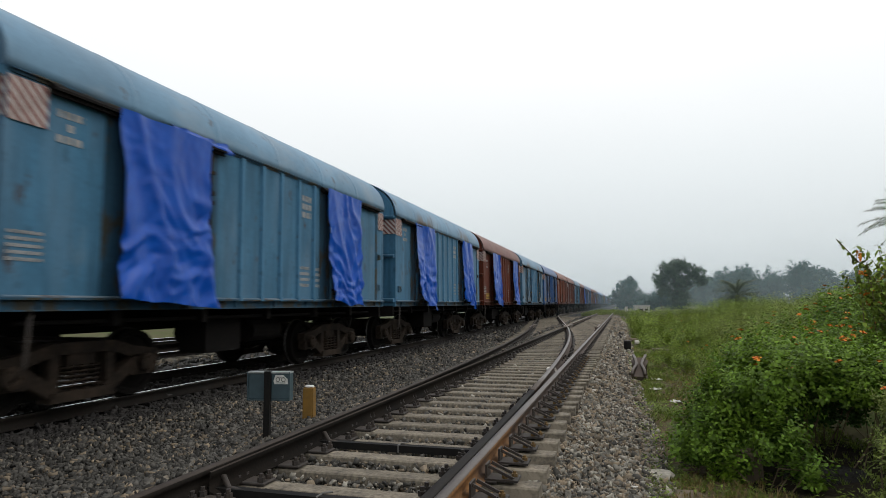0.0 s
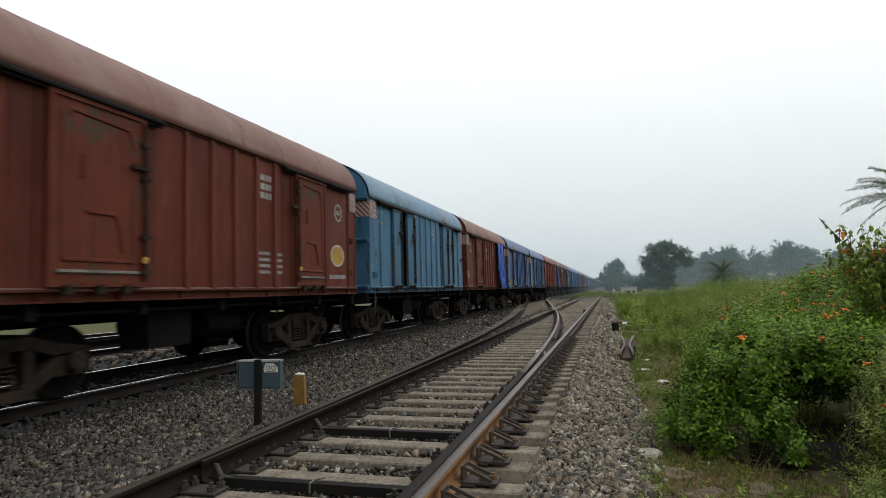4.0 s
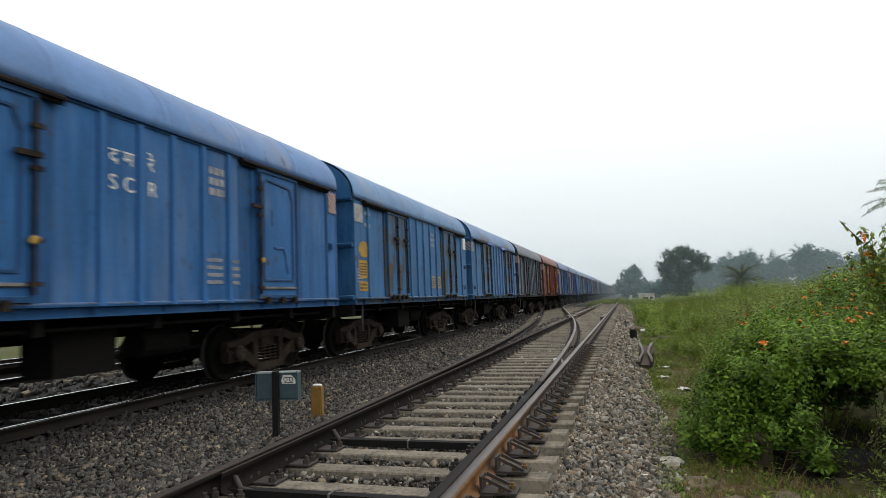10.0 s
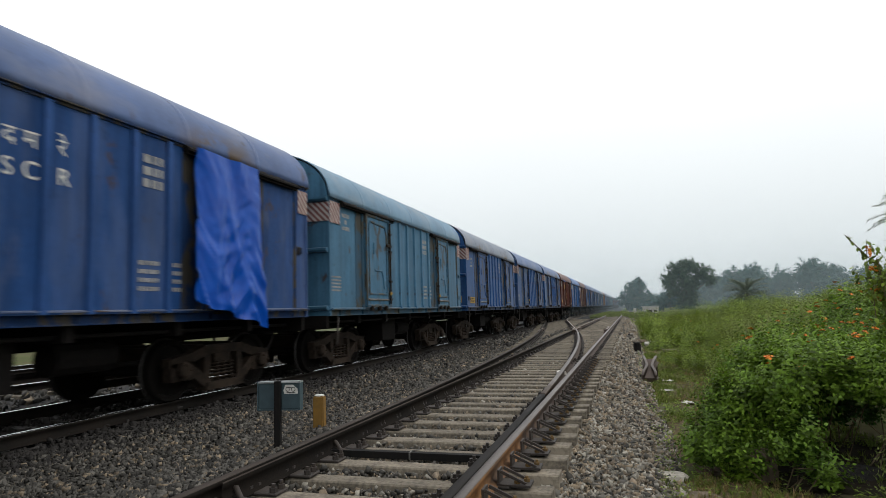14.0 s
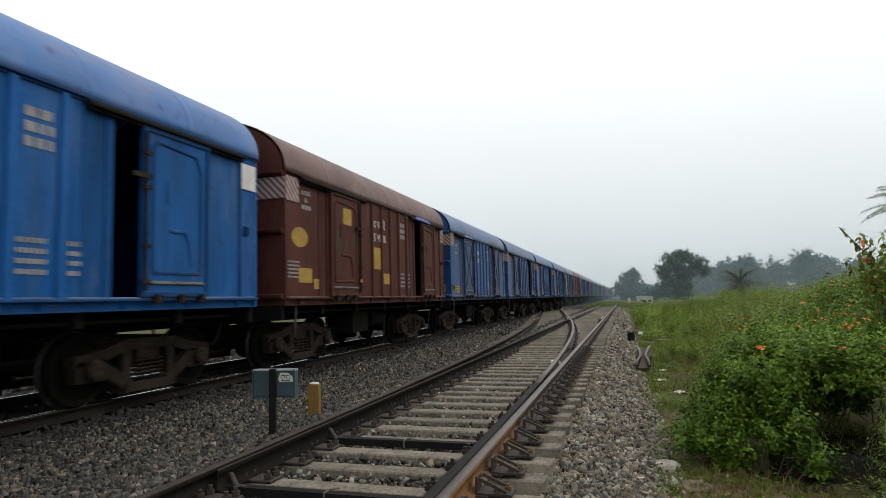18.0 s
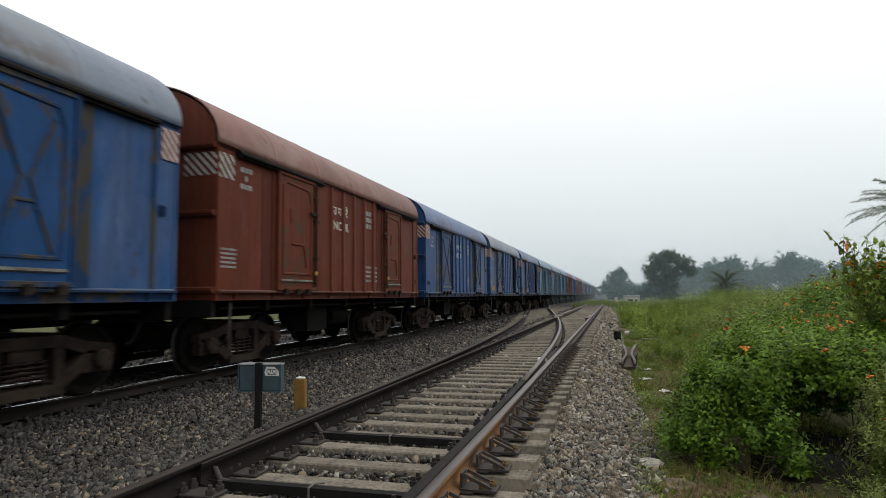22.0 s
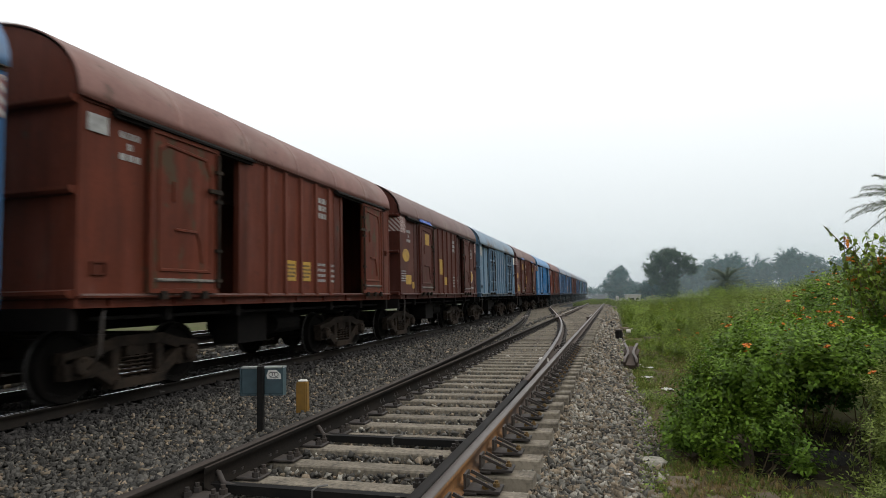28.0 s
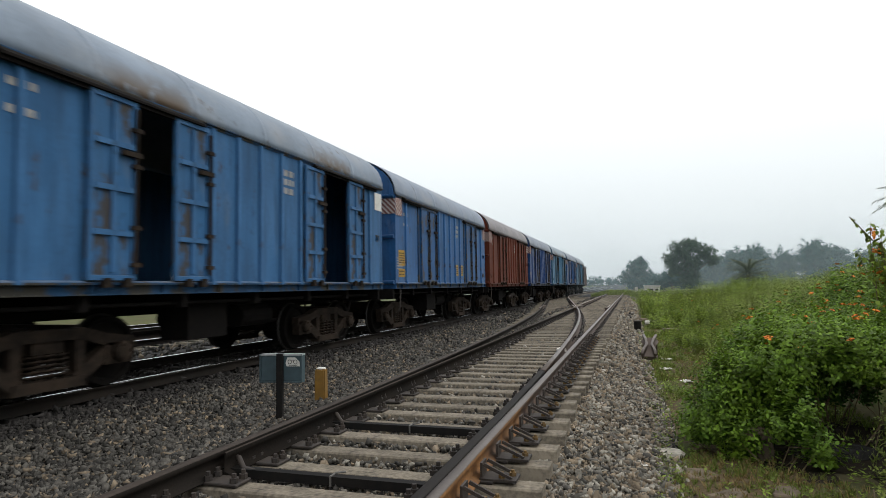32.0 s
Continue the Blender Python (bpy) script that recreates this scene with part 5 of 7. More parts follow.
    for z in (EAVE - 0.04, 2.56, SILL + 0.02):
        dressed("end_beam", cached("beam", end_beam_mesh), coat, end, (0, 0, z))
    dressed("end_wall", cached("end0", end_wall_mesh), coat, w, (0, LENGTH - 0.05, 0))
    dressed("roof", cached("roof", roof_mesh), roof_coat, w, (0, 0, 0), "arched sheet roof")
    # sole bar's shade under the wall comes from its darkened coat, with rust
    dressed("sole_bar", cached("sole", sole_bar_mesh), grimy, w)
    dressed("sole_bar", cached("sole", sole_bar_mesh), coat, w, (-2 * WIDTH + 0.09, 0, 0))
    for u in (-0.002, LENGTH - 0.05):
        dressed("corner_post", cached("corner", corner_mesh), coat, w, (0, u, 0))
    for u in RIBS_WIDE if wide else RIBS:
        dressed("rib", cached("rib", rib_mesh), rib_coat, w, (0, u, 0))
    if not wide:
        dressed("seam", cached("seam", seam_mesh), worn, w, (0, LENGTH - 0.45, 0))
    dressed("cant_rail", cached("cant", cant_rail_mesh), worn, w)
    dressed("ledge", cached("ledge", ledge_mesh), paint("dusty_ledge_paint", tuple(0.7 * c + 0.055 for c in base), 3.1 * k + 7.7, 1.2, dusty=0.8, heavy=0.05), w)
    dressed("lamp_bracket", cached("bracket", bracket_mesh), worn, w, (WIDTH, LENGTH - 0.30, 2.42))
    dressed("card_holder", cached("card", card_holder_mesh), grimy, w, (WIDTH, LENGTH - 0.36 if k % 2 else 0.30, 1.66))
    for i, ((a, b), slid) in enumerate(zip(openings, (open1, open2))):
        if wide:
            half = (b - a) / 2
            for s, u in ((-1, a - slid * 0.5), (1, a + half + slid * 0.5)):
                d = dressed("door", cached("leaf", lambda: door_mesh(half - 0.01)), door_coat, w, (WIDTH + 0.035, u, 0))
                lw = half - 0.01
                if style == "lattice":
                    levels = (SILL + 0.085, 1.92, 2.45, 2.98, EAVE - 0.175)
                    for z in levels[1:4]:
                        dressed("stiffener", cached(("bar", z), lambda: stiffener_mesh(lw, z)), frame_coat, d)
                    for z0, z1 in zip(levels, levels[1:]):
                        dressed("stiffener", cached(("up", z0), lambda: upright_mesh(z0 + 0.034, z1 - 0.034)), frame_coat, d, (0, lw / 2, 0))
                dressed("door_frame", cached(("rim", style), lambda: door_frame_mesh(half - 0.01)), frame_coat if style == "lattice" else worn, d)
                hinges(d, (0.25, 0.55))
                part("locking_bar", cached(("gear", "wide"), lambda: door_gear_mesh(half - 0.01)), None, d)
        else:
            u = a + (-slid if i == 0 else slid)
            kind = spec.get("panel", "panel")
            d = dressed("door", cached(("door", i), lambda: door_mesh(b - a)), door_coat, w, (WIDTH + 0.035, u, 0))
            dressed("bead", cached(("bead", i), lambda: bead_mesh(b - a)), coat if red else worn, d)
            for n, run in enumerate(pressing_runs(b - a, kind)):
                dressed("pressing", cached(("press", kind, n, i), lambda: swept_mesh(run)), worn if kind == "cross" and not red else coat, d)
            part("kick_bar", cached(("kick", i), lambda: kick_mesh(b - a)), None, d, "scraped bare steel bar")
            part("locking_bar", cached(("gear", "one", i), lambda: door_gear_mesh(b - a)), None, d, "", (0, 0 if i == 0 else 0.06 - (b - a), 0))
            dressed("door_frame", cached(("rim", "one", i), lambda: door_frame_mesh(b - a)), coat if red else worn, d)
            hinges(d, (0.25, 0.7, 1.1))
            if not slid and k % 3:
                part("seal_rag", cached("rag", seal_mesh), None, d, "yellow rag tied to the lock", (0.10, b - a - 0.05 if i == 0 else 0.08, 2.0 - 0.3 * (k % 2)))
        part("door_rail", cached(("gutter", wide), lambda: gutter_mesh(2.95)), None, w, "", (WIDTH, 0.46 if i == 0 else LENGTH - 0.46 - 2.95, EAVE - 0.01))
        if str(i) in tarps:
            t = part("tarpaulin", cached(("tarp", k % 4, i), lambda: tarp_mesh(1.80 if i == 0 else 1.62, 2.36, k % 4 + i * 5, (0.06, 0.04, 0.20, 0.12)[k % 4])), None, w, "crumpled shiny blue tarpaulin",
                     (WIDTH + 0.04, (a + b) / 2 - 0.22, SILL - 0.08))
    for n, u in enumerate(spec.get("rags", ())):
        part("tarpaulin_scrap", cached(("scrap", n), lambda: rag_mesh(n)), None, w, "torn blue tarpaulin scrap caught on the eave", (WIDTH + 0.02, u, EAVE - 0.02))
    if spec.get("rod"):
        part("rod", cached("rod_w", lambda: cylinder_mesh("rod", (0, 0, 0), (0.02, 0.05, 0.95), 0.022, "white")), None, w, "white rod standing in the open doorway", (WIDTH - 0.01, openings[0][1] - 0.30, SILL + 0.005))
    for u, flip in ((0.0, 1), (LENGTH, -1)):
        c = part("coupler", cached("coupler", coupler_mesh), None, w, "", (0, u, 0))
        c.rotation_euler = (0, 0, 0 if flip > 0 else math.pi)
        h = part("brake_hose", cached("hose", hose_mesh), None, w, "", (0, u, 0))
        h.rotation_euler = (0, 0, 0 if flip > 0 else math.pi)
    part("hand_lever", cached("lever", rail_mesh_hand), None, w, "bent steel lever", (0, 0.45, 0))
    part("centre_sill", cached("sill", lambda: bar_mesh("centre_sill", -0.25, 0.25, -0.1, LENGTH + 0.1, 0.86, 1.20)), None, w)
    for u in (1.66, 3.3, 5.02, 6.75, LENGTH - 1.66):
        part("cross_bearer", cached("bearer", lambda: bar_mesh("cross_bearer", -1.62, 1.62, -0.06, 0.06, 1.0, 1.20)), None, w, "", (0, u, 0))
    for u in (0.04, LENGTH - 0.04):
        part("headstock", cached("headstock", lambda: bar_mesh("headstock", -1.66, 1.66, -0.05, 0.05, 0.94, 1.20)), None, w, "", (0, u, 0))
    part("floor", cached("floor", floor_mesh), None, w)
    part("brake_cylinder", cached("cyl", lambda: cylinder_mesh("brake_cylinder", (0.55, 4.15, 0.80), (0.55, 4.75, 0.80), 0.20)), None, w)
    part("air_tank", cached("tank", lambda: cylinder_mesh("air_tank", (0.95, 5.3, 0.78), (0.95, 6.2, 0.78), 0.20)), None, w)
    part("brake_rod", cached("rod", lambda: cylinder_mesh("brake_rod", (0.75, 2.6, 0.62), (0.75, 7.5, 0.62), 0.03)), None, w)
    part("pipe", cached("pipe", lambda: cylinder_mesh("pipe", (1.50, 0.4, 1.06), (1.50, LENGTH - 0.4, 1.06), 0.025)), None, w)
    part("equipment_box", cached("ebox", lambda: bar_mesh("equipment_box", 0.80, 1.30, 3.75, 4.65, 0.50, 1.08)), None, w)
    if spec.get("stripes") == "f":
        part("painted_patch", cached("patch_f", lambda: bar_mesh("painted_patch", 0, 0.006, 0, 0.30, 0, 0.22, "stencil")), None, w, "faded grey painted patch", (WIDTH + 0.013, 0.10, 3.28))
    elif spec.get("stripes") == "w":
        tagged(part("warning_stripe", cached("b1", lambda: slant_mesh(0.40, 0.40, "side", 5)), None, w, "white slanting stripe pattern", (WIDTH + 0.014, 0.01, 3.13)), kind="stuff")
        tagged(part("warning_stripe", cached("b2", lambda: slant_mesh(0.60, 0.36, "end", 7)), None, w, "white slanting stripe pattern", (WIDTH - 0.61, -0.008, 3.16)), kind="stuff")
    elif spec.get("stripes", True):
        part("warning_panel", cached("s1", lambda: stripe_mesh(0.46, 0.46, "side", 7)), None, w, "white panel with slanting red bars", (WIDTH + 0.013, 0.01, 3.13))
        part("warning_panel", cached("s3", lambda: stripe_mesh(0.33, 0.44, "side", 6)), None, w, "", (WIDTH + 0.013, LENGTH - 0.34, 3.13))
        part("warning_panel", cached("s2", lambda: stripe_mesh(0.66, 0.40, "end", 8)), None, w, "", (WIDTH - 0.648, -0.012, 3.16))
    else:
        part("painted_patch", cached("patch_w", lambda: bar_mesh("painted_patch", 0, 0.006, 0, 0.40, 0, 0.42, "white")), None, w, "white painted patch", (WIDTH + 0.013, LENGTH - 0.43, 3.10))
        part("painted_patch", cached("patch_v", lambda: bar_mesh("painted_patch", 0, 0.006, 0, 0.46, 0, 0.42, "stencil")), None, w, "", (WIDTH + 0.013, 0.01, 3.10))
    for u in (1.66, LENGTH - 1.66):
        b = part("bogie", cached("bogie", bogie_mesh), None, w, "", (0, u, 0))
        for v in (-1.0, 1.0):
            axles[v].append(part("wheelset", cached("wheelset", wheelset_mesh), None, b, "", (0, v, 0.46)))
            part("axle_box", cached("cap", axle_cap_mesh), None, b, "", (1.15, v, 0.46))
        for x in (1.06, -1.06):
            part("side_frame", cached("side_frame", side_frame_mesh), None, b, "", (x, 0, 0))
            part("spring", cached("spring", spring_mesh), None, b, "", (x, 0, 0))
    lettering(w, k, spec)
    return w


axles = {-1.0: [], 1.0: []}


def S(tone, **more):
    return dict(tone=tone, **more)


TRAIN = [
    S("light", stripes=True), S("light", tarps="01", rags=(2.9,)), S("light", tarps="01"), S("dust", tarps="01", marks="y"), S("light", panel="cross"),
    S("blue", marks="y", panel="cross"), S("orange", code="SCR", stripes="w"), S("dust", marks="o"), S("light", style="flat", open=(0.5, 0)), S("dust", tarps="1", code="SCR"),
    S("blue", code="WCR", marks="y", panel="cross"), S("clear", marks="y", gain=0.84, panel="cross"), S("red", code="NCR", stripes="w"), S("red", tarps="0", marks="mo", code="NER", rags=(7.6,), stripes=False), S("maroon", marks="myo", rags=(2.2, 7.9), stripes=False),
    S("clear", marks="y", chalky=0.5), S("clear", code="SCR", wear=0.6, gain=1.15), S("azure", style="flat", marks="seb", rusty=1, stripes=False), S("azure", style="flat", rusty=1, rags=(3.4, 6.6), stripes="w"), S("slate", style="flat", code="ECR"),
    S("brown", marks="mo", code="SCR"), S("blue", code="SCR", marks="y"), S("deep", tarps="1", code="SCR"), S("light"), S("blue", marks="y", roof="g"),
    S("blue"), S("blue", code="SCR"), S("maroon", marks="mo", code="SWR", rags=(2.6,), stripes=False, gain=1.1), S("vivid", open=(-0.55, 0.42), wear=0.3, stripes=False), S("maroon", marks="me", code="SWR", open=(0, 0.5), rags=(7.7,)),
    S("blue", panel="cross", code="WCR", marks="y", rags=(2.4,)), S("blue", panel="cross", open=(0, 0.55), gain=0.84), S("blue", panel="cross", code="SCR", open=(0, 0.5), marks="y"), S("blue", panel="cross", code="SCR", open=(0, 0.45)), S("blue", panel="cross", code="SCR", roof="g", marks="y", gain=0.85),
    S("brown", code="NCR", gain=0.9, stripes="w"), S("navy", panel="cross", code="WCR", gain=1.0), S("navy", panel="cross", roof="g", open=(0, 0.55), marks="y", rags=(9.2,)), S("navy", panel="cross", open=(0, 0.7), marks="y", rags=(3.0,)), S("pale", style="lattice"),
    S("pale", style="lattice"), S("light", style="flat"), S("brown", style="lattice"), S("mid", style="lattice", code="WCR", wear=1.3), S("dust", open=(0.62, 1.02), marks="b", stripes="f"),
    S("maroon", marks="moe", open=(0, 0.3), rags=(2.3,)), S("pale", style="lattice", stripes=False), S("maroon", marks="yme", code="WR", rags=(2.6, 7.4), gain=1.1), S("sky", open=(0, 0.5), marks="b", wear=0.3), S("brown", style="lattice", code="WCR", stripes=False),
    S("mid", style="lattice", open=(0.66, 1.12), roof="g", stripes=False, gain=1.1, rod=1), S("clear", style="flat", roof="g", marks="sb"), S("dust", style="flat", roof="g"), S("deep", style="flat", roof="g"), S("light", style="flat", roof="g"),
    S("blue", roof="g"), S("light", style="flat", roof="g"),
]
wagons = [wagon(i, s) for i, s in enumerate(TRAIN)]


def brake_van():
    """The guard's van at the tail, with an open veranda."""
    w = thing("brake_van", "dark brown guard's brake van at the tail of the train", "brake van", (MAIN_X, 0, MAIN_Z), 0, "wagons of the train")
    coat = paint("van_paint", (0.10, 0.06, 0.05), 200.0)
    bm = bmesh.new()
    box(bm, -1.5, 1.5, 1.0, 6.4, 1.2, 3.5)
    part("body", bm, coat, w)
    bm = bmesh.new()
    arc = [(1.62 * math.cos(math.pi * i / 14), 3.5 + 0.55 * math.sin(math.pi * i / 14)) for i in range(15)]
    prism(bm, arc, "y", 0.1, 7.3)
    bmesh.ops.recalc_face_normals(bm, faces=bm.faces)
    part("roof", bm, paint("van_roof", ROOF_GREY, 201.0), w)
    for u in (0.15, 7.2):
        for x in (-1.45, 1.45):
            bm = bmesh.new()
            box(bm, x - 0.04, x + 0.04, u - 0.04, u + 0.04, 1.2, 3.55)
            part("veranda_post", bm, coat, w)
        bm = bmesh.new()
        box(bm, -1.45, 1.45, u - 0.03, u + 0.03, 1.2, 2.2)
        part("veranda_wall", bm, coat, w)
    bm = bmesh.new()
    box(bm, -1.5, 1.5, 0.0, 7.35, 1.02, 1.2)
    part("floor", bm, M["under"], w)
    for u in (2.4, 4.4):
        bm = bmesh.new()
        box(bm, 1.5, 1.515, u - 0.35, u + 0.35, 2.3, 3.0)
        win = part("window", bm, M["dark_gap"], w)
        bm = bmesh.new()
        for a, b, c, d in ((-0.4, 0.4, 2.24, 2.3), (-0.4, 0.4, 3.0, 3.06), (-0.4, -0.35, 2.3, 3.0), (0.35, 0.4, 2.3, 3.0)):
            box(bm, 1.5, 1.53, u + a, u + b, c, d)
        part("window_frame", bm, coat, win)
    part("coupler", cached("coupler", coupler_mesh), None, w)
    for u in (1.9, 5.5):
        b = part("bogie", cached("bogie", bogie_mesh), None, w, "", (0, u, 0))
        for v in (-1.0, 1.0):
            axles[v].append(part("wheelset", cached("wheelset", wheelset_mesh), None, b, "", (0, v, 0.46)))
    return w


van = brake_van()


# ---- small things by the track ----
def location_box():
    t = thing("trackside_sign_box", "blue-grey steel box sign on a black post between the tracks", "sign box", (-3.46, 5.50, -0.32), 14)
    t.matrix_world = pose(-3.465, 5.50, -0.26, 0, 0, 10) @ Matrix.Diagonal((0.84, 0.84, 0.90, 1))
    bm = bmesh.new()
    box(bm, -0.036, 0.036, -0.05, 0.01, -0.2, 0.79)
    p = part("post", bm, M["black_post"], t, "black painted steel post")
    bm = chamfer_box(-0.255, 0.255, 0.012, 0.11, 0.475, 0.765, 0.008)
    b = part("box_body", bm, M["box_grey"], t)
    for n, (x0, x1, z0, z1) in (("top_flange", (-0.27, 0.27, 0.765, 0.782)), ("bottom_flange", (-0.26, 0.26, 0.462, 0.475)), ("side_flange", (0.255, 0.268, 0.462, 0.782)), ("side_flange", (-0.268, -0.255, 0.462, 0.782))):
        bm = bmesh.new()
        box(bm, x0, x1, -0.004, 0.115, z0, z1)
        part(n, bm, M["galv"] if n == "top_flange" else M["box_grey"], b)
    bm = bmesh.new()
    prism(bm, [(0.06, 0.68), (0.085, 0.745), (0.18, 0.745), (0.235, 0.70), (0.24, 0.645), (0.075, 0.645)], "y", 0.006, 0.0115)
    s = part("sticker", bm, M["white"], b, "torn white paper sticker with a dark printed shape")
    bm = bmesh.new()
    for cx in (0.115, 0.185):
        for i in range(10):
            a = i * math.tau / 10
            box(bm, -0.008, 0.008, 0.003, 0.0055, -0.003, 0.003, Matrix.Translation((cx + 0.022 * math.cos(a), 0, 0.695 + 0.022 * math.sin(a))) @ Matrix.Rotation(-a - math.pi / 2, 4, "Y"))
    box(bm, 0.115, 0.185, 0.003, 0.0055, 0.712, 0.718)
    box(bm, 0.10, 0.21, 0.003, 0.0055, 0.655, 0.662)
    part("print", bm, M["black_post"], s)


location_box()


def boundary_post():
    t = thing("marker_post", "short yellow painted concrete post with a chipped white top", "marker post", (-3.70, 6.78, -0.35), 8)
    bm = bmesh.new()
    prism(bm, [(-0.070, -0.06), (0.070, -0.06), (0.070, 0.06), (-0.070, 0.06)], "z", -0.15, 0.47)
    for v in bm.verts:
        if v.co.z > 0.4:
            v.co.x, v.co.y, v.co.z = v.co.x * 0.92, v.co.y * 0.92, v.co.z + 0.02 * math.sin(v.co.x * 90)
    bmesh.ops.bevel(bm, geom=bm.edges[:], offset=0.012, segments=2, affect="EDGES")
    part("shaft", bm, M["yellow"], t)
    bm = bmesh.new()
    bmesh.ops.create_icosphere(bm, subdivisions=2, radius=0.5)
    for v in bm.verts:
        v.co = Vector((v.co.x * 0.125, v.co.y * 0.105, 0.475 + v.co.z * 0.035 + 0.012 * noise.noise(v.co * 9)))
    part("chipped_top", bm, M["white"], t, "", (0, 0, 0), True)


boundary_post()


def old_crossing():
    """Two bent rails bolted back to back in the grass, tilted on a block and narrowed to fit the camera's view."""
    t = thing("old_rail_crossing", "rusty cast rail crossing in the grass, tilted and narrowed to fit the camera's view", "track part", (0.30, 12.85, -0.47), -3)
    t.matrix_world = pose(0.27, 12.85, -0.47, 17, 0, -3) @ Matrix.Diagonal((0.74, 0.80, 1, 1))
    for s in (-1, 1):
        rail("bent_rail", [(s * d, y, 0.20) for d, y in ((0.17, 0.0), (0.15, 0.3), (0.075, 0.6), (0.07, 0.72), (0.11, 1.0), (0.17, 1.3))], t, M["rail_side"], M["rail_brown_top"])
    bm = bmesh.new()
    prism(bm, [(-0.13, 0.02), (0.13, 0.02), (0.05, 0.60), (0.05, 0.72), (0.13, 1.28), (-0.13, 1.28), (-0.05, 0.72), (-0.05, 0.60)], "z", 0.02, 0.13)
    bmesh.ops.recalc_face_normals(bm, faces=bm.faces)
    part("filler_block", bm, M["rail_side"], t)
    for y, low in ((0.3, -0.12), (1.1, -0.62)):
        bm = bmesh.new()
        box(bm, -0.2, 0.2, y - 0.07, y + 0.07, low, 0.045)
        part("bearing_plate", bm, M["rail_side"], t)


old_crossing()


def rock(name, at, size, material, label, category, seed, group="", turn=0.0, flat=1.0):
    bm = bmesh.new()
    bmesh.ops.create_icosphere(bm, subdivisions=2, radius=1)
    r = Vector((seed * 1.7, seed * 0.6, seed))
    for v in bm.verts:
        k = 1 + 0.34 * noise.noise(v.co * 1.3 + r) + 0.12 * noise.noise(v.co * 4 + r)
        v.co = Vector((v.co.x * size[0] * k, v.co.y * size[1] * k, max(-0.6, min(flat, v.co.z)) * size[2] * (0.8 + 0.2 * k)))
    ob = new(name, mesh_of(name, bm, material))
    ob.matrix_world = pose(*at, 0, 0, turn)
    return tagged(ob, label, category, group)


def slab(name, at, w, d, h, turn, material, label, seed, group=""):
    r = random.Random(seed)
    bm = bmesh.new()
    pts = [(w * math.cos(a) * r.uniform(0.8, 1.2), d * math.sin(a) * r.uniform(0.8, 1.2)) for a in [i * math.tau / 5 + r.uniform(-0.45, 0.45) for i in range(5)]]
    prism(bm, pts, "z", -0.05, h)
    bmesh.ops.recalc_face_normals(bm, faces=bm.faces)
    bmesh.ops.bevel(bm, geom=bm.edges[:], offset=min(0.012, h * 0.4), segments=1, affect="EDGES")
    ob = new(name, mesh_of(name, bm, material))
    ob.matrix_world = pose(*at, r.uniform(-3, 3), r.uniform(-3, 3), turn)
    return tagged(ob, label, "stone", group)


for i, (x, y, w, d, tn) in enumerate(((0.48, 5.40, 0.16, 0.15, 10), (0.62, 4.92, 0.20, 0.10, 40), (1.02, 5.05, 0.15, 0.09, 70))):
    slab("flat_stone", (x, y, float(ground_z(x, y)) - 0.006), w, d, 0.03, tn, M["slab"], "flat brown paving stone on trodden earth", 30 + i, "flat stones")
slab("concrete_slab", (1.15, 21.0, float(ground_z(1.15, 21)) + 0.02), 0.40, 0.16, 0.05, 5, M["concrete"], "pale concrete slab lying in the grass", 51)
bm = chamfer_box(-0.12, 0.12, -0.10, 0.10, -0.15, 0.33, 0.03, 2)
bmesh.ops.subdivide_edges(bm, edges=bm.edges[:], cuts=2, use_grid_fill=True)
for v in bm.verts:
    v.co += Vector((noise.noise(v.co * 9), noise.noise(v.co * 9 + Vector((4, 0, 0))), 0.8 * noise.noise(v.co * 7 + Vector((0, 7, 0))))) * 0.022
# Dark slab colour puts the bush's shade on the stone.
stone = new("boundary_stone", mesh_of("boundary_stone", bm, M["slab"]))
stone.matrix_world = pose(1.02, 6.15, -0.55, 3, -4, 12)
tagged(stone, "rough squared boundary stone under the lantana bush", "stone")
rock("concrete_block", (1.62, 6.25, -0.48), (0.36, 0.2, 0.26), M["bed"], "dark concrete block in the shade of the bush", "stone", 8, flat=0.5)
rock("edge_stone", (0.26, 5.95, -0.44), (0.16, 0.13, 0.07), M["stone_pale"], "pale flat stone at the edge of the ballast", "stone", 11, turn=40, flat=0.6)
for i, (x, y, a, b) in enumerate(((-0.05, 27.4, 0.22, 0.20), (0.2, 26.6, 0.20, 0.16), (0.42, 26.0, 0.16, 0.16), (0.72, 25.4, 0.20, 0.17), (0.05, 25.4, 0.14, 0.12), (0.95, 24.8, 0.15, 0.14), (0.5, 24.6, 0.10, 0.10))):
    rock("rubble_stone", (x, y, -0.38), (a, b, 0.11), M["litter"] if i % 3 == 0 else M["slab"], "pale rubble stone dumped beside the track", "stone", 60 + i, "rubble", i * 40, 0.7)
rock("rail_rubble", (-1.30, 11.5, -0.10), (0.10, 0.16, 0.07), M["litter"], "white lump lying between stock rail and switch rail", "stone", 80, "", 10, 0.7)


def stub():
    t = thing("signal_stub", "short dark iron pipe stub in the grass", "pipe", (0.12, 20.6, -0.45))
    bm = bmesh.new()
    tube(bm, [(0, 0, -0.1), (0, 0, 0.30), (0, 0, 0.34)], [0.12, 0.12, 0.10], 10)
    part("pipe", bm, M["black_post"], t)
    bm = bmesh.new()
    tube(bm, [(0, 0, 0.34), (0, 0, 0.37)], 0.14, 10)
    part("cap", bm, M["iron"], t)


stub()


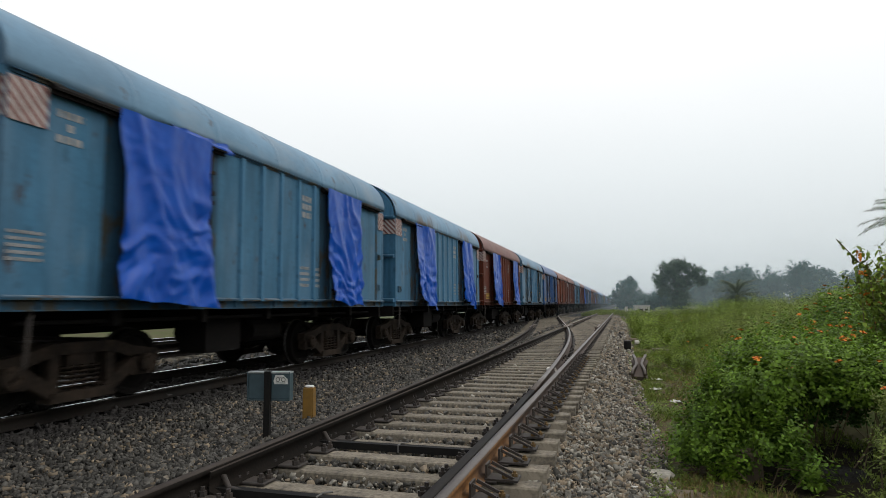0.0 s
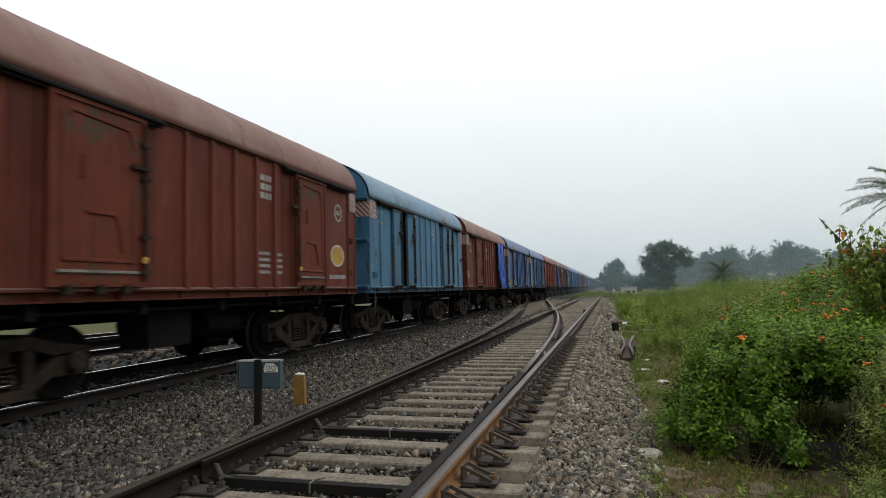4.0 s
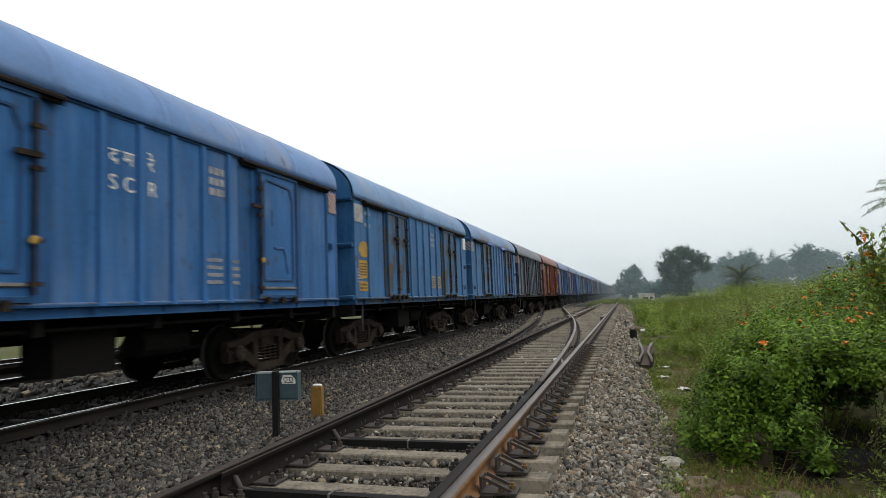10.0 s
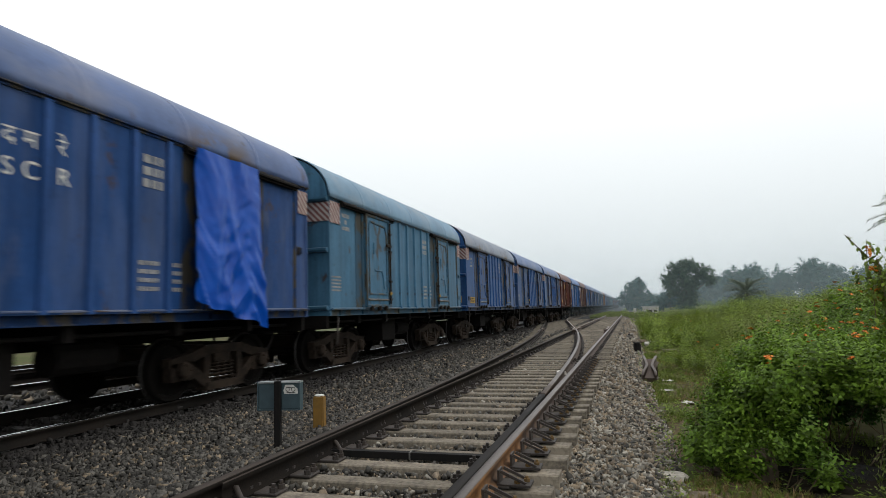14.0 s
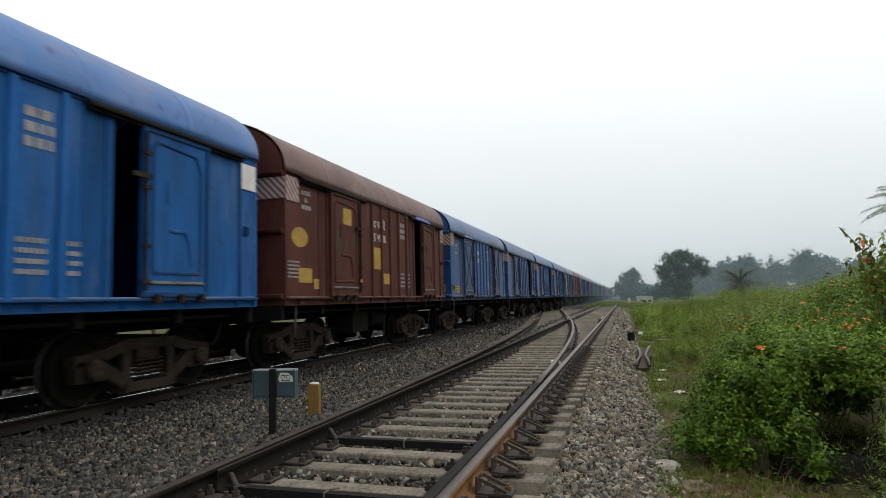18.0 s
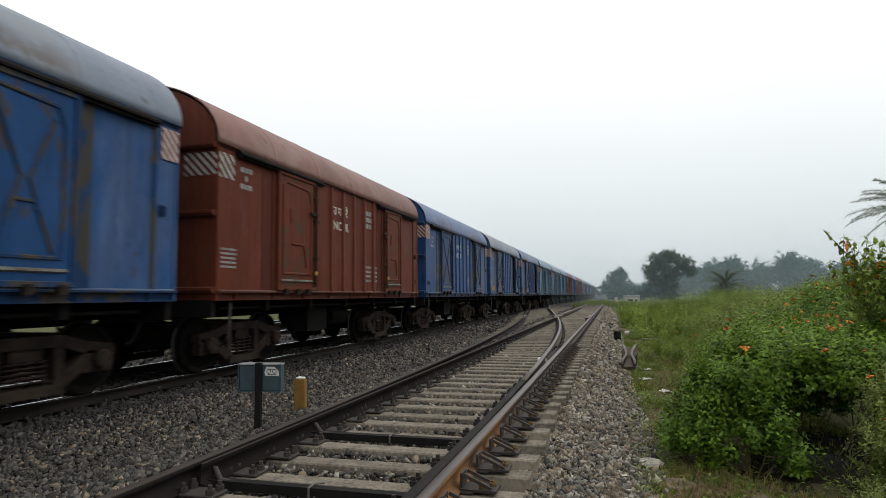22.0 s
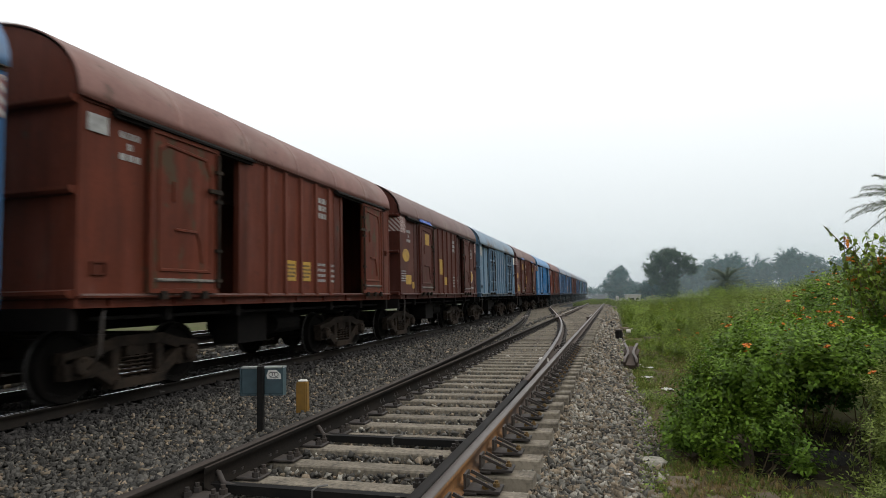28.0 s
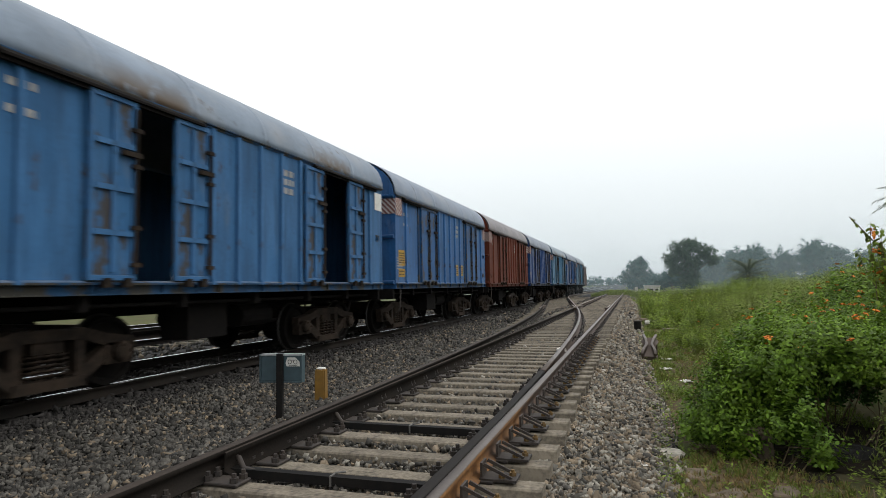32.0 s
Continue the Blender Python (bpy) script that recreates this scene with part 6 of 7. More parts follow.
def scrap(at, size, material, label, seed, category="litter"):
    """A crumpled scrap of paper or plastic."""
    r = random.Random(seed)
    bm = bmesh.new()
    bmesh.ops.create_grid(bm, x_segments=6, y_segments=5, size=0.5)
    for v in bm.verts:
        n = noise.noise(v.co * 4 + Vector((seed, 0, 0)))
        v.co = Vector((v.co.x * size * (1 + 0.3 * n), v.co.y * size * 0.7 * (1 + 0.4 * n), size * 0.22 * abs(noise.noise(v.co * 6 + Vector((0, seed, 0)))) + 0.006))
    bmesh.ops.solidify(bm, geom=bm.faces[:], thickness=0.003)
    ob = new("litter_scrap", mesh_of("litter_scrap", bm, material))
    ob.matrix_world = pose(*at, 0, 0, r.uniform(0, 360))
    tagged(ob, label, category, "litter")


M["litter_red"] = mat("red_wrapper", (0.55, 0.10, 0.05), 0.4, 0, (0.7, 0.6, 0.5), 14, 12, 0.9, 0.1, 0.004)
M["litter_blue"] = mat("blue_wrapper", (0.12, 0.16, 0.45), 0.4, 0, (0.7, 0.7, 0.7), 14, 12, 0.9, 0.1, 0.004)
for i, (x, y, s, m, w) in enumerate((
        (0.10, 4.82, 0.11, "litter_red", "red and white plastic wrapper on the gravel"), (0.74, 4.55, 0.12, "litter_blue", "blue and white wrapper on the earth"),
        (0.52, 11.9, 0.22, "litter", "crumpled white paper on the grass"), (0.80, 10.6, 0.24, "litter", "crumpled pale paper on the grass"), (0.16, 9.5, 0.13, "litter", "scrap of white paper at the gravel's edge"),
        (0.45, 13.6, 0.16, "litter", "scrap of white paper on the grass"), (0.15, 8.2, 0.10, "litter", "scrap of white paper at the gravel's edge"), (0.05, 5.3, 0.05, "litter", "small white scrap on the gravel"),
        (0.62, 13.2, 0.20, "litter", "crumpled white paper beside the old crossing"), (-2.1, 9.2, 0.10, "litter", "scrap of paper between the rails"), (-1.75, 12.3, 0.12, "litter", "white scrap between the rails"))):
    z = float(bed_z(x)) + 0.03 if x < 0.1 else float(ground_z(x, y)) + 0.02
    scrap((x, y, z), s, M[m], w, i + 3)


def hut():
    t = thing("lineside_hut", "small weathered white masonry hut in the grass", "hut", (3.0, 100, -0.5), 4)
    bm = bmesh.new()
    for x0, x1, y0, y1 in ((-1.1, 1.1, 0.0, 0.2), (-1.1, 1.1, 2.2, 2.4), (-1.1, -0.9, 0.2, 2.2), (0.9, 1.1, 0.2, 2.2)):
        box(bm, x0, x1, y0, y1, 0, 1.2)
    part("wall", bm, M["wall_white"], t)
    part("roof", chamfer_box(-1.2, 1.2, -0.15, 2.55, 1.2, 1.34, 0.03), M["galv"], t)
    bm = bmesh.new()
    box(bm, -0.6, 0.1, -0.03, 0.0, 0.1, 0.75)
    part("door", bm, M["dark_gap"], t)
    bm = bmesh.new()
    box(bm, 0.4, 0.8, -0.03, 0.0, 0.4, 0.75)
    part("window", bm, M["dark_gap"], t)
    for x in (0.6,):
        p = thing("gate_pillar", "pale masonry pillar beside the hut", "pillar", (x, 98, -0.5), 0, "pillars")
        part("shaft", chamfer_box(-0.17, 0.17, -0.17, 0.17, 0, 1.0, 0.02), M["wall_white"], p)
        part("cap", chamfer_box(-0.22, 0.22, -0.22, 0.22, 1.0, 1.1, 0.02), M["wall_white"], p)


hut()


# ---- plants ----
LEAF = np.array([(0, 0, 0), (-0.27, 0.20, 0.05), (-0.27, 0.62, 0.04), (0, 1.0, -0.12), (0.27, 0.62, -0.02), (0.27, 0.20, -0.01)])
LEAF_F = np.array([(0, 5, 1), (1, 5, 4), (1, 4, 2), (2, 4, 3)])
NARROW = np.array([(0, 0, 0), (-0.24, 0.42, 0.06), (0, 1.0, -0.10), (0.24, 0.42, 0.06), (0, 0.45, -0.05)])
NARROW_F = np.array([(0, 3, 4), (3, 2, 4), (2, 1, 4), (1, 0, 4)])


def shoot(pairs, length, size, r, blade=NARROW, blade_faces=NARROW_F):
    """A shoot with leaves in crossed pairs, growing up along z."""
    co, fs = [], []
    for i in range(pairs):
        h = length * (0.15 + 0.85 * i / max(1, pairs - 1))
        for s in (0, 1):
            a = i * 1.7 + s * math.pi + r.uniform(-0.35, 0.35)
            k = size * (1.1 - 0.55 * i / pairs) * r.uniform(0.8, 1.15)
            lift = 0.15 + 0.5 * i / pairs
            p = blade * k
            ca, sa, cl, sl = math.cos(a), math.sin(a), math.cos(lift), math.sin(lift)
            q = np.stack([p[:, 0], p[:, 1] * cl - p[:, 2] * sl, p[:, 1] * sl + p[:, 2] * cl], 1)
            q = np.stack([q[:, 0] * ca - q[:, 1] * sa, q[:, 0] * sa + q[:, 1] * ca, q[:, 2] + h], 1)
            fs.append(blade_faces + len(co) * len(blade))
            co.append(q)
    return np.concatenate(co), np.concatenate(fs)


def toward(d, rng):
    """Turns that bring z to the directions d, with a random spin."""
    d = d / np.linalg.norm(d, axis=1, keepdims=True)
    a = rng.uniform(0, math.tau, len(d))
    h = np.stack([np.cos(a), np.sin(a), np.zeros(len(d))], 1)
    x = np.cross(h, d)
    x /= np.linalg.norm(x, axis=1, keepdims=True) + 1e-9
    return np.stack([x, np.cross(d, x), d], 2)


def flower_mesh():
    """One domed flower head of small petals."""
    r = np.random.default_rng(12)
    petal = np.array([(-0.5, -0.5, 0), (0.5, -0.5, 0), (0.5, 0.5, 0), (-0.5, 0.5, 0), (0, 0, -0.8)])
    pf = np.array([(0, 1, 2), (0, 2, 3), (0, 1, 4), (1, 2, 4), (2, 3, 4), (3, 0, 4)])
    a, q = np.arange(11) * 2.4, 0.030 * np.sqrt(np.arange(11) / 11)
    at = np.stack([q * np.cos(a), q * np.sin(a), 0.016 - q * q * 12], 1)
    return scatter("flower_head", petal, pf, at, turns(11, r, 0.5), r.uniform(0.014, 0.021, 11), M["flower"])


def bush(name, label, lobes, n, size, leaf_mat, seed, flowers=0, up=0.6, pairs=5, length=0.26, stems=14, group="bushes", inner=0.28):
    """A shrub of leafy shoots over several lobes (x, y, z, rx, ry, rz), with stems from its foot and orange flower heads."""
    r = np.random.default_rng(seed)
    lobes = np.array(lobes, float)
    foot = lobes[:, :3].mean(0)
    foot[2] = float(ground_z(foot[0], foot[1]))
    t = thing(name, label, "bush", tuple(foot), 0, group)
    w = lobes[:, 3] * lobes[:, 5] + lobes[:, 4] * lobes[:, 5]
    clumps = max(6, n // 13)
    clump = r.integers(0, clumps, n)
    pick = r.choice(len(lobes), clumps, p=w / w.sum())[clump]
    d = r.normal(0, 1, (clumps, 3))[clump]
    d /= np.linalg.norm(d, axis=1, keepdims=True)
    reach = r.uniform(0.80, 1.16, clumps)[clump]
    d = d + r.normal(0, 0.20, (n, 3))
    d /= np.linalg.norm(d, axis=1, keepdims=True)
    d[:, 2] = np.where(d[:, 2] < -0.35, -d[:, 2], d[:, 2])
    rad = np.where(r.uniform(0, 1, n) < 1 - inner, r.uniform(0.84, 1.10, n), r.uniform(0.40, 0.84, n))
    lump = np.array([0.44 * noise.noise(Vector((v[0] * 2.6 + seed, v[1] * 2.6, v[2] * 2.6))) + 0.26 * noise.noise(Vector((v[0] * 7, v[1] * 7 + seed, v[2] * 7))) for v in d])
    p = lobes[pick, :3] + d * lobes[pick, 3:] * (rad * reach + 0.6 * lump)[:, None]
    gz = ground_z(p[:, 0], p[:, 1])
    keep = p[:, 2] > gz + 0.02
    p, d, gz_keep = p[keep], d[keep], gz[keep]
    g = d * 0.8 + np.array([0, 0, up]) + r.normal(0, 0.28, p.shape)
    rot = toward(g, r)
    rr = random.Random(seed)
    k = len(p)
    thirds = np.arange(k) % 3
    meshes_co, meshes_f, base = [], [], 0
    for c in range(3):
        co, fs = shoot(pairs, length, size, rr, *((LEAF, LEAF_F) if leaf_mat in (M["lantana"], M["lantana_shaded"]) else (NARROW, NARROW_F)))
        sel = thirds == c
        m = sel.sum()
        sc = r.uniform(0.7, 1.25, (m, 1, 1))
        pts = np.einsum("nij,nkj->nki", rot[sel], co[None] * sc - np.array([0, 0, length * 0.6])) + p[sel][:, None, :]
        meshes_co.append(pts.reshape(-1, 3))
        meshes_f.append((fs[None] + (base + np.arange(m) * len(co))[:, None, None]).reshape(-1, 3))
        base += m * len(co)
    me = from_arrays("foliage", np.concatenate(meshes_co) - foot, np.concatenate(meshes_f), leaf_mat)
    part("foliage", me, None, t)
    bm = bmesh.new()
    for i in range(stems):
        j = lobes[rr.randrange(len(lobes))]
        e = Vector((j[0] + rr.uniform(-0.8, 0.8) * j[3] - foot[0], j[1] + rr.uniform(-0.8, 0.8) * j[4] - foot[1], j[2] + rr.uniform(0.0, 0.9) * j[5] - foot[2]))
        s = Vector((e.x * 0.35 + rr.uniform(-0.15, 0.15), e.y * 0.35 + rr.uniform(-0.15, 0.15), -0.05))
        mid = (s + e) / 2 + Vector((rr.uniform(-0.1, 0.1), rr.uniform(-0.1, 0.1), 0.12))
        tube(bm, [s, mid, e], [0.007, 0.005, 0.003], 5)
    tagged(part("stem_tangle", bm, M["twig"], t), kind="stuff")
    if flowers:
        top = np.where((d[:, 2] > 0.05) & (p[:, 2] > gz_keep + (0.75 if flowers > 20 else 0.2)))[0]
        sel = top[r.choice(len(top), min(flowers, len(top)), replace=False)]
        for q, o in zip(p[sel], d[sel]):
            head = part("flower_head", cached("flower", flower_mesh), None, t, "", tuple(q + o * 0.04 + np.array([0, 0, 0.09]) - foot))
            head.rotation_euler = (rr.uniform(-0.4, 0.4), rr.uniform(-0.4, 0.4), rr.uniform(0, 6.28))
            head.scale = [rr.uniform(0.75, 1.25)] * 3
    return t


bush("lantana_bush", "dense green lantana bush with a few orange flowers",
     [(0.78, 6.45, -0.24, 0.34, 0.38, 0.30), (0.98, 6.62, 0.02, 0.36, 0.34, 0.30), (1.22, 6.42, 0.22, 0.36, 0.36, 0.30), (1.52, 6.42, 0.36, 0.44, 0.44, 0.32), (1.95, 6.46, 0.30, 0.46, 0.42, 0.32),
      (2.4, 6.55, 0.28, 0.42, 0.46, 0.32), (1.30, 6.95, 0.34, 0.42, 0.42, 0.32), (1.75, 7.05, 0.40, 0.52, 0.46, 0.32), (2.3, 7.2, 0.38, 0.55, 0.5, 0.32), (0.62, 6.25, -0.32, 0.22, 0.20, 0.17),
      (2.85, 6.4, 0.20, 0.40, 0.46, 0.36)], 5200, 0.050, M["lantana"], 3, 26, length=0.21, inner=0.34)
bush("lantana_thicket", "inner lantana growth with the bush's shade put into its leaf colour",
     [(1.2, 7.25, -0.1, 0.5, 0.3, 0.36), (1.8, 7.35, -0.05, 0.6, 0.3, 0.40), (2.5, 7.35, -0.05, 0.6, 0.3, 0.40)], 700, 0.052, M["lantana_shaded"], 23, 0, length=0.22)
bush("lantana_sprig", "low lantana shoots sprouting before the boundary stone",
     [(1.24, 5.86, -0.12, 0.20, 0.16, 0.20), (1.40, 5.70, -0.32, 0.24, 0.16, 0.15), (0.86, 6.0, -0.36, 0.20, 0.12, 0.14)], 420, 0.050, M["lantana"], 4, 0, stems=6)
bush("weed_bush", "low feathery weeds at the foot of the bush",
     [(1.93, 5.15, -0.16, 0.22, 0.24, 0.34), (2.08, 5.50, 0.12, 0.24, 0.26, 0.38), (1.76, 4.72, -0.36, 0.24, 0.22, 0.16), (1.52, 4.62, -0.44, 0.22, 0.20, 0.09), (2.35, 5.75, 0.22, 0.26, 0.28, 0.36), (1.98, 4.75, -0.30, 0.24, 0.24, 0.26)], 1500, 0.036, M["herb"], 5, 8, pairs=7, length=0.18, stems=24)
bush("lantana_bush", "tall lantana bush with long shoots and orange flowers",
     [(2.35, 7.9, 0.28, 0.60, 0.5, 0.42), (2.85, 8.0, 0.42, 0.55, 0.6, 0.48), (1.85, 8.3, 0.25, 0.60, 0.6, 0.36), (3.45, 7.9, 0.55, 0.6, 0.6, 0.60), (2.9, 9.0, 0.45, 0.8, 0.6, 0.40), (3.15, 7.9, 0.95, 0.36, 0.42, 0.40), (3.6, 7.7, 1.10, 0.42, 0.45, 0.50)], 3000, 0.050, M["lantana"], 6, 130, up=0.8, length=0.30)
bush("lantana_bush", "broad lantana bush with orange flowers on the rise",
     [(3.3, 10.6, 0.68, 0.7, 0.6, 0.50), (4.2, 10.9, 0.88, 0.9, 0.8, 0.52), (5.2, 11.2, 1.0, 1.0, 0.9, 0.58), (2.6, 11.3, 0.38, 0.7, 0.7, 0.42)], 1500, 0.074, M["lantana"], 7, 110, up=0.9, length=0.34)
bush("weed_bush", "yellow-green wild shrub beside the track",
     [(1.70, 9.0, -0.1, 0.45, 0.6, 0.38), (2.1, 10.0, 0.05, 0.5, 0.7, 0.40), (2.5, 10.8, 0.2, 0.6, 0.7, 0.42), (1.36, 8.2, -0.26, 0.30, 0.5, 0.24), (1.28, 7.4, -0.24, 0.26, 0.4, 0.26)], 1300, 0.052, M["weed"], 8, 14, up=1.1, pairs=6, length=0.26)
bush("weed_bush", "feathery green weeds on the grassy rise",
     [(2.6, 13.2, -0.02, 0.6, 0.9, 0.42), (3.5, 13.6, 0.52, 1.1, 0.9, 0.50), (4.8, 13.8, 0.8, 1.2, 1.0, 0.55), (6.2, 14, 1.0, 1.2, 1.0, 0.55), (1.9, 12.6, -0.25, 0.45, 0.9, 0.26)], 1700, 0.066, M["herb"], 9, 20, up=1.3, pairs=7, length=0.42)
bush("weed_bush", "tangled low weeds round the old crossing",
     [(1.25, 13.4, -0.40, 0.42, 0.7, 0.16), (1.75, 14.6, -0.30, 0.45, 0.9, 0.26), (1.35, 16.0, -0.38, 0.45, 0.7, 0.18), (0.95, 17.6, -0.40, 0.36, 0.8, 0.17), (1.6, 17.8, -0.30, 0.55, 1.0, 0.26), (2.3, 16.0, -0.2, 0.5, 1.0, 0.30), (0.62, 14.9, -0.43, 0.22, 0.5, 0.10)],
     800, 0.066, M["weed"], 24, 5, up=1.2, pairs=6, length=0.26, stems=20)
bush("weed_bush", "green weeds beside the ballast",
     [(2.9, 16.5, -0.22, 0.6, 1.2, 0.34), (3.6, 17, 0.0, 0.9, 1.2, 0.42), (4.6, 18, 0.35, 1.3, 1.3, 0.55), (6, 18, 0.7, 1.5, 1.3, 0.62), (2.7, 19.5, -0.34, 0.4, 0.9, 0.2)], 1300, 0.088, M["weed"], 10, 10, up=1.2, pairs=6, length=0.42)
bush("weed_bush", "bushy weeds crowding the edge of the siding",
     [(0.85, 22.5, -0.42, 0.40, 1.4, 0.20), (1.5, 23, -0.34, 0.7, 1.6, 0.32), (2.4, 23.5, -0.3, 0.7, 1.5, 0.34), (0.95, 28, -0.40, 0.5, 1.8, 0.24), (1.9, 28.5, -0.32, 0.9, 1.9, 0.36), (1.3, 33, -0.36, 0.8, 2.4, 0.34), (2.6, 29, -0.25, 0.8, 2.0, 0.42)],
     1300, 0.11, M["weed"], 25, 8, up=1.1, pairs=6, length=0.36, stems=20)
bush("weed_bush", "green weeds along the siding",
     [(3.4, 24, -0.25, 0.7, 1.8, 0.36), (4.4, 24.5, 0.0, 1.4, 1.8, 0.5), (5.8, 25, 0.5, 1.8, 2.0, 0.66), (8.5, 24, 0.8, 2.0, 2.0, 0.74)], 1300, 0.095, M["herb"], 11, 0, up=1.3, pairs=7, length=0.55)
bush("weed_bush", "mixed weeds by the far siding",
     [(3.0, 33, -0.34, 1.2, 3.0, 0.36), (5.0, 34, -0.05, 1.6, 3.0, 0.46), (7.5, 34, 0.4, 2.4, 3.0, 0.78), (11.5, 33, 0.7, 2.6, 3.0, 0.86)], 1300, 0.13, M["weed"], 12, 0, up=1.2, pairs=6, length=0.65)
bush("scrub", "distant green scrub at the end of the siding",
     [(1.5, 52, -0.3, 1.4, 6.0, 0.46), (5, 53, -0.1, 2.4, 6.0, 0.55), (10, 54, 0.3, 3.5, 6, 0.9), (16, 54, 0.5, 3.6, 6, 1.0), (0.8, 78, -0.4, 2.2, 4, 0.45), (5, 80, -0.3, 4, 7, 0.6), (13, 82, 0.3, 5, 8, 1.0), (-1.6, 80, -0.3, 1.6, 4, 0.45), (1.2, 42, -0.35, 1.0, 4, 0.42), (3.4, 43, -0.2, 1.5, 4, 0.5)],
     2200, 0.20, M["weed"], 13, 0, up=1.2, pairs=5, length=0.8)


def stalks():
    """Tall thin weed stalks with brown seed heads, standing out above the scrub on the rise."""
    r = np.random.default_rng(61)
    n = 420
    x, y = r.uniform(2.2, 7.5, n), r.uniform(9.0, 17.0, n)
    x = x + (y - 9) * 0.18
    base = ground_z(x, y) + 0.25
    h = r.uniform(0.5, 1.0, n)
    stalk = np.array([(-0.006, 0, 0), (0.006, 0, 0), (0.004, 0, 1.0), (-0.004, 0, 1.0), (0, -0.006, 0), (0, 0.006, 0), (0, 0.004, 1.0), (0, -0.004, 1.0)])
    faces = np.array([(0, 1, 2), (0, 2, 3), (4, 5, 6), (4, 6, 7)])
    p = np.stack([x, y, base], 1)
    rot = turns(n, r, 0.22)
    sc = np.stack([np.ones(n), np.ones(n), h], 1)
    t = thing("weed_stalks", "thin tall weed stalks with brown seed heads", "weeds", (0, 0, 0), 0, "", "stuff")
    part("stalk", scatter("stalk", stalk, faces, p, rot, sc, M["herb"]), None, t)
    tips, spin, size = [], [], []
    co, fs = shoot(4, 1.0, 0.55, random.Random(5))
    for i in range(n):
        for e in (1.0, 0.82, 0.66):
            tips.append(p[i] + rot[i] @ np.array([0, 0, h[i] * e]))
    k = len(tips)
    part("seed_head", scatter("seed_head", co, fs, np.array(tips), turns(k, r, 0.5), r.uniform(0.04, 0.085, k), M["seed"]), None, t)


stalks()

# Added hedge: covers the bright horizon that shows under the wagons.
hedge = random.Random(17)
bush("hedge", "low hedge added beyond the tracks to cover the bright horizon under the wagons",
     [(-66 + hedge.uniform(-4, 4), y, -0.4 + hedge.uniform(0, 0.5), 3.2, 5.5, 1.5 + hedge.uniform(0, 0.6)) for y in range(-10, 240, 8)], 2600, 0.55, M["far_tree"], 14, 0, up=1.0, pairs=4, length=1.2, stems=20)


def branch():
    """The long lantana shoot that stands out against the sky."""
    t = thing("lantana_shoot", "long arching lantana shoot with hanging leaves and orange buds", "plant", (3.05, 7.75, 0.2))
    r = np.random.default_rng(21)
    co, fs, bm = [], [], bmesh.new()
    flower_at = []
    runs = [[(0.10, 0, 0.0), (-0.16, 0.05, 0.75), (-0.42, 0.06, 1.25), (-0.70, 0.08, 1.62)], [(-0.16, 0.05, 0.75), (-0.22, 0.0, 1.1), (-0.36, 0.1, 1.38)], [(-0.2, 0.05, 0.8), (0.0, 0.0, 1.1), (0.02, 0.1, 1.42)],
            [(0.0, 0, 0.3), (0.2, 0.0, 0.9), (0.15, 0.05, 1.35)], [(-0.3, 0.05, 1.0), (-0.55, 0.0, 1.12), (-0.68, 0.05, 1.22)], [(0.1, 0, 0.2), (0.35, 0.05, 0.8), (0.42, 0.05, 1.28)],
            [(-0.16, 0.05, 0.75), (-0.30, 0.0, 1.05), (-0.50, -0.05, 1.30)], [(-0.1, 0, 0.7), (-0.12, -0.1, 1.1), (-0.20, -0.1, 1.48)], [(0, 0, 0.6), (0.06, -0.1, 1.0), (0.14, -0.1, 1.44)],
            [(-0.2, 0, 0.6), (-0.45, -0.1, 0.9), (-0.60, -0.1, 1.02)], [(0.1, 0, 0.4), (0.28, -0.1, 0.9), (0.34, -0.15, 1.40)], [(0.0, 0, 0.5), (-0.05, -0.2, 0.9), (-0.10, -0.25, 1.22)]]
    twig = random.Random(8)
    for _ in range(64):
        x = twig.uniform(-0.64, 0.75)
        top = twig.uniform(1.0, 1.56) - 0.5 * max(0.0, -x - 0.5)
        o = Vector((x + twig.uniform(-0.05, 0.22), twig.uniform(-0.3, 0.2), top - twig.uniform(0.35, 0.6)))
        e = Vector((x, o.y + twig.uniform(-0.1, 0.1), top))
        runs.append([tuple(o), tuple((o + e) / 2 + Vector((twig.uniform(-0.04, 0.04), 0, 0.03))), tuple(e)])
    for run in runs:
        pts = [Vector(p) for p in run]
        thick = 0.011 if run is runs[0] else 0.005
        tube(bm, pts, [thick * (1 - 0.6 * i / (len(pts) - 1)) for i in range(len(pts))], 5)
        for a, b in zip(pts, pts[1:]):
            n = int((b - a).length / 0.040)
            for i in range(n):
                q = a.lerp(b, (i + 0.5) / n)
                for s in (0, 1):
                    ang = r.uniform(0, math.tau)
                    k = r.uniform(0.048, 0.090)
                    m = Matrix.Translation(q) @ Matrix.Rotation(ang, 4, "Z") @ Matrix.Rotation(r.uniform(-1.2, 0.3), 4, "X")
                    fs.append(LEAF_F + len(co) * 6)
                    co.append(np.array([list(m @ Vector((v[0] * k, v[1] * k, v[2] * k))) for v in LEAF]))
        flower_at.append(pts[-1])
    part("stem", bm, M["twig"], t)
    # Lighter weed leaf: the shoot's skylit green is put into its colour.
    part("foliage", from_arrays("foliage", np.concatenate(co), np.concatenate(fs), M["weed"]), None, t)
    bm = bmesh.new()
    for p in flower_at[2::3]:
        for _ in range(10):
            bmesh.ops.create_icosphere(bm, subdivisions=1, radius=0.012, matrix=Matrix.Translation(p + Vector(r.normal(0, 0.018, 3).tolist()) + Vector((0, 0, -0.12))))
    part("flower_buds", bm, M["flower"], t)


branch()


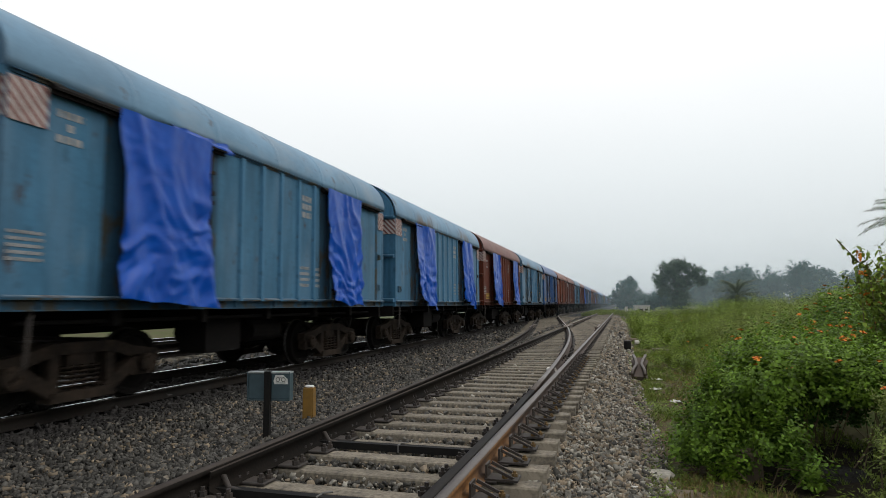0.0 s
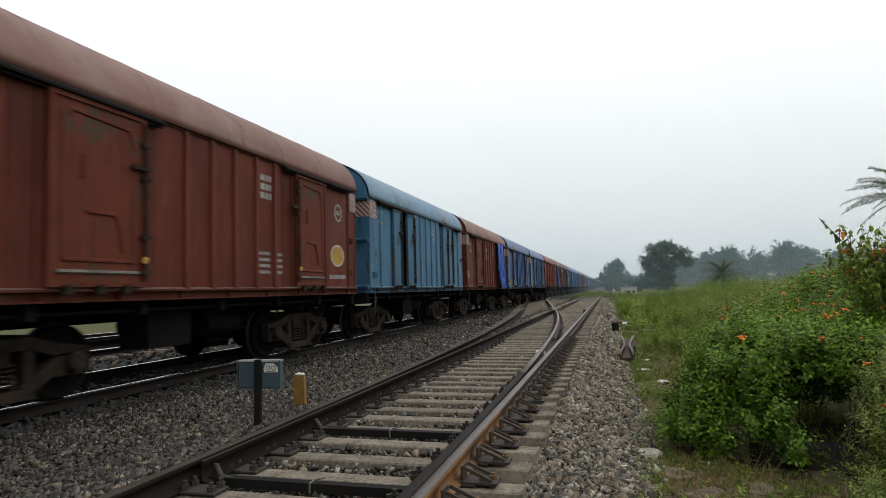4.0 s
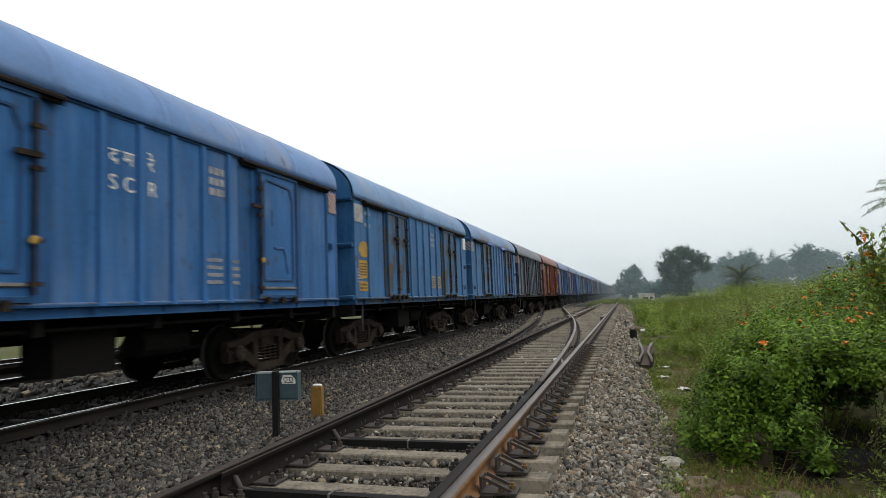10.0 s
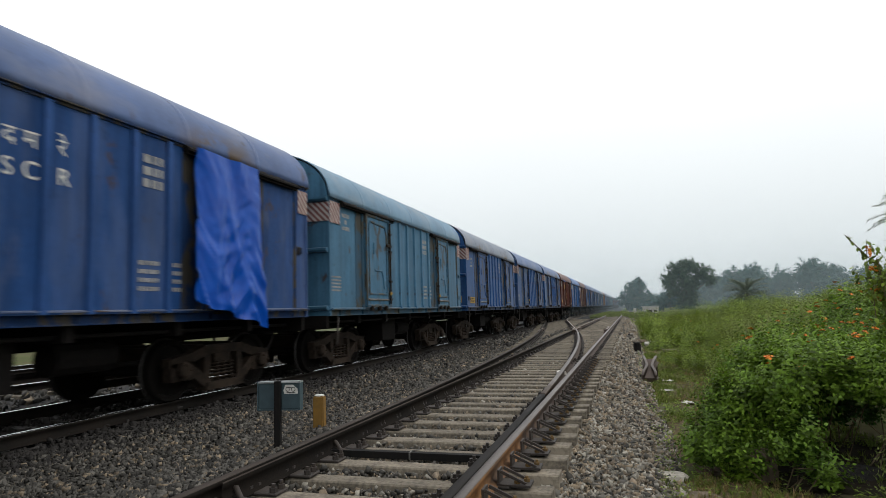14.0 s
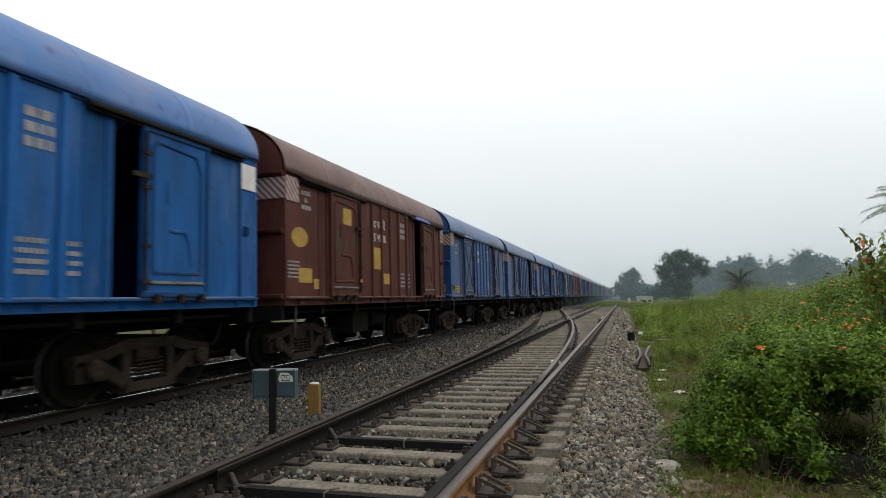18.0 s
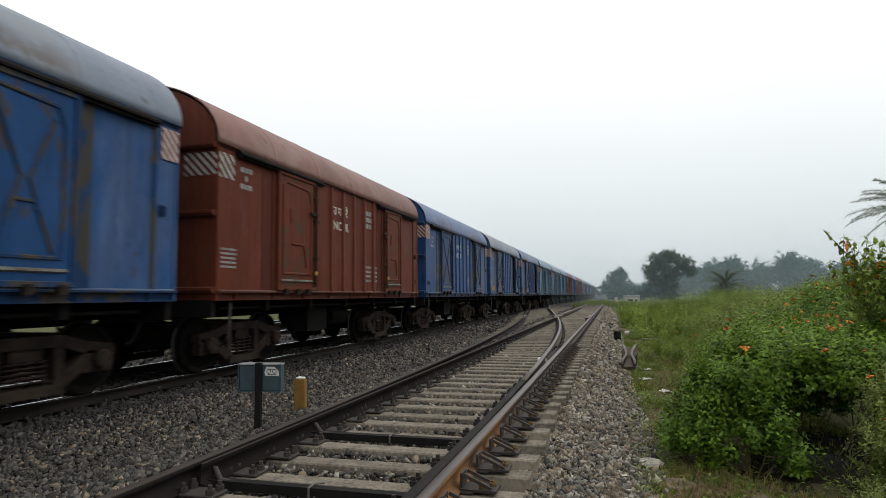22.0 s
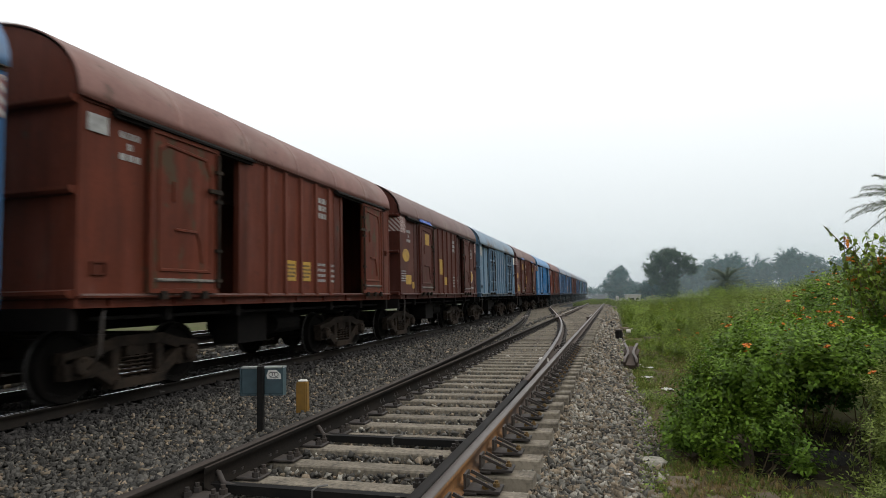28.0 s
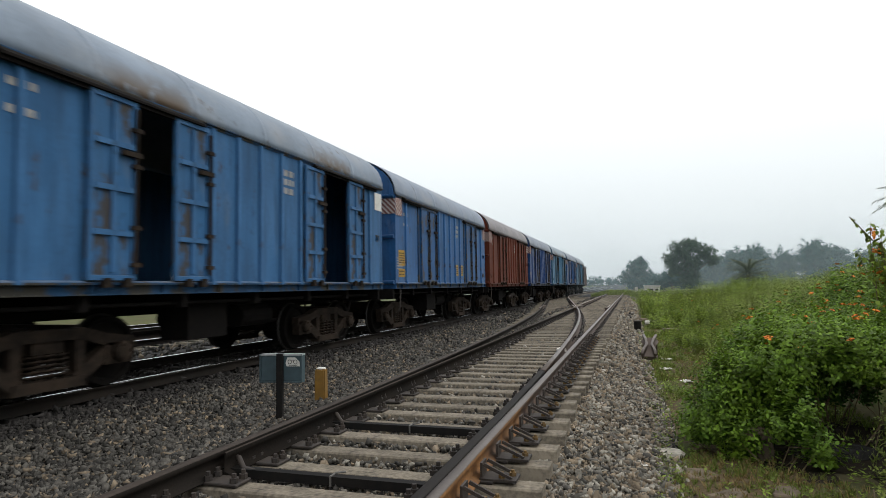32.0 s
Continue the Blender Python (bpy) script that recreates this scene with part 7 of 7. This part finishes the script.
def grass():
    """Tufts of grass and small herbs over the earth beside the ballast."""
    r = np.random.default_rng(15)
    blade = []
    faces = []
    for i in range(8):
        a, lean, h = i * 2.4, r.uniform(0.15, 0.7), r.uniform(0.6, 1.0)
        c, s = math.cos(a), math.sin(a)
        w = 0.05
        o = r.uniform(-0.16, 0.16, 2)
        blade += [(o[0] - s * w, o[1] + c * w, 0), (o[0] + s * w, o[1] - c * w, 0), (o[0] + c * lean * 0.5 + s * w * 0.6, o[1] + s * lean * 0.5 - c * w * 0.6, h * 0.6), (o[0] + c * lean, o[1] + s * lean, h)]
        faces += [(4 * i, 4 * i + 1, 4 * i + 2), (4 * i, 4 * i + 2, 4 * i + 3)]
    zones = [(9000, 0.18, 2.4, 3.0, 16, 0.055), (11000, 0.3, 7.0, 10, 30, 0.085), (6000, 0.4, 16, 25, 90, 0.30), (3000, -4.5, 3, 72, 100, 0.35), (1600, -27, -21.5, 5, 60, 0.30)]
    P, Sc = [], []
    for n, x0, x1, y0, y1, h in zones:
        x, y = r.uniform(x0, x1, n), r.uniform(y0, y1, n)
        patch = np.array([noise.noise(Vector((a * 0.9, b * 0.9, 4.0))) for a, b in zip(x, y)])
        keep = (patch > -0.12) | (x > 2.2)
        x, y = x[keep], y[keep]
        path = ((x > 1.15) & (x < 2.4) & (y > 5.7) & (y < 7.3)) | ((x > 0.35) & (x < 1.0) & (y < 5.4)) | (np.hypot((x - 0.95) / 0.5, (y - 11.2) / 1.2) < 0.9) | (np.hypot((x - 1.2) / 0.4, (y - 14.5) / 1.6) < 0.9)
        path &= r.uniform(0, 1, len(x)) < 0.7
        x, y = x[~path], y[~path]
        z = np.where(x < 0.45, np.maximum(bed_z(x), ground_z(x, y)), ground_z(x, y))
        P.append(np.stack([x, y, z - 0.01], 1))
        Sc.append(h * r.uniform(0.6, 1.6, len(x)))
    P, Sc = np.concatenate(P), np.concatenate(Sc)
    me = scatter("grass", np.array(blade), np.array(faces), P, turns(len(P), r, 0.15), Sc, M["grass"])
    stuff("grass", me, "patchy green and yellowish grass beside the ballast", "grass")
    n = 6500
    x, y = r.uniform(0.15, 2.4, n), 3.2 + 20 * r.uniform(0, 1, n) ** 1.2
    patch = np.array([noise.noise(Vector((a * 1.1, b * 0.8, 14.0))) for a, b in zip(x, y)])
    keep = (patch > 0.02) & ~((x > 1.15) & (x < 2.4) & (y > 5.7) & (y < 7.3))
    x, y = x[keep], y[keep]
    z = np.where(x < 0.45, np.maximum(bed_z(x), ground_z(x, y)), ground_z(x, y))
    me = scatter("dry_grass", np.array(blade), np.array(faces), np.stack([x, y, z - 0.01], 1), turns(len(x), r, 0.5), 0.055 * r.uniform(0.6, 1.6, len(x)), M["dry_grass"])
    stuff("dry_grass", me, "dry straw-coloured grass on trodden earth", "grass")
    n = 6000
    x, y = r.uniform(0.12, 2.2, n), 3.2 + 19 * r.uniform(0, 1, n) ** 1.3
    keep = ~((x > 0.35) & (y < 5.7) & (r.uniform(0, 1, n) < 0.72)) & ~((x > 1.15) & (x < 2.4) & (y > 5.7) & (y < 7.3))
    x, y = x[keep], y[keep]
    co, fs = shoot(3, 0.7, 0.5, random.Random(2))
    me = scatter("herbs", co, fs, np.stack([x, y, np.maximum(ground_z(x, y), np.where(x < 0.45, bed_z(x), -9))], 1), turns(len(x), r, 0.3), 0.03 + 0.10 * r.uniform(0, 1, len(x)) ** 2.2, M["weed"])
    stuff("herbs", me, "small broad-leaved herbs at the edge of the gravel", "weeds")


grass()


def tree(name, label, at, height, lobes, n, leaf_size, leaf_mat, seed, group="trees"):
    """A tree: tapered trunk, limbs to each lobe, and a crown of many small leaf sprays with gaps."""
    r = np.random.default_rng(seed)
    t = thing(name, label, "tree", at, 0, group)
    bm = bmesh.new()
    tube(bm, [(0, 0, -0.4), (0.02 * height, 0, height * 0.2), (-0.01 * height, 0, height * 0.42), (0, 0, height * 0.62)], [height * 0.035, height * 0.026, height * 0.018, height * 0.008], 8)
    for x, y, z, rx, ry, rz in lobes:
        a = Vector((0, 0, height * 0.22 + 0.25 * z))
        e = Vector((x, y, z))
        tube(bm, [a, (a + e) / 2 + Vector((0, 0, -0.04 * height)), e], [height * 0.014, height * 0.009, height * 0.003], 6)
    part("trunk", bm, M["bark"], t)
    lob = np.array(lobes, float)
    w = lob[:, 3] * lob[:, 5]
    pick = r.choice(len(lob), n, p=w / w.sum())
    d = r.normal(0, 1, (n, 3))
    d /= np.linalg.norm(d, axis=1, keepdims=True)
    rad = r.uniform(0.12, 1.0, n) ** 0.5
    lump = np.array([0.85 * noise.noise(Vector((v[0] * 2.4 + seed, v[1] * 2.4, v[2] * 2.4))) + 0.2 * noise.noise(Vector((v[0] * 6, v[1] * 6 + seed, v[2] * 6))) for v in d])
    p = lob[pick, :3] + d * lob[pick, 3:] * (rad * (1 + lump))[:, None]
    spray_co, spray_f = shoot(3, 0.8, 0.70, random.Random(seed), LEAF, LEAF_F)
    me = scatter("crown", spray_co, spray_f, p, toward(d + np.array([0, 0, 0.3]) + r.normal(0, 0.5, d.shape), r), leaf_size * r.uniform(0.6, 1.3, n), leaf_mat)
    part("crown", me, None, t)
    return t


tree("broadleaf_tree", "tall dark broad-leaved tree with an uneven crown in the mist", (9.6, 115, -0.5), 9.4,
     [(-1.2, 0, 7.3, 1.9, 1.8, 1.6), (0.6, 0.3, 8.2, 1.5, 1.5, 1.1), (-2.8, 0, 5.6, 1.3, 1.3, 1.1), (2.6, 0, 6.9, 1.7, 1.6, 1.3), (3.9, 0, 5.6, 1.2, 1.3, 1.0), (0.3, 0, 5.2, 2.0, 1.6, 1.5), (-2.2, 0, 3.9, 1.3, 1.2, 1.0), (0.2, 0, 3.0, 1.5, 1.4, 1.4), (0.0, 0, 1.4, 1.6, 1.4, 1.3)], 2700, 0.46, M["tree"], 31)
tree("broadleaf_tree", "rounded tree beyond the siding with haze put into its leaf colour", (1.6, 170, -0.6), 8.4,
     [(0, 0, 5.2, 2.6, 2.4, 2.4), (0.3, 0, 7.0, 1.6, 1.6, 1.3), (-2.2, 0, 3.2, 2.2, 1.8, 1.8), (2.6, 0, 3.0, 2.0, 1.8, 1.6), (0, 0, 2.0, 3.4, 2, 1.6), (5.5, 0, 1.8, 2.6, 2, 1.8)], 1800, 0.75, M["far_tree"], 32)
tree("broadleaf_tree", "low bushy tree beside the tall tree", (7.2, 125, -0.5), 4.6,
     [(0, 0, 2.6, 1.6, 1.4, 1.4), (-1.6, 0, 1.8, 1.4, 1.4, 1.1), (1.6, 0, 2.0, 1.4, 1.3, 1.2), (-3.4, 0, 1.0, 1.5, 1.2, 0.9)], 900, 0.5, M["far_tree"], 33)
wood = random.Random(9)
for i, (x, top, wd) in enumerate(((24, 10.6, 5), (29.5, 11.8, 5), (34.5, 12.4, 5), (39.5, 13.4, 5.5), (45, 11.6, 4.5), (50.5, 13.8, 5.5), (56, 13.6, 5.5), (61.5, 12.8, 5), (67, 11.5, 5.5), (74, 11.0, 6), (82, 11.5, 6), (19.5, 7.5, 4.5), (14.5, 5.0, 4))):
    tree("woodland_tree", "tree of the distant wood with haze put into its leaf colour", (x, 210 + wood.uniform(-12, 12), -0.8), top + 0.8,
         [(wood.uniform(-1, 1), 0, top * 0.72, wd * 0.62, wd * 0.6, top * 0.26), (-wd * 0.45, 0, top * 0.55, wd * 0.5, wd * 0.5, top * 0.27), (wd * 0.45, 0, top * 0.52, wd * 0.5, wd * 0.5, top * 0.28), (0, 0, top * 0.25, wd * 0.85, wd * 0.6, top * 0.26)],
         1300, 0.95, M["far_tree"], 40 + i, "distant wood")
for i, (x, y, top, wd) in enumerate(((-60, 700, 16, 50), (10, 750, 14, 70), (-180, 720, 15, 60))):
    tree("woodland_tree", "line of trees on the horizon with haze put into its leaf colour", (x, y, -1), top * 0.7,
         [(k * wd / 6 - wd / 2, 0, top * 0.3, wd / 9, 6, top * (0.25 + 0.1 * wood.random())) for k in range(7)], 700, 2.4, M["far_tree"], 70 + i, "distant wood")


def palm(name, label, at, trunk, spread, n, seed, lean=0.0, droop=1.0, rises=(-0.6, 1.4)):
    """A date palm: ringed trunk and arching fronds with many narrow leaflets."""
    r = random.Random(seed)
    t = thing(name, label, "palm tree", at, 0, "palms")
    bm = bmesh.new()
    pts = [(lean * (i / 8) ** 2, 0, trunk * i / 8) for i in range(9)]
    tube(bm, [(0, 0, -0.4), *pts], [0.22 + 0.015 * (i % 2) for i in range(10)], 9)
    part("trunk", bm, M["bark"], t)
    top = Vector(pts[-1])
    for k in range(n):
        a = k * 2.399 + r.uniform(-0.2, 0.2)
        rise = r.uniform(*rises)
        L = spread * r.uniform(0.85, 1.1)
        co, fs = [], []
        def along(s):
            out = L * s * math.cos(rise * (1 - s * 0.4)) if rise > 0 else L * s * 0.9
            up = L * (math.sin(rise) * s - droop * 0.55 * s * s)
            return Vector((out * math.cos(a), out * math.sin(a), up))
        side = Vector((-math.sin(a), math.cos(a), 0))
        for i in range(56):
            s = 0.14 + 0.84 * i / 55
            p, q = along(s), along(min(1.02, s + 0.05))
            f = (q - p).normalized()
            wdt, ln = 0.0055 * spread, L * 0.17 * (1.1 - 0.75 * s) * (0.5 + min(1, s * 3) * 0.5)
            for sg in (-1, 1):
                tip = p + f * ln * 0.55 + side * sg * ln * 0.5 + Vector((0, 0, ln * r.uniform(-0.6, 0.7)))
                b = len(co)
                co += [tuple(p - f * wdt), tuple(p + f * wdt), tuple((p + tip) / 2 + f * wdt + Vector((0, 0, wdt))), tuple(tip)]
                fs += [(b, b + 1, b + 2), (b, b + 2, b + 3)]
        for i in range(8):
            p, q = along(i / 8), along((i + 1) / 8)
            b = len(co)
            w = 0.018 * spread * (1 - i / 10)
            co += [tuple(p - side * w), tuple(p + side * w), tuple(q + side * w * 0.85), tuple(q - side * w * 0.85), tuple((p + q) / 2 - Vector((0, 0, w)))]
            fs += [(b, b + 1, b + 2), (b, b + 2, b + 3), (b, b + 1, b + 4), (b + 2, b + 3, b + 4)]
        part("frond", from_arrays("frond", co, fs, M["palm"]), None, t, "", tuple(top))


palm("date_palm", "young date palm with arching fronds in the scrub", (11.6, 70, -0.3), 2.2, 2.9, 70, 51, 0.0, 0.75, (-1.2, 1.5))
palm("date_palm", "tall date palm rising behind the bushes", (9.3, 22, 0.2), 3.4, 2.0, 46, 52, 0.0, 0.8, (-0.2, 1.35))
palm("date_palm", "small date palm among the weeds", (13.5, 150, -0.4), 2.0, 3.0, 22, 53)


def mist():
    """Distance haze imitated by flat translucent sheets added before the trees: a few veils, one behind the other."""
    m = bpy.data.materials.new("haze_sheet")
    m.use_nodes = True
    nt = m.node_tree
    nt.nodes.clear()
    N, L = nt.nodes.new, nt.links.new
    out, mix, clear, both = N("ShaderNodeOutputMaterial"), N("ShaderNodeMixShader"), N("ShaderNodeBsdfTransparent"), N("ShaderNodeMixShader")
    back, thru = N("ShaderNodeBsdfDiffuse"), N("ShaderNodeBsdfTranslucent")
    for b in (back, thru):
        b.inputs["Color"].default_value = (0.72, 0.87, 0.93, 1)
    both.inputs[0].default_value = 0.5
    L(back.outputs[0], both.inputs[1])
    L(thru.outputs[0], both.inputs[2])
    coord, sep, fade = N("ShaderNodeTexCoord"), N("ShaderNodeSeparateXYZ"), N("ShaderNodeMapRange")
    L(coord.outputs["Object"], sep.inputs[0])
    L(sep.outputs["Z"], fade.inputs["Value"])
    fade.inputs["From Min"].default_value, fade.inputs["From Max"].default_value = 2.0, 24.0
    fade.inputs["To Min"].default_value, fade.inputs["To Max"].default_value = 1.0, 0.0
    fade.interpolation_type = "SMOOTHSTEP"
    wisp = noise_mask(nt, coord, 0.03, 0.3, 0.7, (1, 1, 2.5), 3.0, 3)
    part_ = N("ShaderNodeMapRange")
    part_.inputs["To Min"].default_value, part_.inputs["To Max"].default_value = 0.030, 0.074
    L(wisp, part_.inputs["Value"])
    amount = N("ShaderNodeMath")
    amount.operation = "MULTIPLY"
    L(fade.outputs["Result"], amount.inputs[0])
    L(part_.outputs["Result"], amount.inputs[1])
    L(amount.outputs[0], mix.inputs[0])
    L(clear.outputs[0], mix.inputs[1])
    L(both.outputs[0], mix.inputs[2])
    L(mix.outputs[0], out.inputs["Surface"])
    t = thing("mist", "flat translucent sheets standing in for haze before the distant trees", "mist", (0, 0, -1), 0, "", "stuff")
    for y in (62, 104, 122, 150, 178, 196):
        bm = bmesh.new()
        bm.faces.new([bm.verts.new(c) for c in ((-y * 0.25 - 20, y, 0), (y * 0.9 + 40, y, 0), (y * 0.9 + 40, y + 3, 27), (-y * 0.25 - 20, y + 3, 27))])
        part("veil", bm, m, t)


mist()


# ---- what moves ----
def train_y(t):
    """Where the far end of the second wagon stands, in metres along the line, at t seconds."""
    return TRAIN_START - 16.663 * t - 0.00668 * t * t + 0.0000668 * t ** 3


def motions():
    seconds = [0.0, *range(1, 32), 32.0]
    for i, w in enumerate([*wagons, van]):
        off = (i - 1) * WAGON_PITCH - LENGTH
        walk(w, [(t, pose(MAIN_X, train_y(t) + off, MAIN_Z)) for t in seconds])
    # the wheels roll: every axle on the same side of its bogie turns alike
    steps = [i / FPS for i in range(32 * FPS + 1)]
    for v, sets in axles.items():
        lead = sets[0]
        walk(lead, [(t, Matrix.Translation((0, v, 0.46)) @ Matrix.Rotation((TRAIN_START - train_y(t)) / 0.46, 4, "X")) for t in steps])
        for other in sets[1:]:
            other.rotation_mode = "QUATERNION"
            other.animation_data_create()
            other.animation_data.action = lead.animation_data.action
            other.animation_data.action_slot = lead.animation_data.action_slot


TRAIN_START = 14.50
motions()
